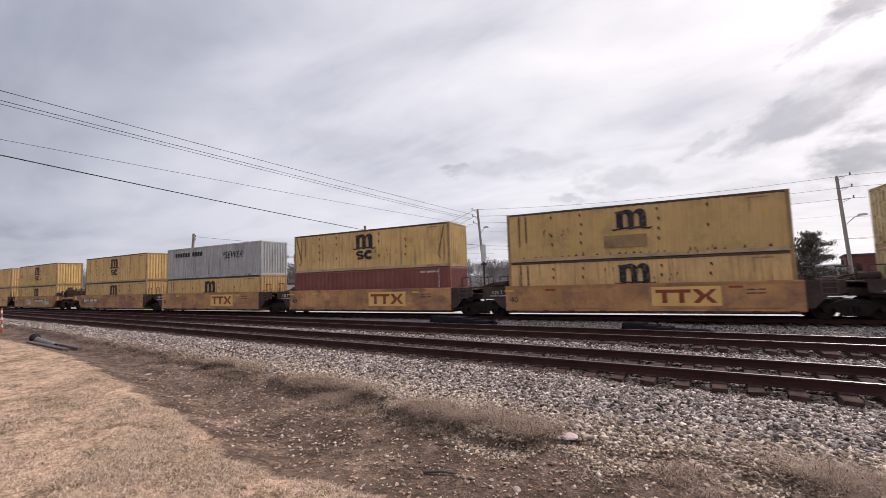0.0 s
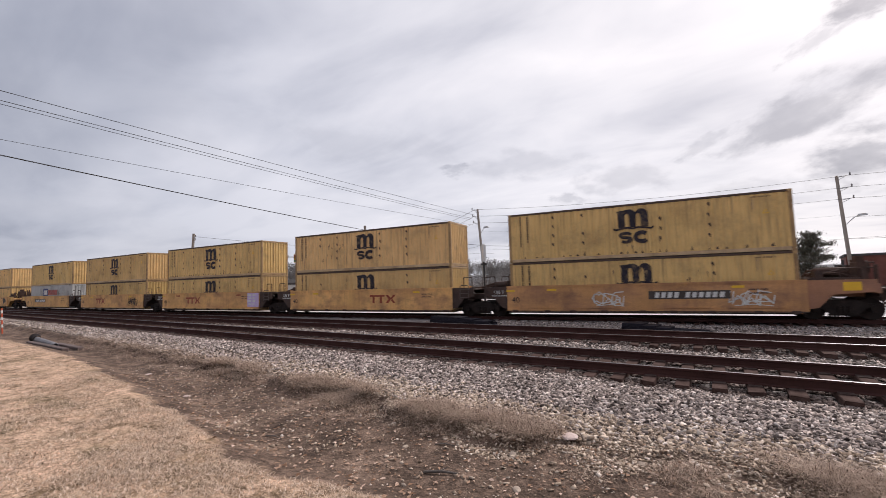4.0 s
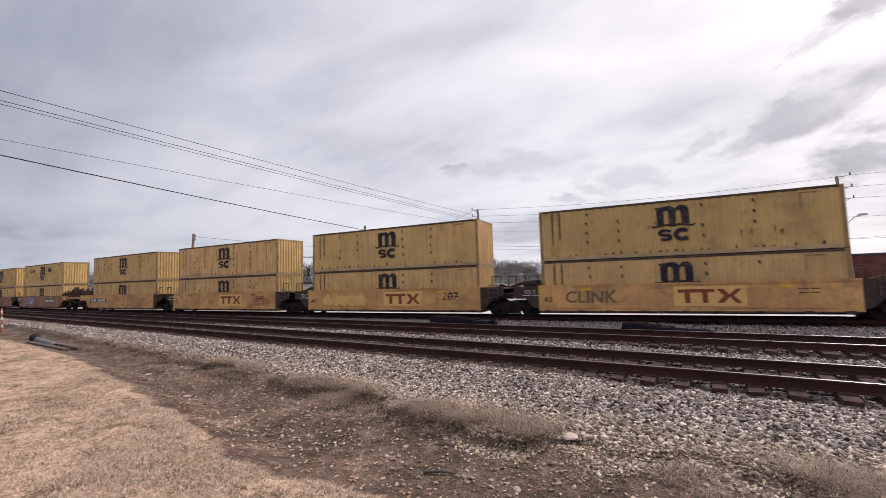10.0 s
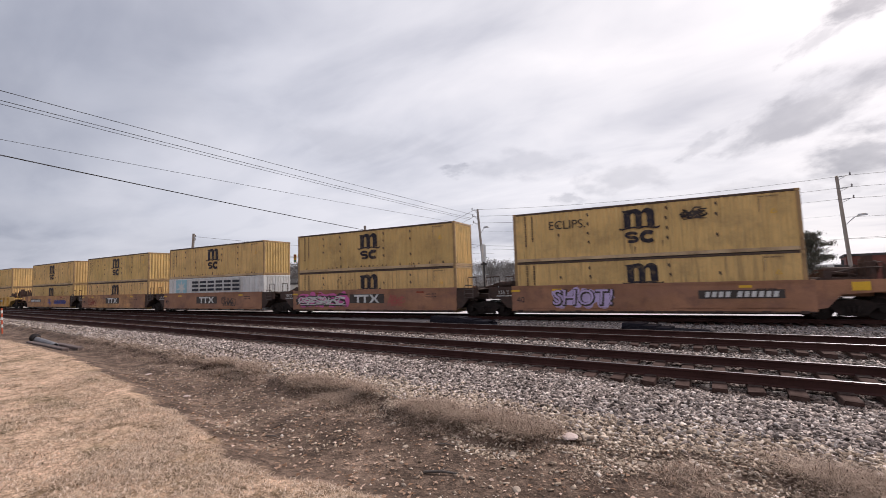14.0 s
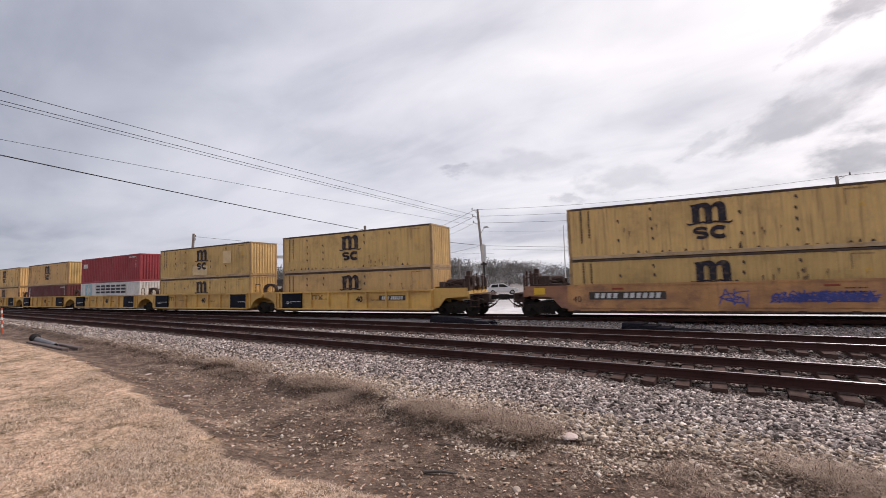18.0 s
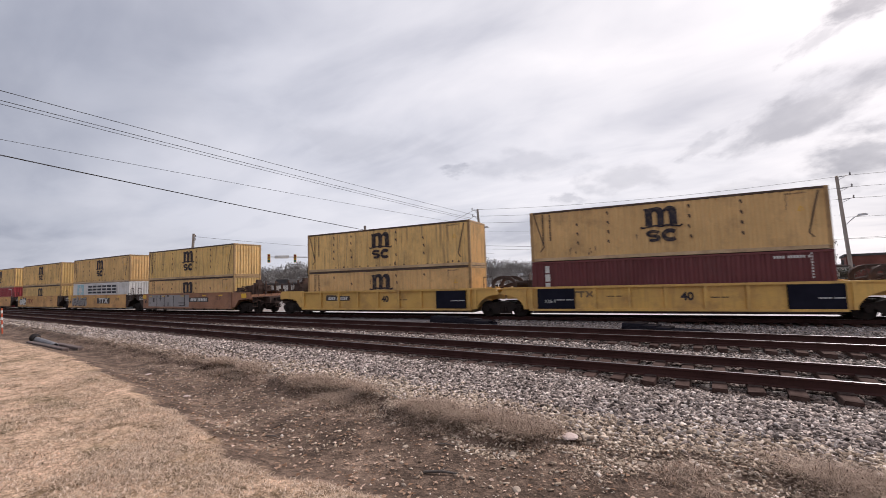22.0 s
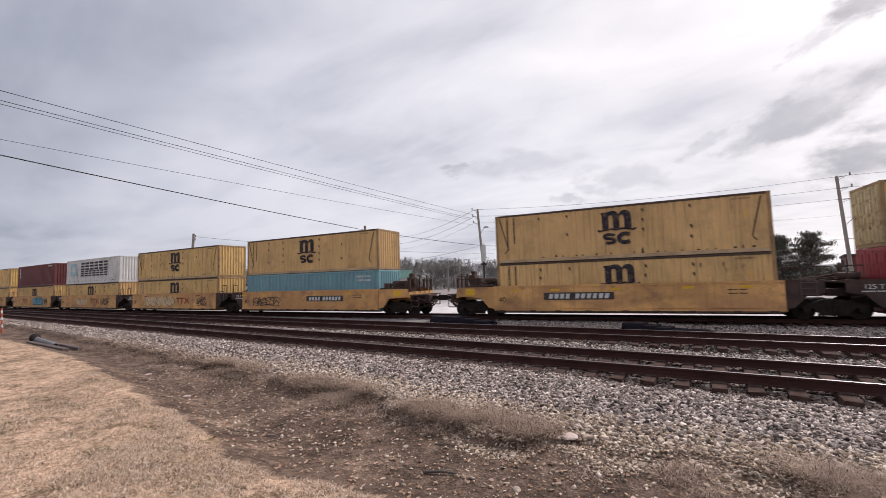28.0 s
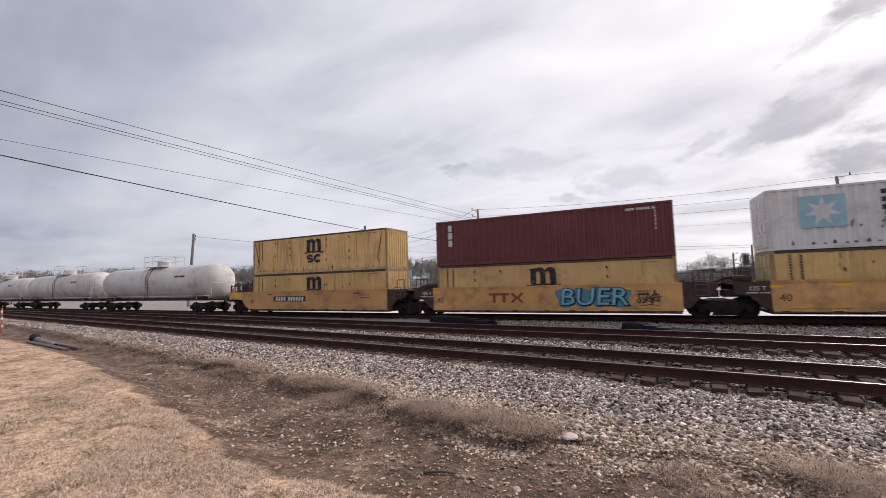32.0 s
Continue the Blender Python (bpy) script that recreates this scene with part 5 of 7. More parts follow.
def parked_car(at, paint, label):
    c = thing("car", label, "car", "parked cars")
    c.matrix_world = at
    bm = bmesh.new()
    prism(bm, [(-2.2, 0.35), (-2.25, 0.75), (-1.9, 0.95), (-1.0, 1.0), (1.1, 1.0), (2.0, 0.88), (2.25, 0.7), (2.25, 0.35)], "y", -0.88, 0.88)
    bmesh.ops.bevel(bm, geom=bm.edges[:], offset=0.05, segments=2, affect="EDGES")
    part("body", bm, paint, c)
    bm = bmesh.new()
    prism(bm, [(-1.9, 0.95), (-1.55, 1.5), (0.3, 1.55), (1.15, 0.98)], "y", -0.74, 0.74)
    bmesh.ops.bevel(bm, geom=bm.edges[:], offset=0.05, segments=2, affect="EDGES")
    cab = part("cabin", bm, paint, c)
    for s in (-1, 1):
        bm = bmesh.new()
        prism(bm, [(-1.62, 1.03), (-1.42, 1.42), (-0.55, 1.44), (-0.55, 1.03)], "y", s * 0.735, s * 0.75)
        part("side_window", bm, M_GLASS, cab)
        bm = bmesh.new()
        prism(bm, [(-0.45, 1.03), (-0.45, 1.44), (0.22, 1.46), (0.88, 1.03)], "y", s * 0.735, s * 0.75)
        part("side_window", bm, M_GLASS, cab)
        for x in (-1.35, 1.4):
            bm = bmesh.new()
            tube(bm, (x, s * 0.66, 0.33), (x, s * 0.90, 0.33), 0.33, 16)
            w = part("wheel", bm, M_TYRE, c)
            bm = bmesh.new()
            tube(bm, (x, s * 0.88, 0.33), (x, s * 0.91, 0.33), 0.19, 10)
            part("rim", bm, M_GALV, w)
        part("headlight", bbox(2.14, 2.28, s * 0.62 - 0.2, s * 0.62 + 0.2, 0.66, 0.78, 0.02), M_WINK, c)
        part("tail_light", bbox(-2.28, -2.18, s * 0.66 - 0.16, s * 0.66 + 0.16, 0.68, 0.8, 0.02), M_RED, c)


parked_car(pose(-26.5, 55.0, -0.3, 0, 0, 30), M_CARW, "white sedan parked by the street")
parked_car(pose(-12.5, 66.0, -0.3, 0, 0, -5), M_CARD, "dark grey sedan parked near the white building")

# ---------------------------------------------------------------- trees
M_BARK = material("grey_brown_bark", (0.115, 0.095, 0.082), 0.95, 0, 0.3, 3, 30, 0.4, 0.02)
M_TWIG = material("grey_twigs", (0.20, 0.182, 0.17), 0.95, 0, 0.25, 1, 20, 0)


def leaf_material(name, color):
    m = material(name, color, 0.7, 0, 0.3, 0.8, 12, 0)
    nt = m.node_tree
    g = nt.nodes.new("ShaderNodeNewGeometry")
    b = nt.nodes["Principled BSDF"]
    src = b.inputs["Base Color"].links[0].from_socket
    r = nt.nodes.new("ShaderNodeMapRange")
    r.inputs["To Min"].default_value, r.inputs["To Max"].default_value = 0.75, 1.25
    nt.links.new(g.outputs["Random Per Island"], r.inputs["Value"])
    s = nt.nodes.new("ShaderNodeVectorMath"); s.operation = "SCALE"
    nt.links.new(src, s.inputs[0]); nt.links.new(r.outputs[0], s.inputs["Scale"])
    nt.links.new(s.outputs[0], b.inputs["Base Color"])
    return m


M_EVER = leaf_material("evergreen_leaf", (0.082, 0.076, 0.054))
M_PINE = leaf_material("pine_needles", (0.065, 0.078, 0.055))
# brown lightened so that the colour carries the distance haze
M_BRUSH = leaf_material("haze_paled_brush", (0.20, 0.188, 0.175))


def raw_mesh(name, v, f, mat):
    me = bpy.data.meshes.new(name)
    v, f = np.asarray(v, np.float32), np.asarray(f, np.int32)
    k = f.shape[1]
    me.vertices.add(len(v)); me.vertices.foreach_set("co", v.ravel())
    me.loops.add(f.size); me.loops.foreach_set("vertex_index", f.ravel())
    me.polygons.add(len(f)); me.polygons.foreach_set("loop_start", np.arange(0, f.size, k, dtype=np.int32))
    me.materials.append(mat)
    me.update()
    me.validate()
    return me


def limbs(seed, height, spread_=0.55, depth=5, base=0.02, trunk_share=0.28):
    """Segments (a, b, ra, rb, level) of a branching bare tree."""
    rnd = random.Random(seed)
    segs = []

    def grow(p, d, length, r, level):
        steps = 3 if level < 2 else 2
        for i in range(steps):
            d = (d + Vector((rnd.uniform(-1, 1), rnd.uniform(-1, 1), rnd.uniform(-0.3, 0.6))) * 0.16).normalized()
            q = p + d * length / steps
            r2 = r * (0.86 if level < 2 else 0.8)
            segs.append((p, q, r, r2, level))
            p, r = q, r2
            if level >= 1 and level < depth and rnd.random() < 0.75:
                branch(p, d, length * rnd.uniform(0.5, 0.75), r * 0.6, level + 1)
        if level < depth:
            for _ in range(2 if level else 4):
                branch(p, d, length * rnd.uniform(0.62, 0.88), r * 0.72, level + 1)

    def branch(p, d, length, r, level):
        a = rnd.uniform(0, 2 * math.pi)
        side = d.orthogonal().normalized()
        side.rotate(Matrix.Rotation(a, 3, d))
        grow(p, (d * (1 - spread_) + side * spread_ + Vector((0, 0, 0.22))).normalized(), length, max(r, 0.017), level)

    grow(Vector((0, 0, 0)), Vector((0, 0, 1)), height * trunk_share, height * base, 0)
    return segs


def segs_mesh(name, segs, mat, sides=3):
    v, f = [], []
    for a, b, ra, rb, _l in segs:
        d = (b - a).normalized()
        u = d.orthogonal().normalized()
        w = d.cross(u)
        i0 = len(v)
        for p, r in ((a, ra), (b, rb)):
            for k in range(sides):
                t = 2 * math.pi * k / sides
                v.append(tuple(p + r * (u * math.cos(t) + w * math.sin(t))))
        for k in range(sides):
            f.append((i0 + k, i0 + (k + 1) % sides, i0 + sides + (k + 1) % sides, i0 + sides + k))
    return raw_mesh(name, v, f, mat)


def leaf_cloud(seed, centres, n, size, spread_r, flat=0.6):
    """Many small leaf quads round the given centres."""
    rnd = np.random.RandomState(seed)
    c = np.array([list(x) for x in centres])[rnd.randint(0, len(centres), n)]
    off = rnd.normal(0, 1, (n, 3)) * spread_r * np.array([1, 1, flat])
    p = c + off
    a, b = rnd.normal(0, 1, (n, 3)), rnd.normal(0, 1, (n, 3))
    a /= np.linalg.norm(a, axis=1)[:, None]
    b -= (a * b).sum(1)[:, None] * a
    b /= np.linalg.norm(b, axis=1)[:, None]
    s = (size * rnd.uniform(0.6, 1.4, n))[:, None]
    v = np.concatenate([p - a * s, p + b * s * 0.6, p + a * s, p - b * s * 0.6], 1).reshape(-1, 3)
    return v, np.arange(4 * n).reshape(n, 4)


def bare_tree(at, seed, height, label):
    t = thing("bare_tree", label, "tree", "bare trees")
    t.matrix_world = at
    s = limbs(seed, height)
    part("trunk", segs_mesh("trunk", [x for x in s if x[4] < 2], M_BARK, 6), None, t)
    part("crown", segs_mesh("crown", [x for x in s if x[4] >= 2], M_TWIG), None, t)


def evergreen(at, seed, height, width, label, conical=False, mat=None, leaves=2200):
    t = thing("evergreen_tree", label, "tree", "evergreen trees")
    t.matrix_world = at
    rnd = random.Random(seed)
    segs, cen = [(Vector((0, 0, 0)), Vector((0, 0, height * 0.92)), height * 0.022, 0.03, 0)], []
    n = 44 if not conical else 46
    for i in range(n):
        z = height * (0.06 + 0.92 * i / n)
        k = (1 - z / height) if conical else (1 - z / height) ** 0.55 * (0.85 + 0.28 * math.sin(i * 1.9))
        a = i * 2.4 + rnd.uniform(-.5, .5)
        L = width / 2 * k * rnd.uniform(0.45, 1.35) + 0.12
        e = Vector((math.cos(a) * L, math.sin(a) * L, z + L * (rnd.uniform(0.0, 0.35) if not conical else -0.05)))
        segs.append((Vector((0, 0, z)), e, 0.05, 0.015, 1))
        for q in (0.35, 0.6, 0.8, 1.0):
            cen.append(Vector((0, 0, z)).lerp(e, q) + Vector((rnd.uniform(-.2, .2), rnd.uniform(-.2, .2), rnd.uniform(-.1, .2))))
    part("trunk", segs_mesh("trunk", segs[:1], M_BARK, 8), None, t)
    part("branchwork", segs_mesh("branchwork", segs[1:], M_BARK, 4), None, t)
    v, f = leaf_cloud(seed, cen, int(leaves * height), 0.085, 0.27, 0.6)
    part("crown", raw_mesh("crown", v, f, mat or M_EVER), None, t)


evergreen(pose(6.5, 70.0, -0.3), 3, 6.8, 6.8, "dark green bushy evergreen tree with an open top")
evergreen(pose(9.5, 69.5, -0.3), 5, 6.9, 7.8, "dark green spreading evergreen tree")
evergreen(pose(-7.8, 79.6, -0.3), 8, 4.2, 3.0, "dark narrow conical evergreen tree", True)
evergreen(pose(3.4, 85.0, -0.3), 9, 5.2, 5.0, "sparse grey-green pine tree", True, M_PINE, 700)
bare_tree(pose(-19.4, 82.7, -0.3), 11, 7.4, "tall bare winter tree with a fine round crown")
bare_tree(pose(-14.6, 84.0, -0.3), 12, 5.0, "bare winter tree behind low roofs")
bare_tree(pose(-1.5, 78.0, -0.3), 13, 6.5, "wide bare winter tree with dense twigs")
bare_tree(pose(0.8, 82.0, -0.3), 14, 6.0, "bare winter tree with dense twigs")
bare_tree(pose(-4.2, 83.0, -0.3), 15, 4.9, "bare winter tree beside a conical evergreen")
bare_tree(pose(5.4, 92.0, -0.3), 16, 6.4, "pale bare tree beyond the poles")


def woods():
    """Far bare woods beyond the street, one mass."""
    rnd = random.Random(77)
    protos = []
    for k in range(5):
        s = limbs(100 + k, 8.0, depth=4)
        v, f = [], []
        for a, b, ra, rb, _l in s:
            d = (b - a).normalized(); u = d.orthogonal().normalized(); w = d.cross(u)
            i0 = len(v)
            for p, r in ((a, ra), (b, rb)):
                for j in range(3):
                    t = 2 * math.pi * j / 3
                    v.append(tuple(p + max(r, 0.035) * (u * math.cos(t) + w * math.sin(t))))
            for j in range(3):
                f.append((i0 + j, i0 + (j + 1) % 3, i0 + 3 + (j + 1) % 3, i0 + 3 + j))
        protos.append((np.array(v), np.array(f)))
    V, F, n = [], [], 0
    brush = []
    for i in range(230):
        az = radians(rnd.uniform(-86, 22))
        R = rnd.uniform(112, 190)
        deg = math.degrees(az)
        top = np.interp(deg, (-90, -60, -45, -38, -28, -19, -15, -11, 0, 22), (8.5, 10.0, 12.0, 12.0, 11.0, 8.5, 4.5, 2.6, 2.6, 2.8)) * R / 150
        s = top / 8.0 * rnd.uniform(0.8, 1.1)
        v, f = protos[rnd.randrange(5)]
        a = rnd.uniform(0, 6.28)
        c, sn = math.cos(a), math.sin(a)
        q = np.stack([(v[:, 0] * c - v[:, 1] * sn) * s + R * math.sin(az), (v[:, 0] * sn + v[:, 1] * c) * s + R * math.cos(az), v[:, 2] * s - 0.3], 1)
        V.append(q); F.append(f + n); n += len(q)
        for _ in range(11):
            brush.append(Vector((R * math.sin(az) + rnd.uniform(-3, 3), R * math.cos(az) + rnd.uniform(-3, 3), rnd.uniform(0.0, 0.86) ** 1.5 * top)))
    ob = new("woods", raw_mesh("woods", np.concatenate(V), np.concatenate(F), M_TWIG))
    tagged(ob, "far bare grey-brown winter woods beyond the street", "woods", kind="stuff")
    v, f = leaf_cloud(5, brush, 240000, 0.15, 1.5, 0.34)
    low = [Vector((rnd.uniform(-22, 13), rnd.uniform(86, 98), rnd.uniform(0.0, 1.5))) for i in range(150)]
    v2, f2 = leaf_cloud(6, low, 40000, 0.13, 1.1, 0.3)
    v, f = np.concatenate([v, v2]), np.concatenate([f, f2 + len(v)])
    ob = new("undergrowth", raw_mesh("undergrowth", v, f, M_BRUSH))
    tagged(ob, "dense brown undergrowth at the foot of far woods", "undergrowth", kind="stuff")


woods()


def ridge():
    """Low wooded ridge on the skyline."""
    az = np.radians(np.linspace(-120, 75, 140))
    R = 720.0
    prof = 15 + 9 * np.exp(-((np.degrees(az) + 82) / 16) ** 2) + 3.0 * np.sin(az * 9) + 1.6 * np.sin(az * 23 + 1) + 0.8 * np.sin(az * 61)
    prof = np.where(np.degrees(az) > -40, prof * 0.55, prof)
    v, f = [], []
    for j, (rr, k) in enumerate(((R, 0.0), (R + 30, 0.75), (R + 60, 1.0), (R + 160, 0.0))):
        for a, h in zip(az, prof):
            v.append((rr * math.sin(a), rr * math.cos(a), -1.0 + h * k))
    n = len(az)
    for j in range(3):
        for i in range(n - 1):
            f.append((j * n + i, j * n + i + 1, (j + 1) * n + i + 1, (j + 1) * n + i))
    ob = new("backdrop_ridge", raw_mesh("ridge", v, f, material("wooded_ridge", (0.16, 0.155, 0.16), 1.0, 0, 0.3, 0.05, 0.6, 0)))
    tagged(ob, "low grey wooded ridge on the skyline", "ridge", kind="structure")


ridge()
# ---------------------------------------------------------------- marks on cars and containers
M_PINK = material("pink_spray_paint", (0.62, 0.12, 0.34), 0.6, 0, 0.15, 2, 30, 0.03)
M_LILAC = material("lilac_spray_paint", (0.52, 0.40, 0.62), 0.6, 0, 0.15, 2, 30, 0.03)
M_SKYB = material("sky_blue_spray_paint", (0.16, 0.46, 0.58), 0.6, 0, 0.2, 2, 30, 0.03)
M_BLUEG = material("blue_spray_paint", (0.07, 0.08, 0.30), 0.6, 0, 0.2, 2, 30, 0.03)
M_GREYP = material("grey_paint_patch", (0.30, 0.275, 0.265), 0.7, 0, 0.15, 1, 30, 0.05)
M_PALEB = material("pale_blue_square", (0.30, 0.50, 0.56), 0.6, 0, 0.1, 2, 30, 0.03)
M_BLUEB = material("deep_blue_block", (0.03, 0.045, 0.16), 0.6, 0, 0.1, 2, 30, 0.03)
M_REDB = material("faded_red_paint", (0.38, 0.09, 0.07), 0.6, 0, 0.15, 2, 30, 0.03)
M_CREAM = material("cream_spray_paint", (0.66, 0.47, 0.28), 0.65, 0, 0.2, 2, 30, 0.03)
M_DARKB = material("brown_black_paint", (0.05, 0.036, 0.03), 0.65, 0, 0.2, 2, 30, 0.03)
CAR_Y, RIB_Y, BOX_Y = -1.536, -1.54, -CW / 2 - 0.008


def plate_bm(w, h):
    bm = bmesh.new()
    flat(bm, [(-w / 2, -h / 2), (w / 2, -h / 2), (w / 2, h / 2), (-w / 2, h / 2)], 0.008)
    return bm


def logo_bm():
    """Long bar with two stems and a double chevron (1.9 wide, 0.5 high)."""
    bm = bmesh.new()
    flat(bm, [(-0.95, 0.25), (-0.95, 0.13), (-0.74, 0.13), (-0.74, -0.25), (-0.58, -0.25), (-0.58, 0.13), (-0.20, 0.13), (-0.20, -0.25), (-0.04, -0.25), (-0.04, 0.13), (0.17, 0.13), (0.17, 0.25)])
    flat(bm, [(0.22, 0.25), (0.42, 0.25), (0.64, 0.0), (0.42, -0.25), (0.22, -0.25), (0.44, 0.0)])
    flat(bm, [(0.95, 0.25), (0.78, 0.25), (0.58, 0.03), (0.66, -0.06), (0.74, 0.03)])
    flat(bm, [(0.95, -0.25), (0.78, -0.25), (0.62, -0.08), (0.70, 0.02), (0.76, -0.04)])
    return bm


def star_bm(r):
    bm = bmesh.new()
    pts = []
    for i in range(14):
        a = math.pi / 2 + i * math.pi / 7
        q = r if i % 2 == 0 else r * 0.42
        pts.append((q * math.cos(a), q * math.sin(a)))
    flat(bm, pts, 0.006)
    return bm


def stroke(bm, pts, t, depth):
    """A painted line of width t, one short plate for each step."""
    for (x0, z0), (x1, z1) in zip(pts, pts[1:]):
        dx, dz = x1 - x0, z1 - z0
        n = math.hypot(dx, dz)
        if n < 1e-4:
            continue
        ux, uz = dx / n * t * 0.25, dz / n * t * 0.25
        px, pz = -dz / n * t / 2, dx / n * t / 2
        flat(bm, [(x0 - ux + px, z0 - uz + pz), (x0 - ux - px, z0 - uz - pz), (x1 + ux - px, z1 + uz - pz), (x1 + ux + px, z1 + uz + pz)], depth)


def scribble(seed, w, h, n=5, t=0.035):
    """A tag sprayed in one sweep: loops, hooks and straight down-strokes, unreadable."""
    rnd = random.Random(seed)
    bm = bmesh.new()
    for k in list(range(n)) + list(range(n)):
        x0, x1 = -w / 2 + k * w / n, -w / 2 + (k + 1) * w / n
        q, zt, zb = 1.75 * (x1 - x0), h / 2 * rnd.uniform(0.55, 1.0), -h / 2 * rnd.uniform(0.55, 1.0)
        kind = rnd.randrange(4)
        if kind == 0:
            pts = [(x0 + 0.5 * q + 0.42 * q * math.cos(a), 0.75 * zt * math.sin(a)) for a in np.linspace(0.6, rnd.uniform(5.0, 6.6), 12)]
        elif kind == 1:
            pts = [(x0 + 0.2 * q, zt), (x0 + 0.12 * q, zb), (x0 + 0.5 * q, 0.1 * zt), (x0 + 0.85 * q, zb), (x0 + 1.0 * q, zt * 0.4)]
        elif kind == 2:
            pts = [(x0 + 0.1 * q, zb), (x0 + 0.45 * q, zt), (x0 + 0.8 * q, zb), (x0 + 0.25 * q, -0.1 * h), (x0 + 1.1 * q, 0.05 * h)]
        else:
            pts = [(x0 + 0.9 * q, zt * 0.8), (x0 + 0.4 * q, zt), (x0 + 0.15 * q, zt * 0.4), (x0 + 0.7 * q, zb * 0.2), (x0 + 0.75 * q, zb * 0.8), (x0 + 0.1 * q, zb)]
        stroke(bm, [(x + rnd.uniform(-.07, .07) - 0.3 * q, z + rnd.uniform(-.07, .07)) for x, z in pts], t, 0.003 + 0.0007 * (k % 3))
    if n > 2:
        stroke(bm, [(-w / 2, -h * 0.5), (0.0, -h * 0.42), (w / 2, -h * 0.52)], t * 0.7, 0.0055)
    return bm


def bubble(seed, w, h, n):
    """Fat rounded graffiti shapes, side by side."""
    rnd = random.Random(seed)
    bm = bmesh.new()
    for k in range(n):
        x0 = -w / 2 + (k + 0.5) * w / n
        r = w / n * 0.60
        ph = rnd.uniform(0, 6)
        pts = []
        for a in np.linspace(0, 2 * math.pi, 20, endpoint=False):
            q = 1 + 0.16 * math.sin(3 * a + ph) + 0.10 * math.sin(5 * a + 2 * ph)
            pts.append((x0 + r * q * math.cos(a), h / 2 * q * math.sin(a) * rnd.uniform(0.94, 1.0)))
        flat(bm, pts, 0.004 + 0.001 * (k % 2))
    return bm


def outlines(seed, w, h, n, t=0.035):
    """Dark edges round the shapes of bubble() with the same seed, with a few inner strokes."""
    rnd = random.Random(seed)
    bm = bmesh.new()
    for k in range(n):
        x0 = -w / 2 + (k + 0.5) * w / n
        r = w / n * 0.60
        ph = rnd.uniform(0, 6)
        pts = []
        for a in np.linspace(0, 2 * math.pi, 20, endpoint=False):
            q = 1 + 0.16 * math.sin(3 * a + ph) + 0.10 * math.sin(5 * a + 2 * ph)
            pts.append((x0 + r * q * math.cos(a), h / 2 * q * math.sin(a) * rnd.uniform(0.94, 1.0)))
        i = rnd.randrange(20)
        pts = pts[i:] + pts[:i]
        flat(bm, strip(pts[:13], t), 0.004)
        flat(bm, strip([(x0 - r * 0.4, h * 0.3), (x0 + r * rnd.uniform(-.2, .2), 0.0), (x0 + r * 0.3, -h * rnd.uniform(0.2, 0.4))], t * 0.8), 0.004)
    return bm


def on_car(n, name, me, x, z, label="", depth=0.0):
    c = UNITS[n + 1][0]
    rib = 19 <= n <= 23
    return part(name, me, None, c, label, pose(x, (RIB_Y if rib else CAR_Y) - depth, z))


def on_box(n, which, name, me, x, z, label="", depth=0.0):
    c = UNITS[n + 1][1 if which == "up" else 2]
    zz = z - (5.326 - CH) if which == "up" else z - (5.326 - 2 * CH - 0.008)
    return part(name, me, None, c, label, pose(x, BOX_Y - depth, zz))


def logo(n, x, style):
    if style == "patch":
        on_car(n, "logo_patch", share("lpatch", lambda: plate_bm(2.7, 0.86), M_PATCH, "logo_patch"), x, 0.92, "pale orange painted rectangle")
        on_car(n, "logo", share("logop", lambda: turned(logo_bm(), Matrix.Diagonal((1.25, 1, 1.2, 1))), M_LOGORED, "logo"), x, 0.92, "", 0.009)
    elif style == "white":
        on_car(n, "logo_patch", share("lpatchd", lambda: plate_bm(2.65, 0.56), M_DARKB, "logo_patch"), x, 0.95, "dark painted rectangle")
        on_car(n, "logo", share("logow", logo_bm, M_WINK, "logo"), x, 0.95, "", 0.006)
    else:
        on_car(n, "logo", share("logor", logo_bm, M_LOGORED, "logo"), x, 0.92)


for _n, _x in ((0, 2.02), (1, 1.88), (2, 1.95), (10, 1.17), (11, 1.26), (12, 1.28)):
    logo(_n, _x, "patch")
for _n, _x in ((5, 1.5), (6, -1.8), (7, -1.98), (26, -2.12), (30, 1.78), (31, 1.85), (32, -1.91)):
    logo(_n, _x, "red")
for _n, _x in ((15, 0.03), (16, -0.27), (17, 0.22), (25, 1.77), (27, -1.87)):
    logo(_n, _x, "white")


def number_plate(n, x, w):
    """Reporting marks: a dark plate with white bars for its signs."""
    h = 0.36 if not 19 <= n <= 23 else 0.3
    on_car(n, "reporting_plate", share(("rp", w), lambda: plate_bm(w, h), M_DARKB, "reporting_plate"), x, 0.98, "dark plate with white bars")
    k = (w - 0.3) / 12.2
    bar = share(("rpb", w), lambda: bars((1,), h * 0.66, k * 0.72, 0.0, 0.2), M_WINK, "plate_bar")
    for i in range(10):
        on_car(n, "plate_bar", bar, x + (i + (0.7 if i > 3 else 0.0) - 4.85) * k * 1.1, 0.98, "", 0.009)


for _n, _x, _w in ((3, -4.03, 3.5), (4, 2.05, 3.15), (8, -1.9, 3.25), (9, -4.42, 3.5), (13, -4.1, 3.5), (14, 3.7, 3.05), (18, -3.55, 3.3), (19, 3.41, 1.9), (23, -3.19, 1.95),
                   (24, 2.06, 2.6), (28, -1.92, 3.3), (29, 1.87, 3.2), (33, -2.0, 3.1)):
    number_plate(_n, _x, _w)

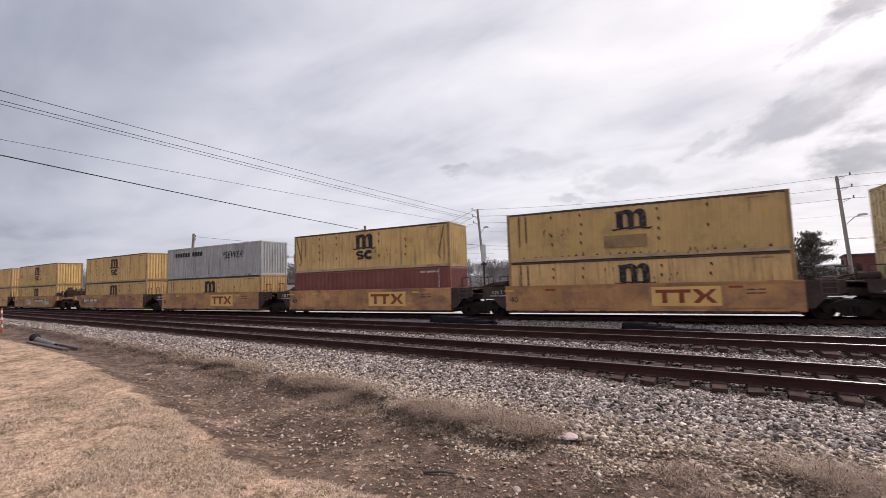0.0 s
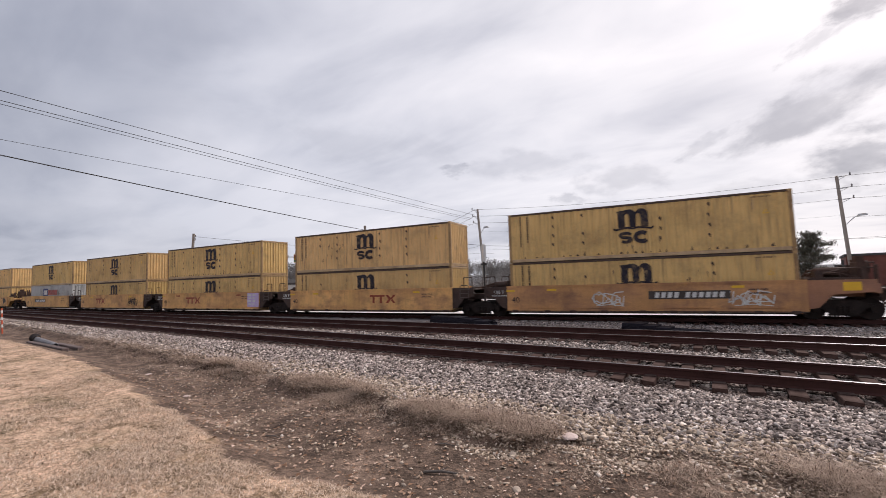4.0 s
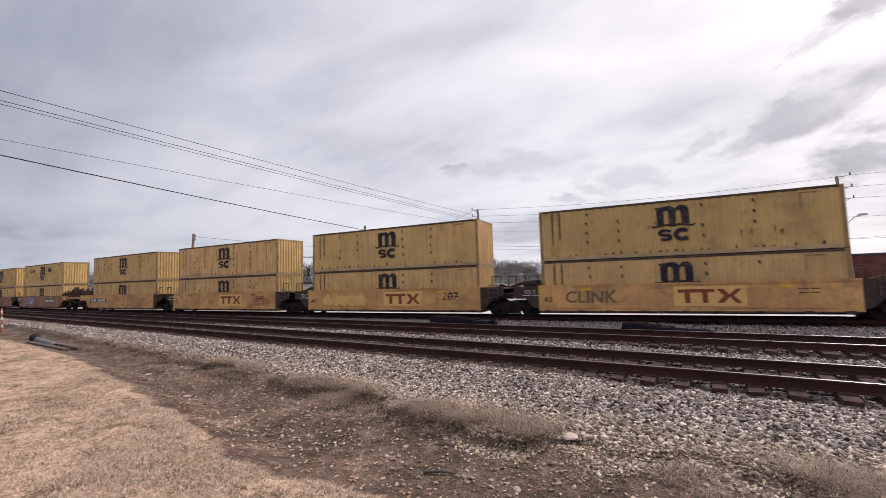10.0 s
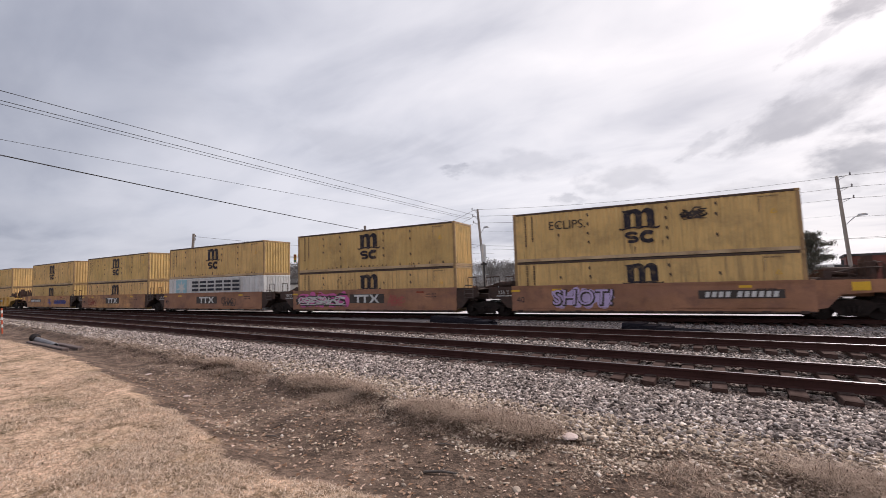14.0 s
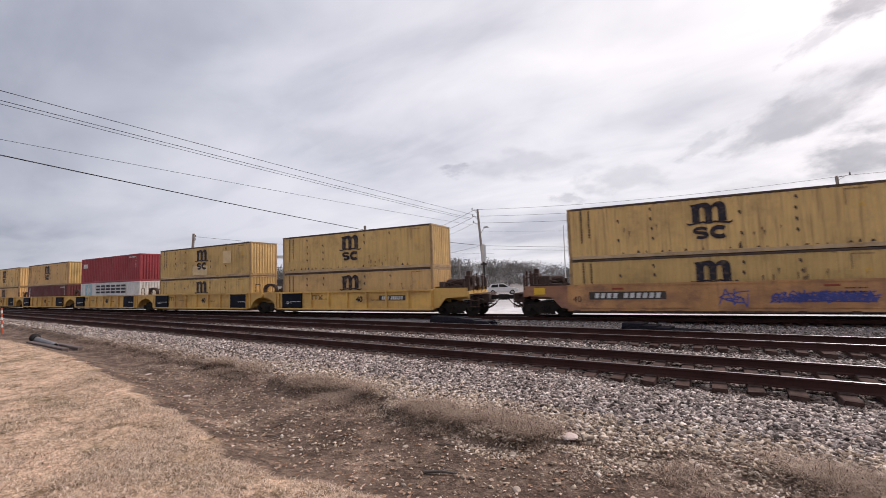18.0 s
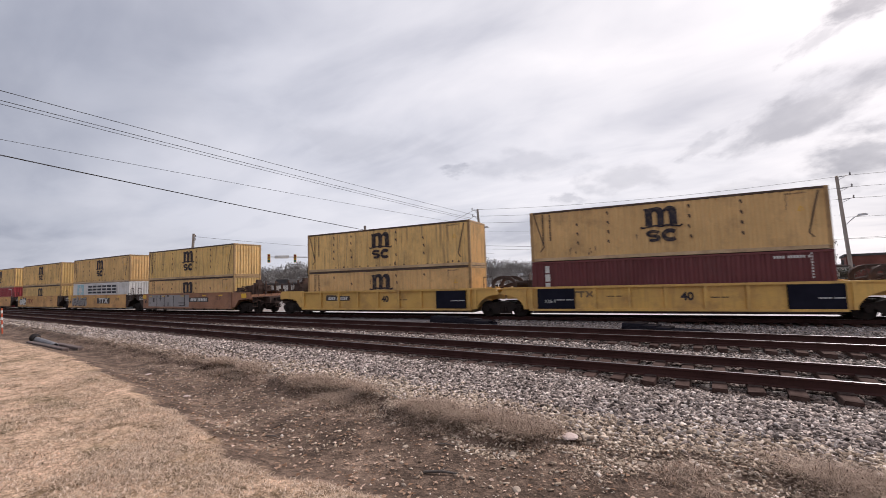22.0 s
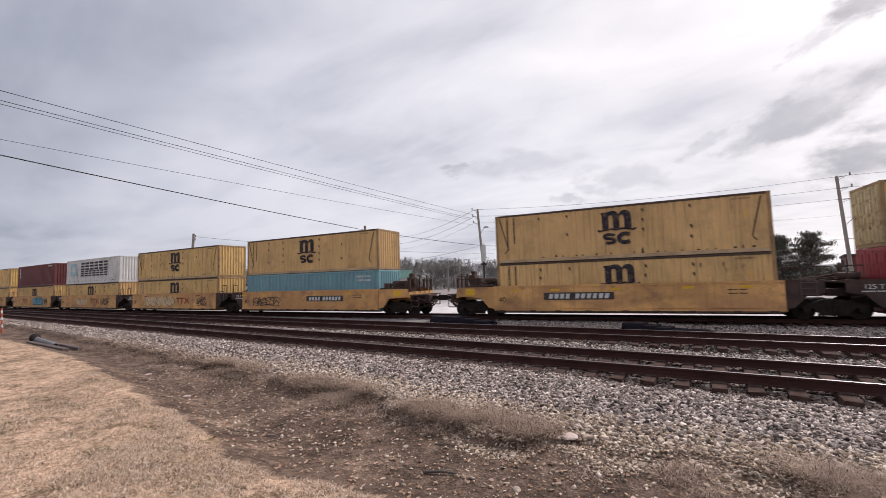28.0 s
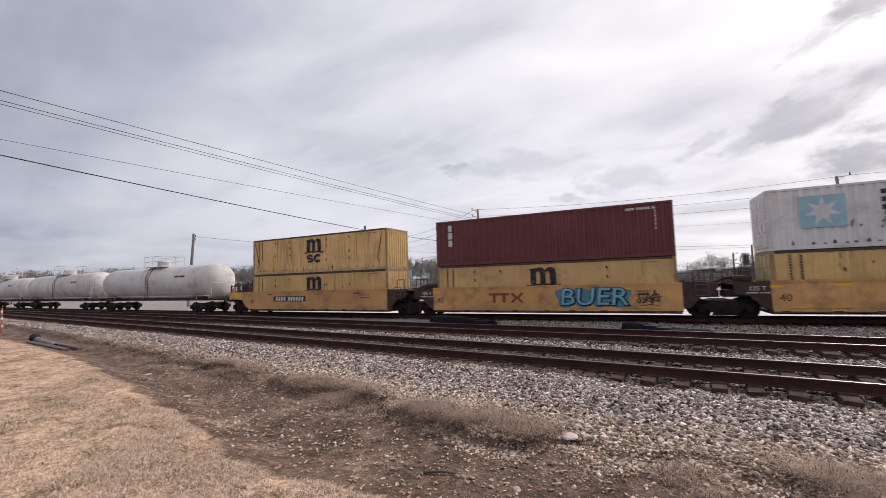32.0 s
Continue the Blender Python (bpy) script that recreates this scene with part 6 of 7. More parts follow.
# length and load stencils, yellow reflectors
T40, T125 = text_mesh("40", 0.42, M_INK, "stencil"), text_mesh("125 T", 0.26, M_WINK, "stencil")
TINY = share("tiny", lambda: bars((5, 4), 0.05, 0.05, 0.02), M_INK, "small_print")
TINYW = share("tinyw", lambda: bars((6, 5), 0.05, 0.05, 0.02), M_WINK, "small_print")
REFL = share("refl", lambda: plate_bm(0.46, 0.10), M_REFL, "reflector")
REFLB = share("reflb", lambda: plate_bm(0.55, 0.34), M_REFL, "reflector")
REFLO = share("reflo", lambda: plate_bm(0.5, 0.09), M_LOGORED, "reflector")
for _n in range(-1, 34):
    _f, _l = (_n + 1) % 5 == 0, (_n + 1) % 5 == 4
    if 19 <= _n <= 23:
        continue
    on_car(_n, "stencil", T40, -5.76, 0.80, "black stencilled number")
    on_car(_n, "small_print", TINY, 4.6, 1.18)
    on_car(_n, "small_print", TINY, 4.6, 1.02)
    new_ = 24 <= _n <= 28
    for _x in (-5.0, -3.0, -0.2, 2.8, 4.9) if new_ else (-3.9, 3.9):
        on_car(_n, "reflector", REFL if (new_ or _n % 3) else REFLO, _x, 1.30)
    if not _l:       # dark plate towards the next unit
        c_ = UNITS[_n + 1][0]
        part("stencil", T125, None, c_, "white stencilled load mark", pose(-6.68, -1.496, 1.20))
        part("small_print", TINYW, None, c_, at=pose(-6.66, -1.496, 1.03))
        part("reflector", REFL if not new_ else REFLB, None, c_, at=pose(-6.02, CAR_Y, 1.28))
    if _l or _f:
        part("reflector", REFLB, None, UNITS[_n + 1][0], "yellow reflective square", pose(7.6 if _f else -7.6, -1.478, 1.24))

# ribbed yellow cars: dark blue panels
PANEL = share("panel", lambda: bbox(-0.9, 0.9, -0.10, 0.045, 0.36, 1.36, 0.01), M_BLUEPAN, "dark_panel")
T125B = text_mesh("125-T", 0.24, M_WINK, "stencil")
for _n, _x in ((19, -4.79), (20, -4.98), (20, 5.22), (21, -5.1), (21, 5.07), (22, -4.88), (22, 5.27), (23, 4.97)):
    part("dark_panel", PANEL, None, UNITS[_n + 1][0], "dark blue painted panel", pose(_x, -1.562, 0))
    if _x < 0:
        part("stencil", T125B, None, UNITS[_n + 1][0], "", pose(_x - 0.25, -1.668, 0.72))
    part("small_print", TINYW, None, UNITS[_n + 1][0], "", pose(_x + 0.45, -1.668, 0.80))
T40B = text_mesh("40", 0.50, M_INK, "stencil", fat=0.018)
for _n in (19, 20, 21, 22, 23):
    on_car(_n, "logo", share("logos", lambda: turned(logo_bm(), Matrix.Diagonal((0.55, 1, 0.6, 1))), M_GRIMEP, "logo"), -3.6 if _n > 19 else -2.6, 1.06, "small faded brown painted mark")
for _n, _x in ((19, 0.95), (20, 0.81), (21, 0.6), (22, 0.83), (23, 0.51)):
    part("stencil", T40B, None, UNITS[_n + 1][0], "black stencilled number", pose(_x, -1.540, 0.90))
    part("small_print", TINY, None, UNITS[_n + 1][0], "", pose(_x + 1.2, -1.540, 0.86))
    part("small_print", TINY, None, UNITS[_n + 1][0], "", pose(_x - 3.0, -1.540, 0.95))

# big writing turned into bars
def letter_blocks(n, w, g, h):
    """Three plain bars, one above the other, for each sign of a row of big writing."""
    bm = bmesh.new()
    x, t = -(n * w + (n - 1) * g) / 2, 0.23 * h
    for i in range(n):
        for z in (-h / 2, -t / 2, h / 2 - t):
            flat(bm, [(x, z), (x + w, z), (x + w, z + t), (x, z + t)])
        x += w + g
    return bm


M_INKS = material("slate_black_lettering", (0.045, 0.045, 0.055), 0.65, 0, 0.2, 3, 40, 0.05, 0.002, spec=0.25)
LET6 = share("let6", lambda: letter_blocks(6, 0.84, 0.20, 0.80), M_INKS, "lettering")
LET7 = share("let7", lambda: letter_blocks(7, 0.68, 0.20, 0.60), M_INKS, "lettering")
for _n, _x in ((16, 0.3), (21, 0.49), (25, 0.56)):
    on_box(_n, "lo", "lettering", LET6, _x, 2.08, "row of tall navy lettering bars")
    on_box(_n, "lo", "square_patch", share("sq", lambda: plate_bm(1.5, 1.3), M_PALEB, "square_patch"), -4.25, 1.98, "pale blue painted square")
    on_box(_n, "lo", "star", share("star", lambda: star_bm(0.62), M_WINK, "star"), -4.25, 1.98, "white painted star", 0.009)
on_box(31, "up", "lettering", LET6, 0.59, 4.58, "row of tall navy lettering bars")
on_box(31, "up", "lettering", LET7, 0.62, 3.82, "row of navy lettering bars")
on_box(31, "up", "square_patch", share("sq", lambda: plate_bm(1.5, 1.3), M_PALEB, "square_patch"), -4.24, 4.28, "pale blue painted square")
on_box(31, "up", "star", share("star", lambda: star_bm(0.62), M_WINK, "star"), -4.24, 4.28, "white painted star", 0.009)
on_box(2, "up", "lettering", share("ml", lambda: bars((6, 4), 0.34, 0.27, 0.09, 0.05), M_INK, "lettering"), -2.99, 4.75, "row of small navy lettering bars")
on_box(2, "up", "graffiti", text_mesh("*SEWER", 0.75, M_INK, "graffiti", 0.3, 0.95), 2.76, 4.42, "thin black sprayed word")
on_box(8, "lo", "blue_block", share("bb", lambda: plate_bm(1.4, 0.85), M_BLUEB, "blue_block"), -1.39, 1.95, "deep blue painted block")
on_box(8, "lo", "lettering", share("bbw", lambda: bars((3,), 0.5, 0.3, 0.08), M_WINK, "lettering"), -1.39, 1.92, "", 0.009)
on_box(8, "lo", "lettering", share("rdb", lambda: bars((8,), 0.58, 0.26, 0.075), M_REDB, "lettering"), 0.72, 1.92, "row of faded red lettering bars")
on_box(20, "up", "paint_patch", share("wp", lambda: plate_bm(1.0, 0.95), M_REPAINT, "paint_patch"), 3.31, 4.30, "pale repainted square")
on_box(20, "up", "paint_patch", share("wp2", lambda: plate_bm(2.0, 0.75), M_REPAINT, "paint_patch"), -0.2, 3.35, "pale repainted rectangle", -0.006)
on_box(21, "up", "lettering", share("cai", lambda: bars((3,), 0.42, 0.25, 0.08), M_WINK, "lettering"), -5.09, 4.55, "small white lettering bars")
on_box(27, "lo", "lettering", share("ca", lambda: bars((2,), 0.5, 0.3, 0.08), M_WINK, "lettering"), -5.16, 1.95, "small white lettering bars")
on_box(29, "lo", "lettering", share("tw", lambda: bars((5, 4), 0.12, 0.07, 0.05), M_WINK, "lettering"), 4.9, 2.35)
on_box(29, "lo", "lettering", share("tw", lambda: bars((5, 4), 0.12, 0.07, 0.05), M_WINK, "lettering"), 4.9, 2.1)
on_box(32, "up", "lettering", share("tex", lambda: column_bars(3, 0.36, 0.07), M_WINK, "lettering"), -5.19, 4.45, "white lettering bars in a column")
for _n, _w in ((32, "up"), (21, "up"), (22, "lo"), (1, "lo"), (27, "lo")):
    on_box(_n, _w, "lettering", share("wcol", lambda: column_bars(9, 0.08, 0.04), M_WINK, "lettering"), 5.35, 4.55 if _w == "up" else 2.1)
    on_box(_n, _w, "code_bars", share("wcode", lambda: bars((4, 6, 1), 0.11, 0.07, 0.03), M_WINK, "code_bars"), 4.7, 5.05 if _w == "up" else 2.48)
on_box(22, "lo", "lettering", share("tex", lambda: column_bars(3, 0.36, 0.07), M_WINK, "lettering"), -5.3, 1.9, "white lettering bars in a column")

# graffiti
on_box(14, "up", "graffiti", text_mesh("ECLIPS.", 0.62, M_DARKB, "graffiti", 0.0, 0.95), -3.31, 4.55, "thin dark sprayed word")
on_box(14, "up", "graffiti", share("tag1", lambda: scribble(3, 0.9, 0.5, 4, 0.06), M_DARKB, "graffiti"), 2.29, 4.62, "dark sprayed scribble")


def piece(n, word, x, z, size, width, fill, edge, backing, w, k):
    """A sprayed piece: a soft backing shape, a dark edge and a bright fill."""
    on_car(n, "graffiti_backing", share(("gb", n, x), lambda: bubble(n, w, 1.0, k), backing, "graffiti_backing"), x, z, "sprayed backing cloud")
    if word:
        on_car(n, "graffiti_edge", text_mesh(word, size, edge, "graffiti_edge", 0.1, width, 0.055), x + 0.03, z - 0.03, "", 0.009)
        on_car(n, "graffiti_fill", text_mesh(word, size, fill, "graffiti_fill", 0.1, width), x, z, "", 0.015)
    else:
        on_car(n, "graffiti_edge", share(("ge", n, x), lambda: scribble(n + 50, w * 0.95, 0.75, k, 0.09), edge, "graffiti_edge"), x, z, "", 0.009)
        on_car(n, "graffiti_fill", share(("gf", n, x), lambda: scribble(n + 70, w * 0.9, 0.6, k + 1, 0.06), fill, "graffiti_fill"), x, z, "", 0.014)


piece(14, "SHOT!", -2.73, 0.88, 1.05, 0.95, M_LILAC, M_DARKB, M_LILAC, 2.7, 4)
piece(15, "", -3.55, 0.88, 1.0, 1, M_WINK, M_DARKB, M_PINK, 4.3, 5)
piece(32, "BUER", 2.4, 0.90, 1.16, 1.15, M_SKYB, M_INK, material("deep_teal_spray", (0.07, 0.22, 0.28), 0.6, 0, 0.2, 2, 30, 0.03), 3.3, 4)
piece(25, "FAST", -3.6, 0.82, 1.1, 1.3, M_GREYP, M_DARKB, M_GREYP, 3.4, 4)
piece(26, "", -4.5, 0.9, 1, 1, M_WINK, M_WINK, M_DARKB, 1.9, 3)
for _n, _x, _w, _h, _k, _fill, _edge in ((30, -1.74, 4.4, 0.85, 5, M_CREAM, M_DARKB), (11, -3.2, 3.4, 0.7, 5, M_PATCH, M_PATCH), 
                                      (31, -1.2, 2.6, 0.7, 5, M_CREAM, M_DARKB)):
    on_car(_n, "graffiti_backing", share(("tb", _n), lambda: bubble(_n * 3, _w, _h, _k), _fill, "graffiti_backing"), _x, 0.86, "pale sprayed shapes")
    on_car(_n, "graffiti_edge", share(("te", _n), lambda: outlines(_n * 3, _w, _h, _k), _edge, "graffiti_edge"), _x, 0.86, "", 0.008)
on_car(10, "graffiti", text_mesh("CLINK", 0.78, M_GRIMEP, "graffiti", 0.05, 1.05, 0.02), -3.75, 0.90, "brown sprayed word")
on_car(6, "graffiti_backing", share("lpat", lambda: plate_bm(1.25, 1.02), M_LILAC, "graffiti_backing"), 5.55, 0.93, "lilac sprayed patch")
for _i, _w in enumerate((0.95, 0.8, 1.0, 0.7)):
    on_car(6, "graffiti", share(("lrow", _i), lambda: bars((3, 2), 0.13, _w / 8, 0.03), M_WINK, "graffiti"), 5.38, 1.28 - 0.22 * _i, "white sprayed bars", 0.010)
on_car(11, "graffiti", text_mesh("207", 0.62, M_DARKB, "graffiti", 0.1, 1.1), 4.39, 1.02, "dark sprayed number")
for _n, _x, _w, _m, _k in ((7, 4.4, 1.6, M_DARKB, 5), (15, 2.27, 1.1, M_REDB, 4), (18, 3.6, 3.2, M_BLUEG, 15), (18, 3.9, 2.6, M_BLUEG, 11), (18, 0.7, 0.8, M_BLUEG, 2),
                           (4, -1.2, 1.2, M_WINK, 3), (4, 4.4, 1.3, M_WINK, 3), (31, 3.97, 1.5, M_DARKB, 4), (32, 4.9, 0.8, M_DARKB, 3),
                           (12, 4.8, 1.4, M_REDB, 3), (16, 2.5, 1.5, M_DARKB, 4), (27, -4.0, 1.6, M_WINK, 4), (29, -3.6, 2.6, M_DARKB, 6), (30, 4.4, 1.2, M_DARKB, 4), (17, -4.0, 1.6, M_LOGORED, 4)):
    on_car(_n, "graffiti", share(("sc", _n, _x), lambda: scribble(_n * 7 + int(_x * 3), _w, 0.7 if _k < 8 else 0.42, _k, 0.045), _m, "graffiti"), _x, 0.85, "sprayed scribble")
on_car(9, "graffiti", share("tree", lambda: bubble(4, 0.9, 0.75, 1), M_DARKB, "graffiti"), 4.9, 1.0, "dark tree-shaped stain")
on_car(24, "grey_patch", share("greyp", lambda: plate_bm(6.1, 1.0), M_GREYP, "grey_patch"), -2.3, 0.90, "grey painted-over stretch")
for _x, _z, _w, _h in ((-4.0, 0.9, 0.06, 1.0), (-3.44, 1.15, 0.06, 0.5), (-3.44, 1.13, 0.3, 0.07), (-2.84, 0.85, 0.08, 0.9), (-4.5, 0.98, 0.22, 0.38), (-2.25, 0.6, 0.1, 0.35), (-1.48, 0.85, 0.07, 0.95),
                       (-0.25, 0.72, 0.95, 0.06), (-0.2, 0.52, 0.9, 0.06), (0.15, 0.95, 0.1, 0.9), (-2.25, 1.32, 0.3, 0.12), (-5.1, 0.72, 0.3, 0.05)):
    on_car(24, "paint_bar", share(("gpb", _w, _h), lambda: plate_bm(_w, _h), M_DARKB, "paint_bar"), _x, _z, "", 0.009)

# one box lost the lower half of its mark under a repainted stretch
for _o in list(UNITS[1][1].children):
    if _o.name.startswith(("emblem_wave", "emblem_round")):
        bpy.data.objects.remove(_o)
on_box(0, "up", "paint_patch", share("wp3", lambda: plate_bm(1.9, 0.6), M_YELF, "paint_patch"), -0.3, 3.55, "dull repainted rectangle")

# rust drips, and rows of rust at the foot of the panels
def drips(seed):
    """A few short rust runs below chipped paint."""
    rnd = random.Random(seed)
    bm = bmesh.new()
    for k in range(rnd.randint(3, 7)):
        x, z = rnd.uniform(-0.9, 0.9), rnd.uniform(-0.25, 0.25)
        w, h = rnd.uniform(0.015, 0.045), rnd.uniform(0.07, 0.30)
        flat(bm, [(x - w, z), (x - 0.3 * w, z + 0.05), (x + w, z + rnd.uniform(-.01, .03)), (x + 0.5 * w, z - h * 0.5), (x + rnd.uniform(-.3, .3) * w, z - h), (x - 0.6 * w, z - h * 0.45)], 0.004)
    return bm


def rust_row(seed):
    """Rust ticks along the foot of a side panel, one at a rib."""
    rnd = random.Random(seed)
    bm = bmesh.new()
    for k in range(34):
        if rnd.random() < 0.42:
            continue
        x, w, h = -5.6 + k * 0.332 + rnd.uniform(-.05, .05), rnd.uniform(0.03, 0.075), rnd.uniform(0.05, 0.17) * (1.9 if rnd.random() < 0.12 else 1)
        flat(bm, [(x - w, 0), (x + w, 0), (x + w * rnd.uniform(0.3, 1), h * 0.6), (x + rnd.uniform(-.4, .4) * w, h), (x - w * rnd.uniform(0.3, 1), h * 0.5)], 0.004)
    return bm


_r = random.Random(21)
for _n in range(-1, 34):
    for _k, _w in ((1, "up"), (2, "lo")):
        for _i in range(_r.randint(0, 2)):
            _q = _r.randrange(8)
            on_box(_n, _w, "rust_drips", share(("drips", _q), lambda: drips(_q), M_GRIMEP, "rust_drips"), _r.uniform(-4.3, 4.3), _r.uniform(3.1, 4.4) if _w == "up" else _r.uniform(1.75, 2.3), "", 0.003)
        if _w == "up" and _r.random() < 0.6:
            _q = _r.randrange(5)
            on_box(_n, _w, "rust_row", share(("rrow", _q), lambda: rust_row(_q), M_ROOFE, "rust_row"), 0.0, 2.95, "row of rust ticks along the panel's foot", 0.003)

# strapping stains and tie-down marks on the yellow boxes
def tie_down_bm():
    """Flat mark: painted shade of a lashing ring's recess, with a short rust tail."""
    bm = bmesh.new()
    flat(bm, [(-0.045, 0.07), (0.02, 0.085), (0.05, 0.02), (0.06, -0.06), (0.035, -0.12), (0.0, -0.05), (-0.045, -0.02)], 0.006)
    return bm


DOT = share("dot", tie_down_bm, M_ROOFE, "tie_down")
SLASH = share("slash", lambda: (lambda bm: (flat(bm, strip([(0.35, 0.95), (0.12, 0.0), (-0.05, -0.75), (0.1, -0.95)], 0.055), 0.005), bm)[1])(bmesh.new()), M_ROOFE, "strap_stain")
SLASHL = share("slashl", lambda: (lambda bm: (flat(bm, strip([(-0.33, 0.95), (-0.12, 0.2), (0.10, -0.6), (0.16, -0.75), (-0.06, -1.0)], 0.055), 0.005), bm)[1])(bmesh.new()), M_ROOFE, "strap_stain")
LINE = share("vline", lambda: plate_bm(0.018, 0.6), M_GRIMEP, "seam_stain")
_r = random.Random(9)
for _n in range(-1, 34):
    for _k, _w in ((1, "up"), (2, "lo")):
        if not UNITS[_n + 1][_k].get("label", "").startswith("weathered mustard"):
            continue
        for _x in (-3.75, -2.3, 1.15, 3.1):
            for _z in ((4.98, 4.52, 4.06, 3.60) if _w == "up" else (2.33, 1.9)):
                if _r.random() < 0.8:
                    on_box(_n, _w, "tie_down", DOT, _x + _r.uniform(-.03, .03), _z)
        on_box(_n, _w, "seam_stain", LINE, 4.66, 4.75 if _w == "up" else 2.2)
        if (_n >= 21 or _n == 1) and _w == "up":
            on_box(_n, "up", "strap_stain", SLASH, 5.4, 4.2)
            if _n != 26:
                on_box(_n, "up", "strap_stain", SLASHL, -5.55, 4.25)


# ---------------------------------------------------------------- tank cars behind the well cars
def tank_shell():
    bm = bmesh.new()
    prof = [(0.0, -9.0)] + [(1.45 * math.sin(a), -8.25 - 0.75 * math.cos(a)) for a in np.linspace(0.25, math.pi / 2, 6)]
    prof += [(1.45, x) for x in (-6, -3, 0, 3, 6)]
    prof += [(r, -x) for r, x in prof[6:0:-1]] + [(0.0, 9.0)]
    rows = []
    for r, x in prof:
        rows.append([bm.verts.new((x, r * math.cos(t), 2.5 + r * math.sin(t))) for t in np.linspace(0, 2 * math.pi, 32, endpoint=False)] if r else [bm.verts.new((x, 0, 2.5))])
    for a, b in zip(rows, rows[1:]):
        for i in range(32):
            if len(a) == 1:
                bm.faces.new((a[0], b[i], b[(i + 1) % 32]))
            elif len(b) == 1:
                bm.faces.new((a[i], b[0], a[(i + 1) % 32]))
            else:
                bm.faces.new((a[i], b[i], b[(i + 1) % 32], a[(i + 1) % 32]))
    return bm


def tank_frame():
    bm = bmesh.new()
    box(bm, -9.7, 9.7, -0.35, 0.35, 0.85, 1.12)
    for s in (-1, 1):
        box(bm, s * 9.35 - 0.35, s * 9.35 + 0.35, -1.4, 1.4, 1.02, 1.14)
        box(bm, s * 7.2 - 0.4, s * 7.2 + 0.4, -1.3, 1.3, 0.95, 1.35)
    return bm


def tank_rails():
    bm = bmesh.new()
    for y in (-1.42, 1.42):
        tube(bm, (-9.3, y, 1.28), (9.3, y, 1.28), 0.03, 6)
        for x in np.linspace(-9.2, 9.2, 12):
            tube(bm, (x, y, 1.05), (x, y, 1.28), 0.02, 5)
    for s in (-1, 1):
        for y in (-1.35, 1.35):
            tube(bm, (s * 9.4, y, 1.1), (s * 9.4, y, 2.3), 0.022, 6)
        tube(bm, (s * 9.4, -1.35, 2.3), (s * 9.4, 1.35, 2.3), 0.022, 6)
    return bm


def tank_platform():
    bm = bmesh.new()
    box(bm, -1.5, 1.5, -1.0, 1.0, 3.92, 3.97)
    for x in (-1.5, 0.0, 1.5):
        for y in (-1.0, 1.0):
            tube(bm, (x, y, 3.9), (x, y, 4.9), 0.025, 6)
    for z in (4.45, 4.9):
        for y in (-1.0, 1.0):
            tube(bm, (-1.5, y, z), (1.5, y, z), 0.022, 6)
        for x in (-1.5, 1.5):
            tube(bm, (x, -1.0, z), (x, 1.0, z), 0.022, 6)
    return bm


def tank_dome():
    bm = bmesh.new()
    tube(bm, (0, 0, 3.85), (0, 0, 4.4), 0.55, 18)
    tube(bm, (0, 0, 4.4), (0, 0, 4.5), 0.6, 18, 0.45)
    return bm


def tank_ladder():
    bm = bmesh.new()
    for x in (-0.22, 0.22):
        tube(bm, (x, -1.5, 1.1), (x, -1.5, 3.0), 0.022, 6)
        tube(bm, (x, -1.5, 3.0), (x, -1.0, 3.95), 0.022, 6)
    for z in np.linspace(1.25, 2.95, 7):
        tube(bm, (-0.22, -1.5, z), (0.22, -1.5, z), 0.016, 5)
    return bm


for _k in range(4):
    _t = thing("tank_car", "grimy white cylindrical tank car with a top platform", "rail car", "tank cars of the train")
    part("tank", share("tshell", tank_shell, M_TANK, "tank"), None, _t, "grimy white rounded tank", smooth=True)
    part("underframe", share("tframe", tank_frame, M_CAREND, "underframe"), None, _t)
    part("side_rail", share("trail", tank_rails, M_TANK, "side_rail"), None, _t)
    _p = part("platform", share("tplat", tank_platform, M_TANK, "platform"), None, _t)
    part("dome", share("tdome", tank_dome, M_TANK, "dome"), None, _p)
    part("ladder", share("tlad", tank_ladder, M_CAREND, "ladder"), None, _t)
    part("stencil", share("tcode", lambda: bars((4, 6), 0.16, 0.10, 0.04), M_INK, "stencil"), None, _t, at=pose(5.0, -1.40, 2.95, -18))
    for _s in (-1, 1):
        part("coupler", share("tcpl", lambda: turned(coupler_bm(), Matrix.Translation((0.18, 0, 0))), M_STEEL, "coupler"), None, _t, at=Matrix.Identity(4) if _s > 0 else FLIP)
        truck(_t, _s * 7.2)
    MOVERS.append((_t, -564.25 - 20.4 * _k, 0.0))
SH["tshell"].shade_smooth()
# ---------------------------------------------------------------- things beside the tracks
M_TIMBER = material("grey_old_timber", (0.13, 0.092, 0.082), 0.9, 0, 0.3, 3, 30, 0.5, 0.01, (0.06, 0.046, 0.042), 0.5, stretch=(0.3, 1, 1))
M_PIPE = material("grey_plastic_pipe", (0.17, 0.16, 0.165), 0.6, 0, 0.2, 3, 30, 0.1, 0.004)
M_ORANGE = material("orange_plastic", (0.55, 0.10, 0.04), 0.5, 0, 0.15, 3, 30, 0.05)


def gz(x, y):
    return float(ground_z(np.array([float(x)]), np.array([float(y)]))[0])


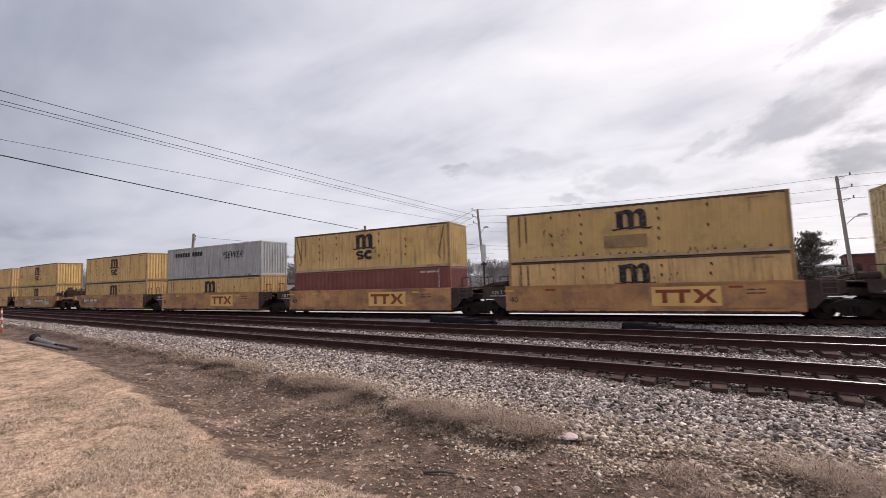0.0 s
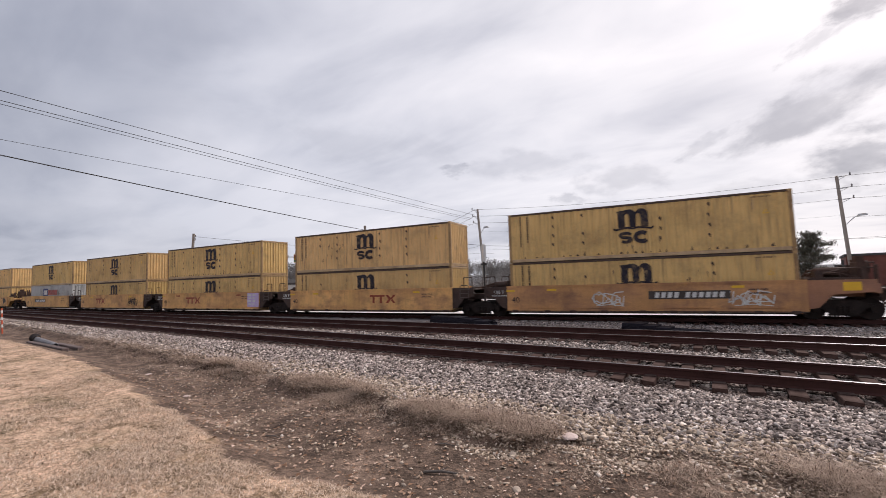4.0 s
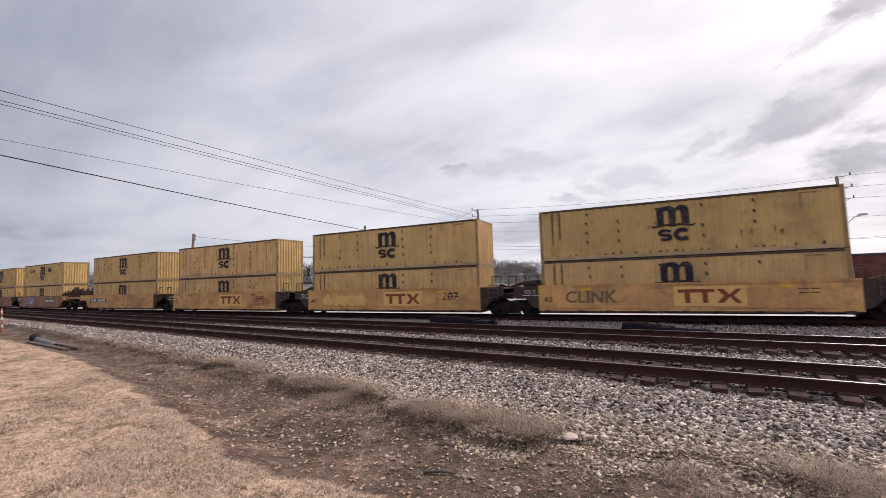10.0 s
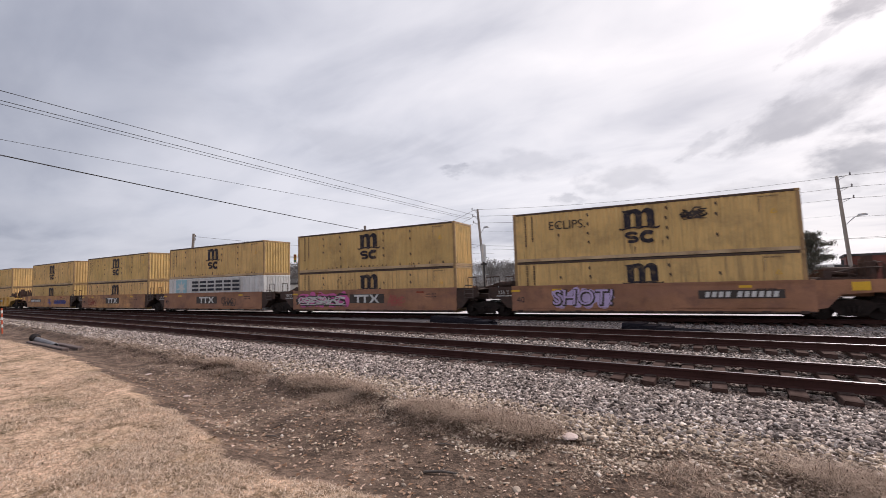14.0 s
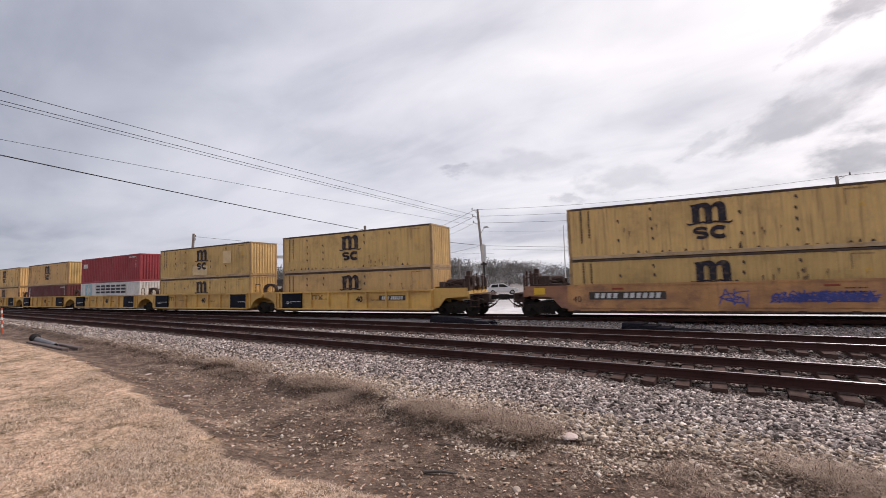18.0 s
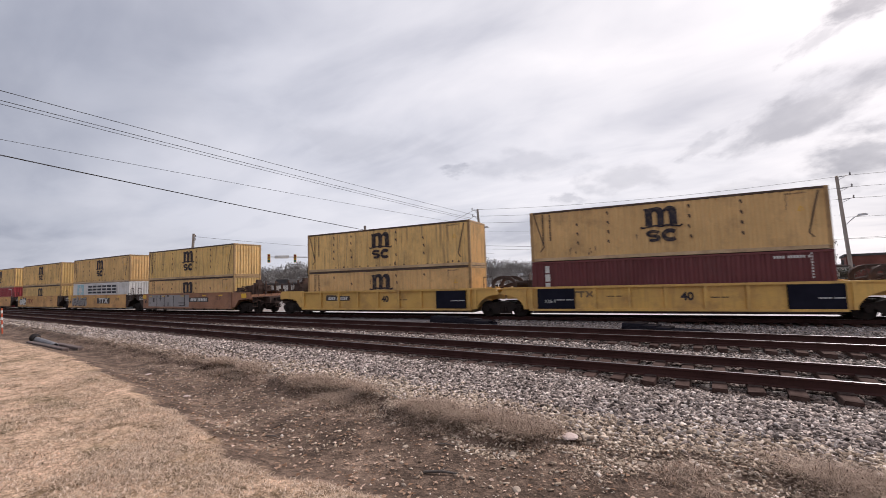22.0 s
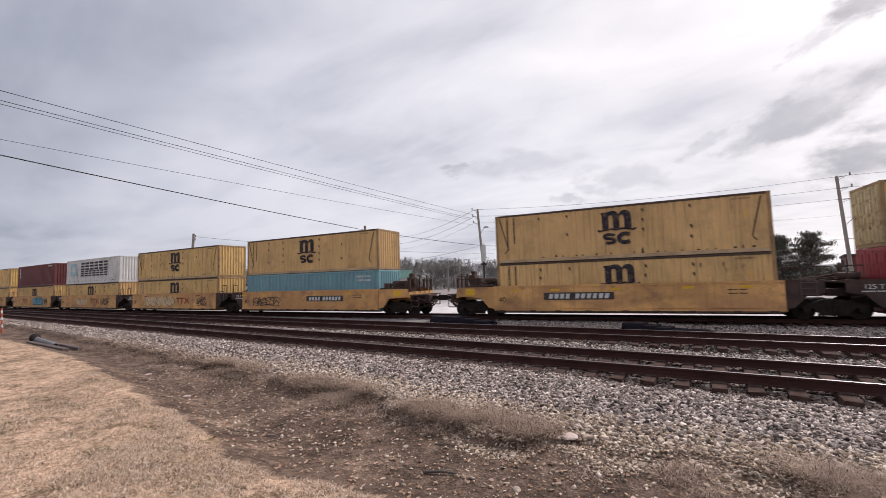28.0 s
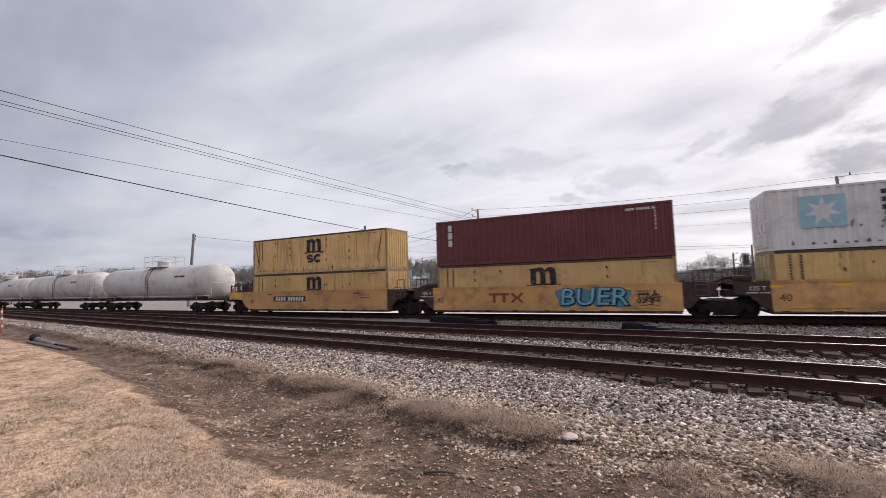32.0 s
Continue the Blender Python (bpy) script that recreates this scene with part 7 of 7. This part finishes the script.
def timber(a, b, w, h, label):
    a, b = Vector(a), Vector(b)
    d = b - a
    z = min(gz(a.x, a.y), gz(b.x, b.y)) - 0.02
    ob = new("timber", mesh_of("timber", bbox(-d.length / 2, d.length / 2, -w / 2, w / 2, 0, h, 0.02), M_TIMBER))
    ob.matrix_world = pose((a.x + b.x) / 2, (a.y + b.y) / 2, z + a.z, 0, 0, math.degrees(math.atan2(d.y, d.x)))
    tagged(ob, label, "timber", "discarded timbers")


timber((-24.1, 5.08, 0), (-19.6, 5.08, 0), 0.2, 0.13, "discarded grey railway timber on dirt")
timber((-22.7, 5.66, 0), (-19.9, 5.60, 0), 0.2, 0.13, "short discarded grey railway timber on dirt")


def ring_shell(bm, rows, n=20):
    """A shell through circles (x, radius), open at the ends."""
    loops = [[bm.verts.new((x, r * math.cos(t), r * math.sin(t))) for t in np.linspace(0, 2 * math.pi, n, endpoint=False)] for x, r in rows]
    for a, b in zip(loops, loops[1:]):
        for i in range(n):
            bm.faces.new((a[i], b[i], b[(i + 1) % n], a[(i + 1) % n]))


def culvert():
    p = thing("culvert_pipe", "grey culvert pipe with a black flared mouth on bare earth", "pipe")
    a, b = Vector((-26.1, 5.70, 0)), Vector((-21.7, 5.33, 0))
    d = b - a
    p.matrix_world = pose(a.x, a.y, gz(-24, 5.5) + 0.10, 0, 0, math.degrees(math.atan2(d.y, d.x)))
    bm = bmesh.new()
    n = 36
    ring_shell(bm, [(0.0, 0.085)] + [(d.length * k / n, 0.105 + (0.012 if k % 2 else 0)) for k in range(n + 1)] + [(d.length, 0.085), (0.0, 0.085)])
    part("pipe", bm, M_PIPE, p, "grey ribbed pipe")
    bm = bmesh.new()
    ring_shell(bm, [(0.55, 0.125), (0.25, 0.135), (0.0, 0.19), (-0.06, 0.20), (-0.06, 0.175), (0.25, 0.12), (0.55, 0.105), (0.55, 0.125)])
    part("flared_mouth", bm, M_STEEL, p, "black flared plastic mouth", pose(0, 0, 0.04))


culvert()


def marker_post():
    p = thing("marker_post", "thin orange and white plastic marker post", "marker post")
    p.matrix_world = pose(-32.9, 5.85, gz(-32.9, 5.85) - 0.02, 2, -5, 0)
    part("stake", bbox(-0.05, 0.05, -0.03, 0.03, 0, 1.4, 0.01), M_ORANGE, p)
    for z in (0.35, 0.75, 1.12):
        part("band", bbox(-0.053, 0.053, -0.034, 0.034, z, z + 0.16, 0.004), M_WINK, p, "white band")


marker_post()


def steel_stack(x0, y0, length, yaw, seed, label, wedge):
    """Dark lengths of rail and plates piled beside the far track."""
    p = thing("rail_stack", label, "steel stack", "steel stacks")
    p.matrix_world = pose(x0, y0, gz(x0, y0) - 0.01, 0, 0, yaw)
    rnd = random.Random(seed)
    for k in range(5):
        bm = bmesh.new()
        a = rnd.uniform(-.1, .1)
        L = length * rnd.uniform(0.75, 1.0)
        y = -0.35 + 0.17 * k
        prism(bm, [(q[0] + y, q[1] + 0.18) for q in RAIL_PROFILE], "x", -length / 2 + a, -length / 2 + a + L)
        part("steel_length", bm, M_NAVY, p)
    for k in range(3):
        z = 0.185 + 0.06 * k
        L = length * (0.55 - 0.15 * k) if wedge else length * (0.9 - 0.2 * k)
        part("plate", bbox(-length / 2, -length / 2 + L, -0.4, 0.35, z, z + 0.055, 0.01), M_NAVY, p)
    for k in range(2):
        bm = bmesh.new()
        tube(bm, (length / 2 - 0.3 + 0.35 * k, -0.45, 0.09), (length / 2 - 0.3 + 0.35 * k, -0.37, 0.09), 0.09, 10)
        part("pin", bm, M_NAVY, p)


M_NAVY = material("blue_black_steel", (0.014, 0.012, 0.020), 0.7, 0, 0.3, 3, 40, 0.15, 0.004, (0.04, 0.026, 0.03), 0.4, spec=0.25)
steel_stack(-11.3, 18.9, 4.2, -8, 1, "dark stack of steel rail lengths beside the far track", False)
steel_stack(-1.9, 18.75, 3.3, -10, 2, "dark wedge-shaped stack of steel beside the far track", True)

# ---------------------------------------------------------------- crushed stone, litter and grass
def island_material(name, stops, rough=0.9, fine=60.0):
    m = bpy.data.materials.new(name)
    m.use_nodes = True
    nt = m.node_tree
    N, L = nt.nodes.new, nt.links.new
    b = nt.nodes["Principled BSDF"]
    b.inputs["Roughness"].default_value = rough
    b.inputs["Specular IOR Level"].default_value = 0.12
    g = N("ShaderNodeNewGeometry")
    r = N("ShaderNodeValToRGB")
    while len(r.color_ramp.elements) < len(stops):
        r.color_ramp.elements.new(0.5)
    for e, (p, c) in zip(r.color_ramp.elements, stops):
        e.position, e.color = p, (*c, 1)
    L(g.outputs["Random Per Island"], r.inputs[0])
    co, n = N("ShaderNodeTexCoord"), N("ShaderNodeTexNoise")
    n.inputs["Scale"].default_value, n.inputs["Detail"].default_value = fine, 4
    L(co.outputs["Object"], n.inputs["Vector"])
    mr = N("ShaderNodeMapRange"); mr.inputs["To Min"].default_value, mr.inputs["To Max"].default_value = 0.65, 1.3
    L(n.outputs["Fac"], mr.inputs["Value"])
    s = N("ShaderNodeVectorMath"); s.operation = "SCALE"
    L(r.outputs[0], s.inputs[0]); L(mr.outputs[0], s.inputs["Scale"])
    L(s.outputs[0], b.inputs["Base Color"])
    return m


M_STONE = island_material("crushed_granite", [(0.0, (0.050, 0.038, 0.033)), (0.3, (0.172, 0.137, 0.121)), (0.62, (0.385, 0.31, 0.272)), (0.88, (0.59, 0.488, 0.435)), (1.0, (0.84, 0.74, 0.68))])
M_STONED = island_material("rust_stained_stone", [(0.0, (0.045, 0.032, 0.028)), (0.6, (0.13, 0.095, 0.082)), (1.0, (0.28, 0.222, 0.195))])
M_STONET = island_material("earthy_stone", [(0.0, (0.19, 0.135, 0.10)), (0.5, (0.42, 0.322, 0.24)), (0.9, (0.64, 0.515, 0.41)), (1.0, (0.80, 0.70, 0.62))])
M_BLADE = island_material("dry_grass_blade", [(0.0, (0.20, 0.14, 0.09)), (0.3, (0.52, 0.38, 0.275)), (0.8, (0.70, 0.53, 0.40)), (1.0, (0.80, 0.64, 0.52))], 0.8)
M_WEED = island_material("dead_weed_blade", [(0.0, (0.14, 0.092, 0.069)), (0.5, (0.37, 0.262, 0.198)), (1.0, (0.66, 0.51, 0.40))], 0.8)
M_LEAFL = island_material("dead_leaf", [(0.0, (0.16, 0.085, 0.05)), (0.4, (0.33, 0.20, 0.13)), (0.8, (0.50, 0.34, 0.25)), (1.0, (0.62, 0.46, 0.38))], 0.8)

CUBE = np.array([(x, y, z) for x in (-1, 1) for y in (-1, 1) for z in (-1, 1)], float)
CUBE_F = np.array([(0, 1, 3, 2), (4, 6, 7, 5), (0, 4, 5, 1), (2, 3, 7, 6), (0, 2, 6, 4), (1, 5, 7, 3)])


def rubble(name, x, y, size, mat, seed, label, sink=0.25, flat_=0.46):
    """Angular stones at the given places, one mass."""
    rnd = np.random.RandomState(seed)
    n = len(x)
    c = CUBE[None] * (0.58 + rnd.uniform(-.34, .34, (n, 8, 3)))
    c[:, :, 2] *= flat_
    c[:, :, 0] *= rnd.uniform(0.85, 1.6, (n, 1))
    # tumble
    q = rnd.normal(0, 1, (n, 4)); q[:, 1:3] *= 0.55; q[:, 0] += 2.2; q[:, 3] *= 2.5
    q /= np.linalg.norm(q, axis=1)[:, None]
    w, i, j, k = q.T
    R = np.stack([1 - 2 * (j * j + k * k), 2 * (i * j - k * w), 2 * (i * k + j * w), 2 * (i * j + k * w), 1 - 2 * (i * i + k * k), 2 * (j * k - i * w),
                  2 * (i * k - j * w), 2 * (j * k + i * w), 1 - 2 * (i * i + j * j)], 1).reshape(n, 3, 3)
    c = np.einsum("nij,nvj->nvi", R, c) * size[:, None, None]
    z = ground_z(x, y) + size * (0.45 - sink)
    c += np.stack([x, y, z], 1)[:, None, :]
    f = (CUBE_F[None] + 8 * np.arange(n)[:, None, None]).reshape(-1, 4)
    ob = new(name, raw_mesh(name, c.reshape(-1, 3), f, mat))
    tagged(ob, label, "gravel", kind="stuff")


def ballast():
    rnd = np.random.RandomState(4)
    xs, ys, ss = [], [], []
    # shoulder on the camera's side, thick near the camera
    for x0, x1, n, s in ((-5, 3.2, 30000, 0.037), (-12, -5, 20000, 0.041), (-24, -12, 21000, 0.042), (-48, -24, 12000, 0.046)):
        x = rnd.uniform(x0, x1, n)
        t = toe(x)
        y = t - 0.35 + (8.36 - t + 0.35) * rnd.uniform(0, 1, n) ** 0.85
        keep = rnd.uniform(0, 1, n) < smooth(-0.5, 0.45, y - t + 0.35 * wob(x, y, 1.9, 1))
        xs.append(x[keep]); ys.append(y[keep]); ss.append(s * rnd.uniform(0.55, 1.35, n)[keep])
    # between and beside the ties
    for x0, x1, n, s in ((-9, 5, 18000, 0.036), (-24, -9, 13000, 0.037)):
        x = rnd.uniform(x0, x1, n)
        y = rnd.uniform(8.3, 13.4, n)
        gap = np.abs(((x + 60.0) / 0.534 + 0.5) % 1 - 0.5) > 0.23
        keep = gap | (y > 10.95)
        keep &= ~((np.abs(y - NEAR_Y - 0.7525) < 0.11) | (np.abs(y - NEAR_Y + 0.7525) < 0.11))
        xs.append(x[keep]); ys.append(y[keep]); ss.append(s * rnd.uniform(0.55, 1.25, n)[keep])
    for x0, x1, n, mid in ((-12, 6, 15000, NEAR_Y), (-14, 8, 9000, None)):
        x = rnd.uniform(x0, x1, n)
        c = NEAR_Y if mid else MID_Y(x)
        y = c + rnd.uniform(-1.3, 1.3, n)
        keep = (np.abs(((x + 60.0) / 0.534 + 0.5) % 1 - 0.5) > 0.24) & (np.abs(np.abs(y - c) - 0.7525) > 0.10)
        xs.append(x[keep]); ys.append(y[keep]); ss.append(0.042 * rnd.uniform(0.6, 1.25, n)[keep])
    for x0, x1, n in ((-14, 8, 24000),):
        x = rnd.uniform(x0, x1, n); y = rnd.uniform(13.4, 23.5, n)
        keep = (y < track_y(x) - 1.35) & (np.abs(y - MID_Y(x) - 0.7525) > 0.14) & (np.abs(y - MID_Y(x) + 0.7525) > 0.14) & ((np.abs(y - MID_Y(x)) > 1.3) | (np.abs(((x + 60.0) / 0.534 + 0.5) % 1 - 0.5) > 0.25))
        xs.append(x[keep]); ys.append(y[keep]); ss.append(0.04 * rnd.uniform(0.55, 1.2, n)[keep])
    x, y, s = np.concatenate(xs), np.concatenate(ys), np.concatenate(ss)
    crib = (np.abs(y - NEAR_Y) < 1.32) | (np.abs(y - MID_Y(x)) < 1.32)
    tan = ~crib & (rnd.uniform(0, 1, len(x)) < (0.2 + 0.6 * smooth(-14, -6, x)) * (1 - smooth(0.25, 0.95, y - toe(x) - 0.3 * wob(x, y, 1.5, 2))))
    rubble("toe_stones", x[tan], y[tan], s[tan], M_STONET, 7, "earth-stained tan stones at the foot of the ballast")
    crib_ = crib | tan
    rubble("ballast", x[~crib_], y[~crib_], s[~crib_], M_STONE, 1, "loose grey crushed-stone ballast beside the tracks")
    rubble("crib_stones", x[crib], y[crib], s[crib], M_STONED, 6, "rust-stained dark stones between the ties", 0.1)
    # flat tan stones washed out below the weeds
    n = 12000
    x = rnd.uniform(-5.5, 2.4, n)
    y = toe(x) - 1.15 + 1.25 * rnd.uniform(0, 1, n)
    keep = wob(x, y, 1.6, 6) < 0.05 + 0.4 * (y - toe(x) + 0.35) + 0.35 * smooth(-3.2, -1.6, x)
    rubble("washed_stones", x[keep], y[keep], 0.026 * rnd.uniform(0.4, 1.3, n)[keep], M_STONET, 17, "flat tan stones washed out among dead weeds", 0.42, 0.26)
    n = 5200
    x = rnd.uniform(-14, 2.5, n)
    le, to = lawn_edge(x), toe(x)
    y = le + 0.25 + (to + 0.5 - le) * rnd.beta(1.6, 1.3, n)
    rubble("loose_stones", x, y, 0.010 * rnd.uniform(0.4, 1.6, n) * (1 + 1.6 * (rnd.uniform(0, 1, n) > 0.92)), M_STONET, 2, "small tan and brown stones on bare earth", 0.3)
    m = 42
    cx, cy, k = rnd.uniform(-9, 1.5, m), rnd.uniform(0.15, 0.75, m), 9
    x = (cx[:, None] + rnd.normal(0, 0.22, (m, k))).ravel()
    y = lawn_edge(x) + np.clip(np.repeat(cy, k) + rnd.normal(0, 0.06, m * k), 0.08, 0.8) * (toe(x) - lawn_edge(x))
    rubble("flat_stones", x, y, 0.032 * rnd.uniform(0.35, 1.25, m * k), M_STONET, 11, "flat pale stones lying in clusters on bare earth", 0.25, 0.3)


ballast()


def blades(name, x, y, h, lean, width, mat, seed, label, category="grass", droop=False):
    """Bent grass blades, three vertices to a half, one mass."""
    rnd = np.random.RandomState(seed)
    n = len(x)
    a = rnd.uniform(0, 2 * math.pi, n) if not droop else np.where(rnd.uniform(0, 1, n) < 0.45, rnd.normal(-math.pi / 2, 0.9, n), rnd.uniform(0, 2 * math.pi, n))
    d = np.stack([np.cos(a), np.sin(a)], 1)
    s = np.stack([-d[:, 1], d[:, 0]], 1)
    z = ground_z(x, y) - 0.005
    ln = lean * rnd.uniform(0.3, 1.4, n)
    w = width * rnd.uniform(0.6, 1.3, n)
    v = np.zeros((n, 5, 3))
    for i, (k, q) in enumerate(((0, -1), (0, 1), (0.55, -0.8), (0.55, 0.8), (1.0, 0.0))):
        off = d * (ln * h * k ** 1.7)[:, None] + s * (w * q)[:, None]
        v[:, i, 0], v[:, i, 1] = x + off[:, 0], y + off[:, 1]
        v[:, i, 2] = z + h * k * (1 - 0.45 * np.minimum(ln, 1.2) * k)
    base = 5 * np.arange(n)[:, None]
    f = np.concatenate([base + np.array([[0, 1, 3]]), base + np.array([[0, 3, 2]]), base + np.array([[2, 3, 4]])])
    ob = new(name, raw_mesh(name, v.reshape(-1, 3), f, mat))
    tagged(ob, label, category, kind="stuff")


def grasses():
    rnd = np.random.RandomState(8)
    xs, ys, hs = [], [], []
    for x0, x1, y0, n, h in ((-7.5, -1.2, 0.9, 75000, 0.042), (-13, -7.5, 1.0, 30000, 0.05), (-27, -13, 0.0, 22000, 0.06)):
        x = rnd.uniform(x0, x1, n)
        y = y0 + (lawn_edge(x) + 0.10 - y0) * rnd.uniform(0, 1, n) ** 0.8
        keep = rnd.uniform(0, 1, n) < 0.45 + 0.6 * wob(x, y, 1.7, 4)
        keep &= (y - lawn_edge(x) + 0.16 * wob(x, y, 2.1, 1)) < 0.05
        xs.append(x[keep]); ys.append(y[keep]); hs.append(h * rnd.uniform(0.5, 1.4, n)[keep])
    blades("lawn_grass", np.concatenate(xs), np.concatenate(ys), np.concatenate(hs), 1.5, 0.0036, M_BLADE, 3, "short dry tan winter lawn grass")
    # dead weeds in tufts along the foot of the stone
    xs, ys, hs = [], [], []
    for k in range(1900):
        x = rnd.uniform(-13, 2.2) if k % 3 else rnd.uniform(-6, 1.5)
        y = toe(x) - 0.35 + rnd.normal(0, 0.32 if x > -3 else 0.26) - (0.15 if x > -1.5 else 0)
        if wob(np.array(x), np.array(y), 1.6, 6) < -0.05 + 0.3 * abs(y - toe(x) + 0.4) + 0.35 * float(smooth(-3.2, -1.6, x)):
            continue
        if abs(x + 1.82) < 0.32 and -0.75 < y - 5.5 < 0.2:
            continue
        n = rnd.randint(40, 130)
        r = rnd.uniform(0.08, 0.22)
        xs.append(x + rnd.normal(0, r, n)); ys.append(y + rnd.normal(0, r * 0.7, n)); hs.append(rnd.uniform(0.06, 0.20) * rnd.uniform(0.5, 1.3, n))
    for k in range(420):
        x = rnd.uniform(-24, -11)
        y = toe(x) - 0.3 + rnd.normal(0, 0.4)
        n = rnd.randint(25, 60)
        xs.append(x + rnd.normal(0, 0.3, n)); ys.append(y + rnd.normal(0, 0.16, n)); hs.append(rnd.uniform(0.06, 0.16) * rnd.uniform(0.5, 1.3, n))
    blades("dead_weeds", np.concatenate(xs), np.concatenate(ys), np.concatenate(hs), 1.8, 0.0022, M_WEED, 5, "tangled dead brown weeds along the stone edge", "weeds", True)
    # fallen leaves
    n = 3200
    x = rnd.uniform(-12, 2, n)
    y = lawn_edge(x) + 0.1 + (toe(x) - lawn_edge(x)) * rnd.uniform(0, 1, n)
    a = rnd.uniform(0, 6.28, n)
    L = rnd.uniform(0.008, 0.040, n)
    z = ground_z(x, y) + 0.012
    ca, sa = np.cos(a), np.sin(a)
    v = np.zeros((n, 4, 3))
    for i, (p, q, r) in enumerate(((-1, 0, 0.0), (0, 0.55, 0.5), (1, 0, 0.1), (0, -0.55, 0.35))):
        v[:, i, 0], v[:, i, 1] = x + L * (p * ca - q * sa), y + L * (p * sa + q * ca)
        v[:, i, 2] = z + L * r * rnd.uniform(0, 1.2, n)
    ob = new("fallen_leaves", raw_mesh("fallen_leaves", v.reshape(-1, 3), np.arange(4 * n).reshape(n, 4), M_LEAFL))
    tagged(ob, "curled tan fallen leaves scattered on bare earth", "leaves", kind="stuff")


grasses()


def single_stone(x, y, w, h, seed, label, tint):
    bm = bmesh.new()
    bmesh.ops.create_icosphere(bm, subdivisions=2, radius=1.0)
    rnd = random.Random(seed)
    for v in bm.verts:
        k = 1 + 0.22 * noise.noise(v.co * 1.7 + Vector((seed, 0, 0)))
        v.co = Vector((v.co.x * w * k, v.co.y * w * 0.6 * k, max(v.co.z, -0.4) * h * k))
    ob = new("stone", mesh_of("stone", bm, material("stone_" + tint, {"pale": (0.64, 0.50, 0.45), "tan": (0.42, 0.33, 0.26)}[tint], 0.9, 0, 0.2, 6, 40, 0.3, 0.006)))
    ob.matrix_world = pose(x, y, gz(x, y) + h * 0.25, rnd.uniform(-8, 8), rnd.uniform(-8, 8), rnd.uniform(0, 180))
    tagged(ob, label, "stone", "larger stones")


single_stone(-12.14, 4.76, 0.10, 0.03, 31, "pale scrap of stone on bare earth", "pale")
single_stone(-8.85, 4.14, 0.07, 0.03, 32, "pale stone on bare earth", "pale")
single_stone(-1.82, 5.62, 0.17, 0.03, 1, "flat pale pinkish stone lying in dead weeds", "pale")
for _i, (_x, _y) in enumerate(((-4.6, 3.9), (-3.6, 4.4), (-2.3, 4.9), (-1.4, 4.6), (-5.8, 4.6), (-0.9, 5.3), (-2.9, 3.5), (-7.2, 5.1), (-1.9, 4.1), (-3.2, 5.0), (-0.4, 5.9))):
    single_stone(_x, _y, 0.035 + 0.02 * (_i % 3), 0.022, _i + 5, "small tan stone on bare brown earth", "tan")


def stick(a, b, r, label):
    a, b = Vector((*a, gz(*a) + r)), Vector((*b, gz(*b) + r))
    bm = bmesh.new()
    m = a.lerp(b, 0.45) + Vector((0.01, 0.02, 0.012))
    tube(bm, a, m, r, 8, r * 1.1)
    tube(bm, m, b, r * 1.1, 8, r * 0.7)
    tube(bm, m, m + Vector((0.05, 0.07, 0.03)), r * 0.5, 6, r * 0.2)
    tagged(new("fallen_stick", mesh_of("fallen_stick", bm, M_BARK)), label, "stick", "fallen sticks")


stick((-2.95, 3.92), (-2.58, 4.05), 0.016, "short dark broken stick on bare earth")
stick((-3.3, 4.65), (-3.05, 4.72), 0.008, "thin dry twig on bare earth")
stick((-5.6, 3.7), (-5.3, 3.75), 0.008, "thin dry twig on bare earth")


# ---------------------------------------------------------------- what moves
def motions():
    times = [float(t) for t in range(33)]
    for ob, u, z in MOVERS:
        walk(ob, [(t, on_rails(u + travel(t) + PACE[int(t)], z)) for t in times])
    # wheels roll; those at one place on their truck share their keys
    shared = {}
    for w in WHEELS:
        k = round(w.location.x, 2)
        if k not in shared:
            step = 0.06666667
            rows, t = [], 0.0
            for i in range(481):
                t = i * 2 / 30
                rows.append((t, pose(k, 0, 0.42, 0, math.degrees(travel(t) / 0.42) % 360.0, 0)))
            walk(w, rows)
            shared[k] = w.animation_data
        else:
            w.rotation_mode = "QUATERNION"
            a = w.animation_data_create()
            a.action = shared[k].action
            a.action_slot = shared[k].action_slot


motions()
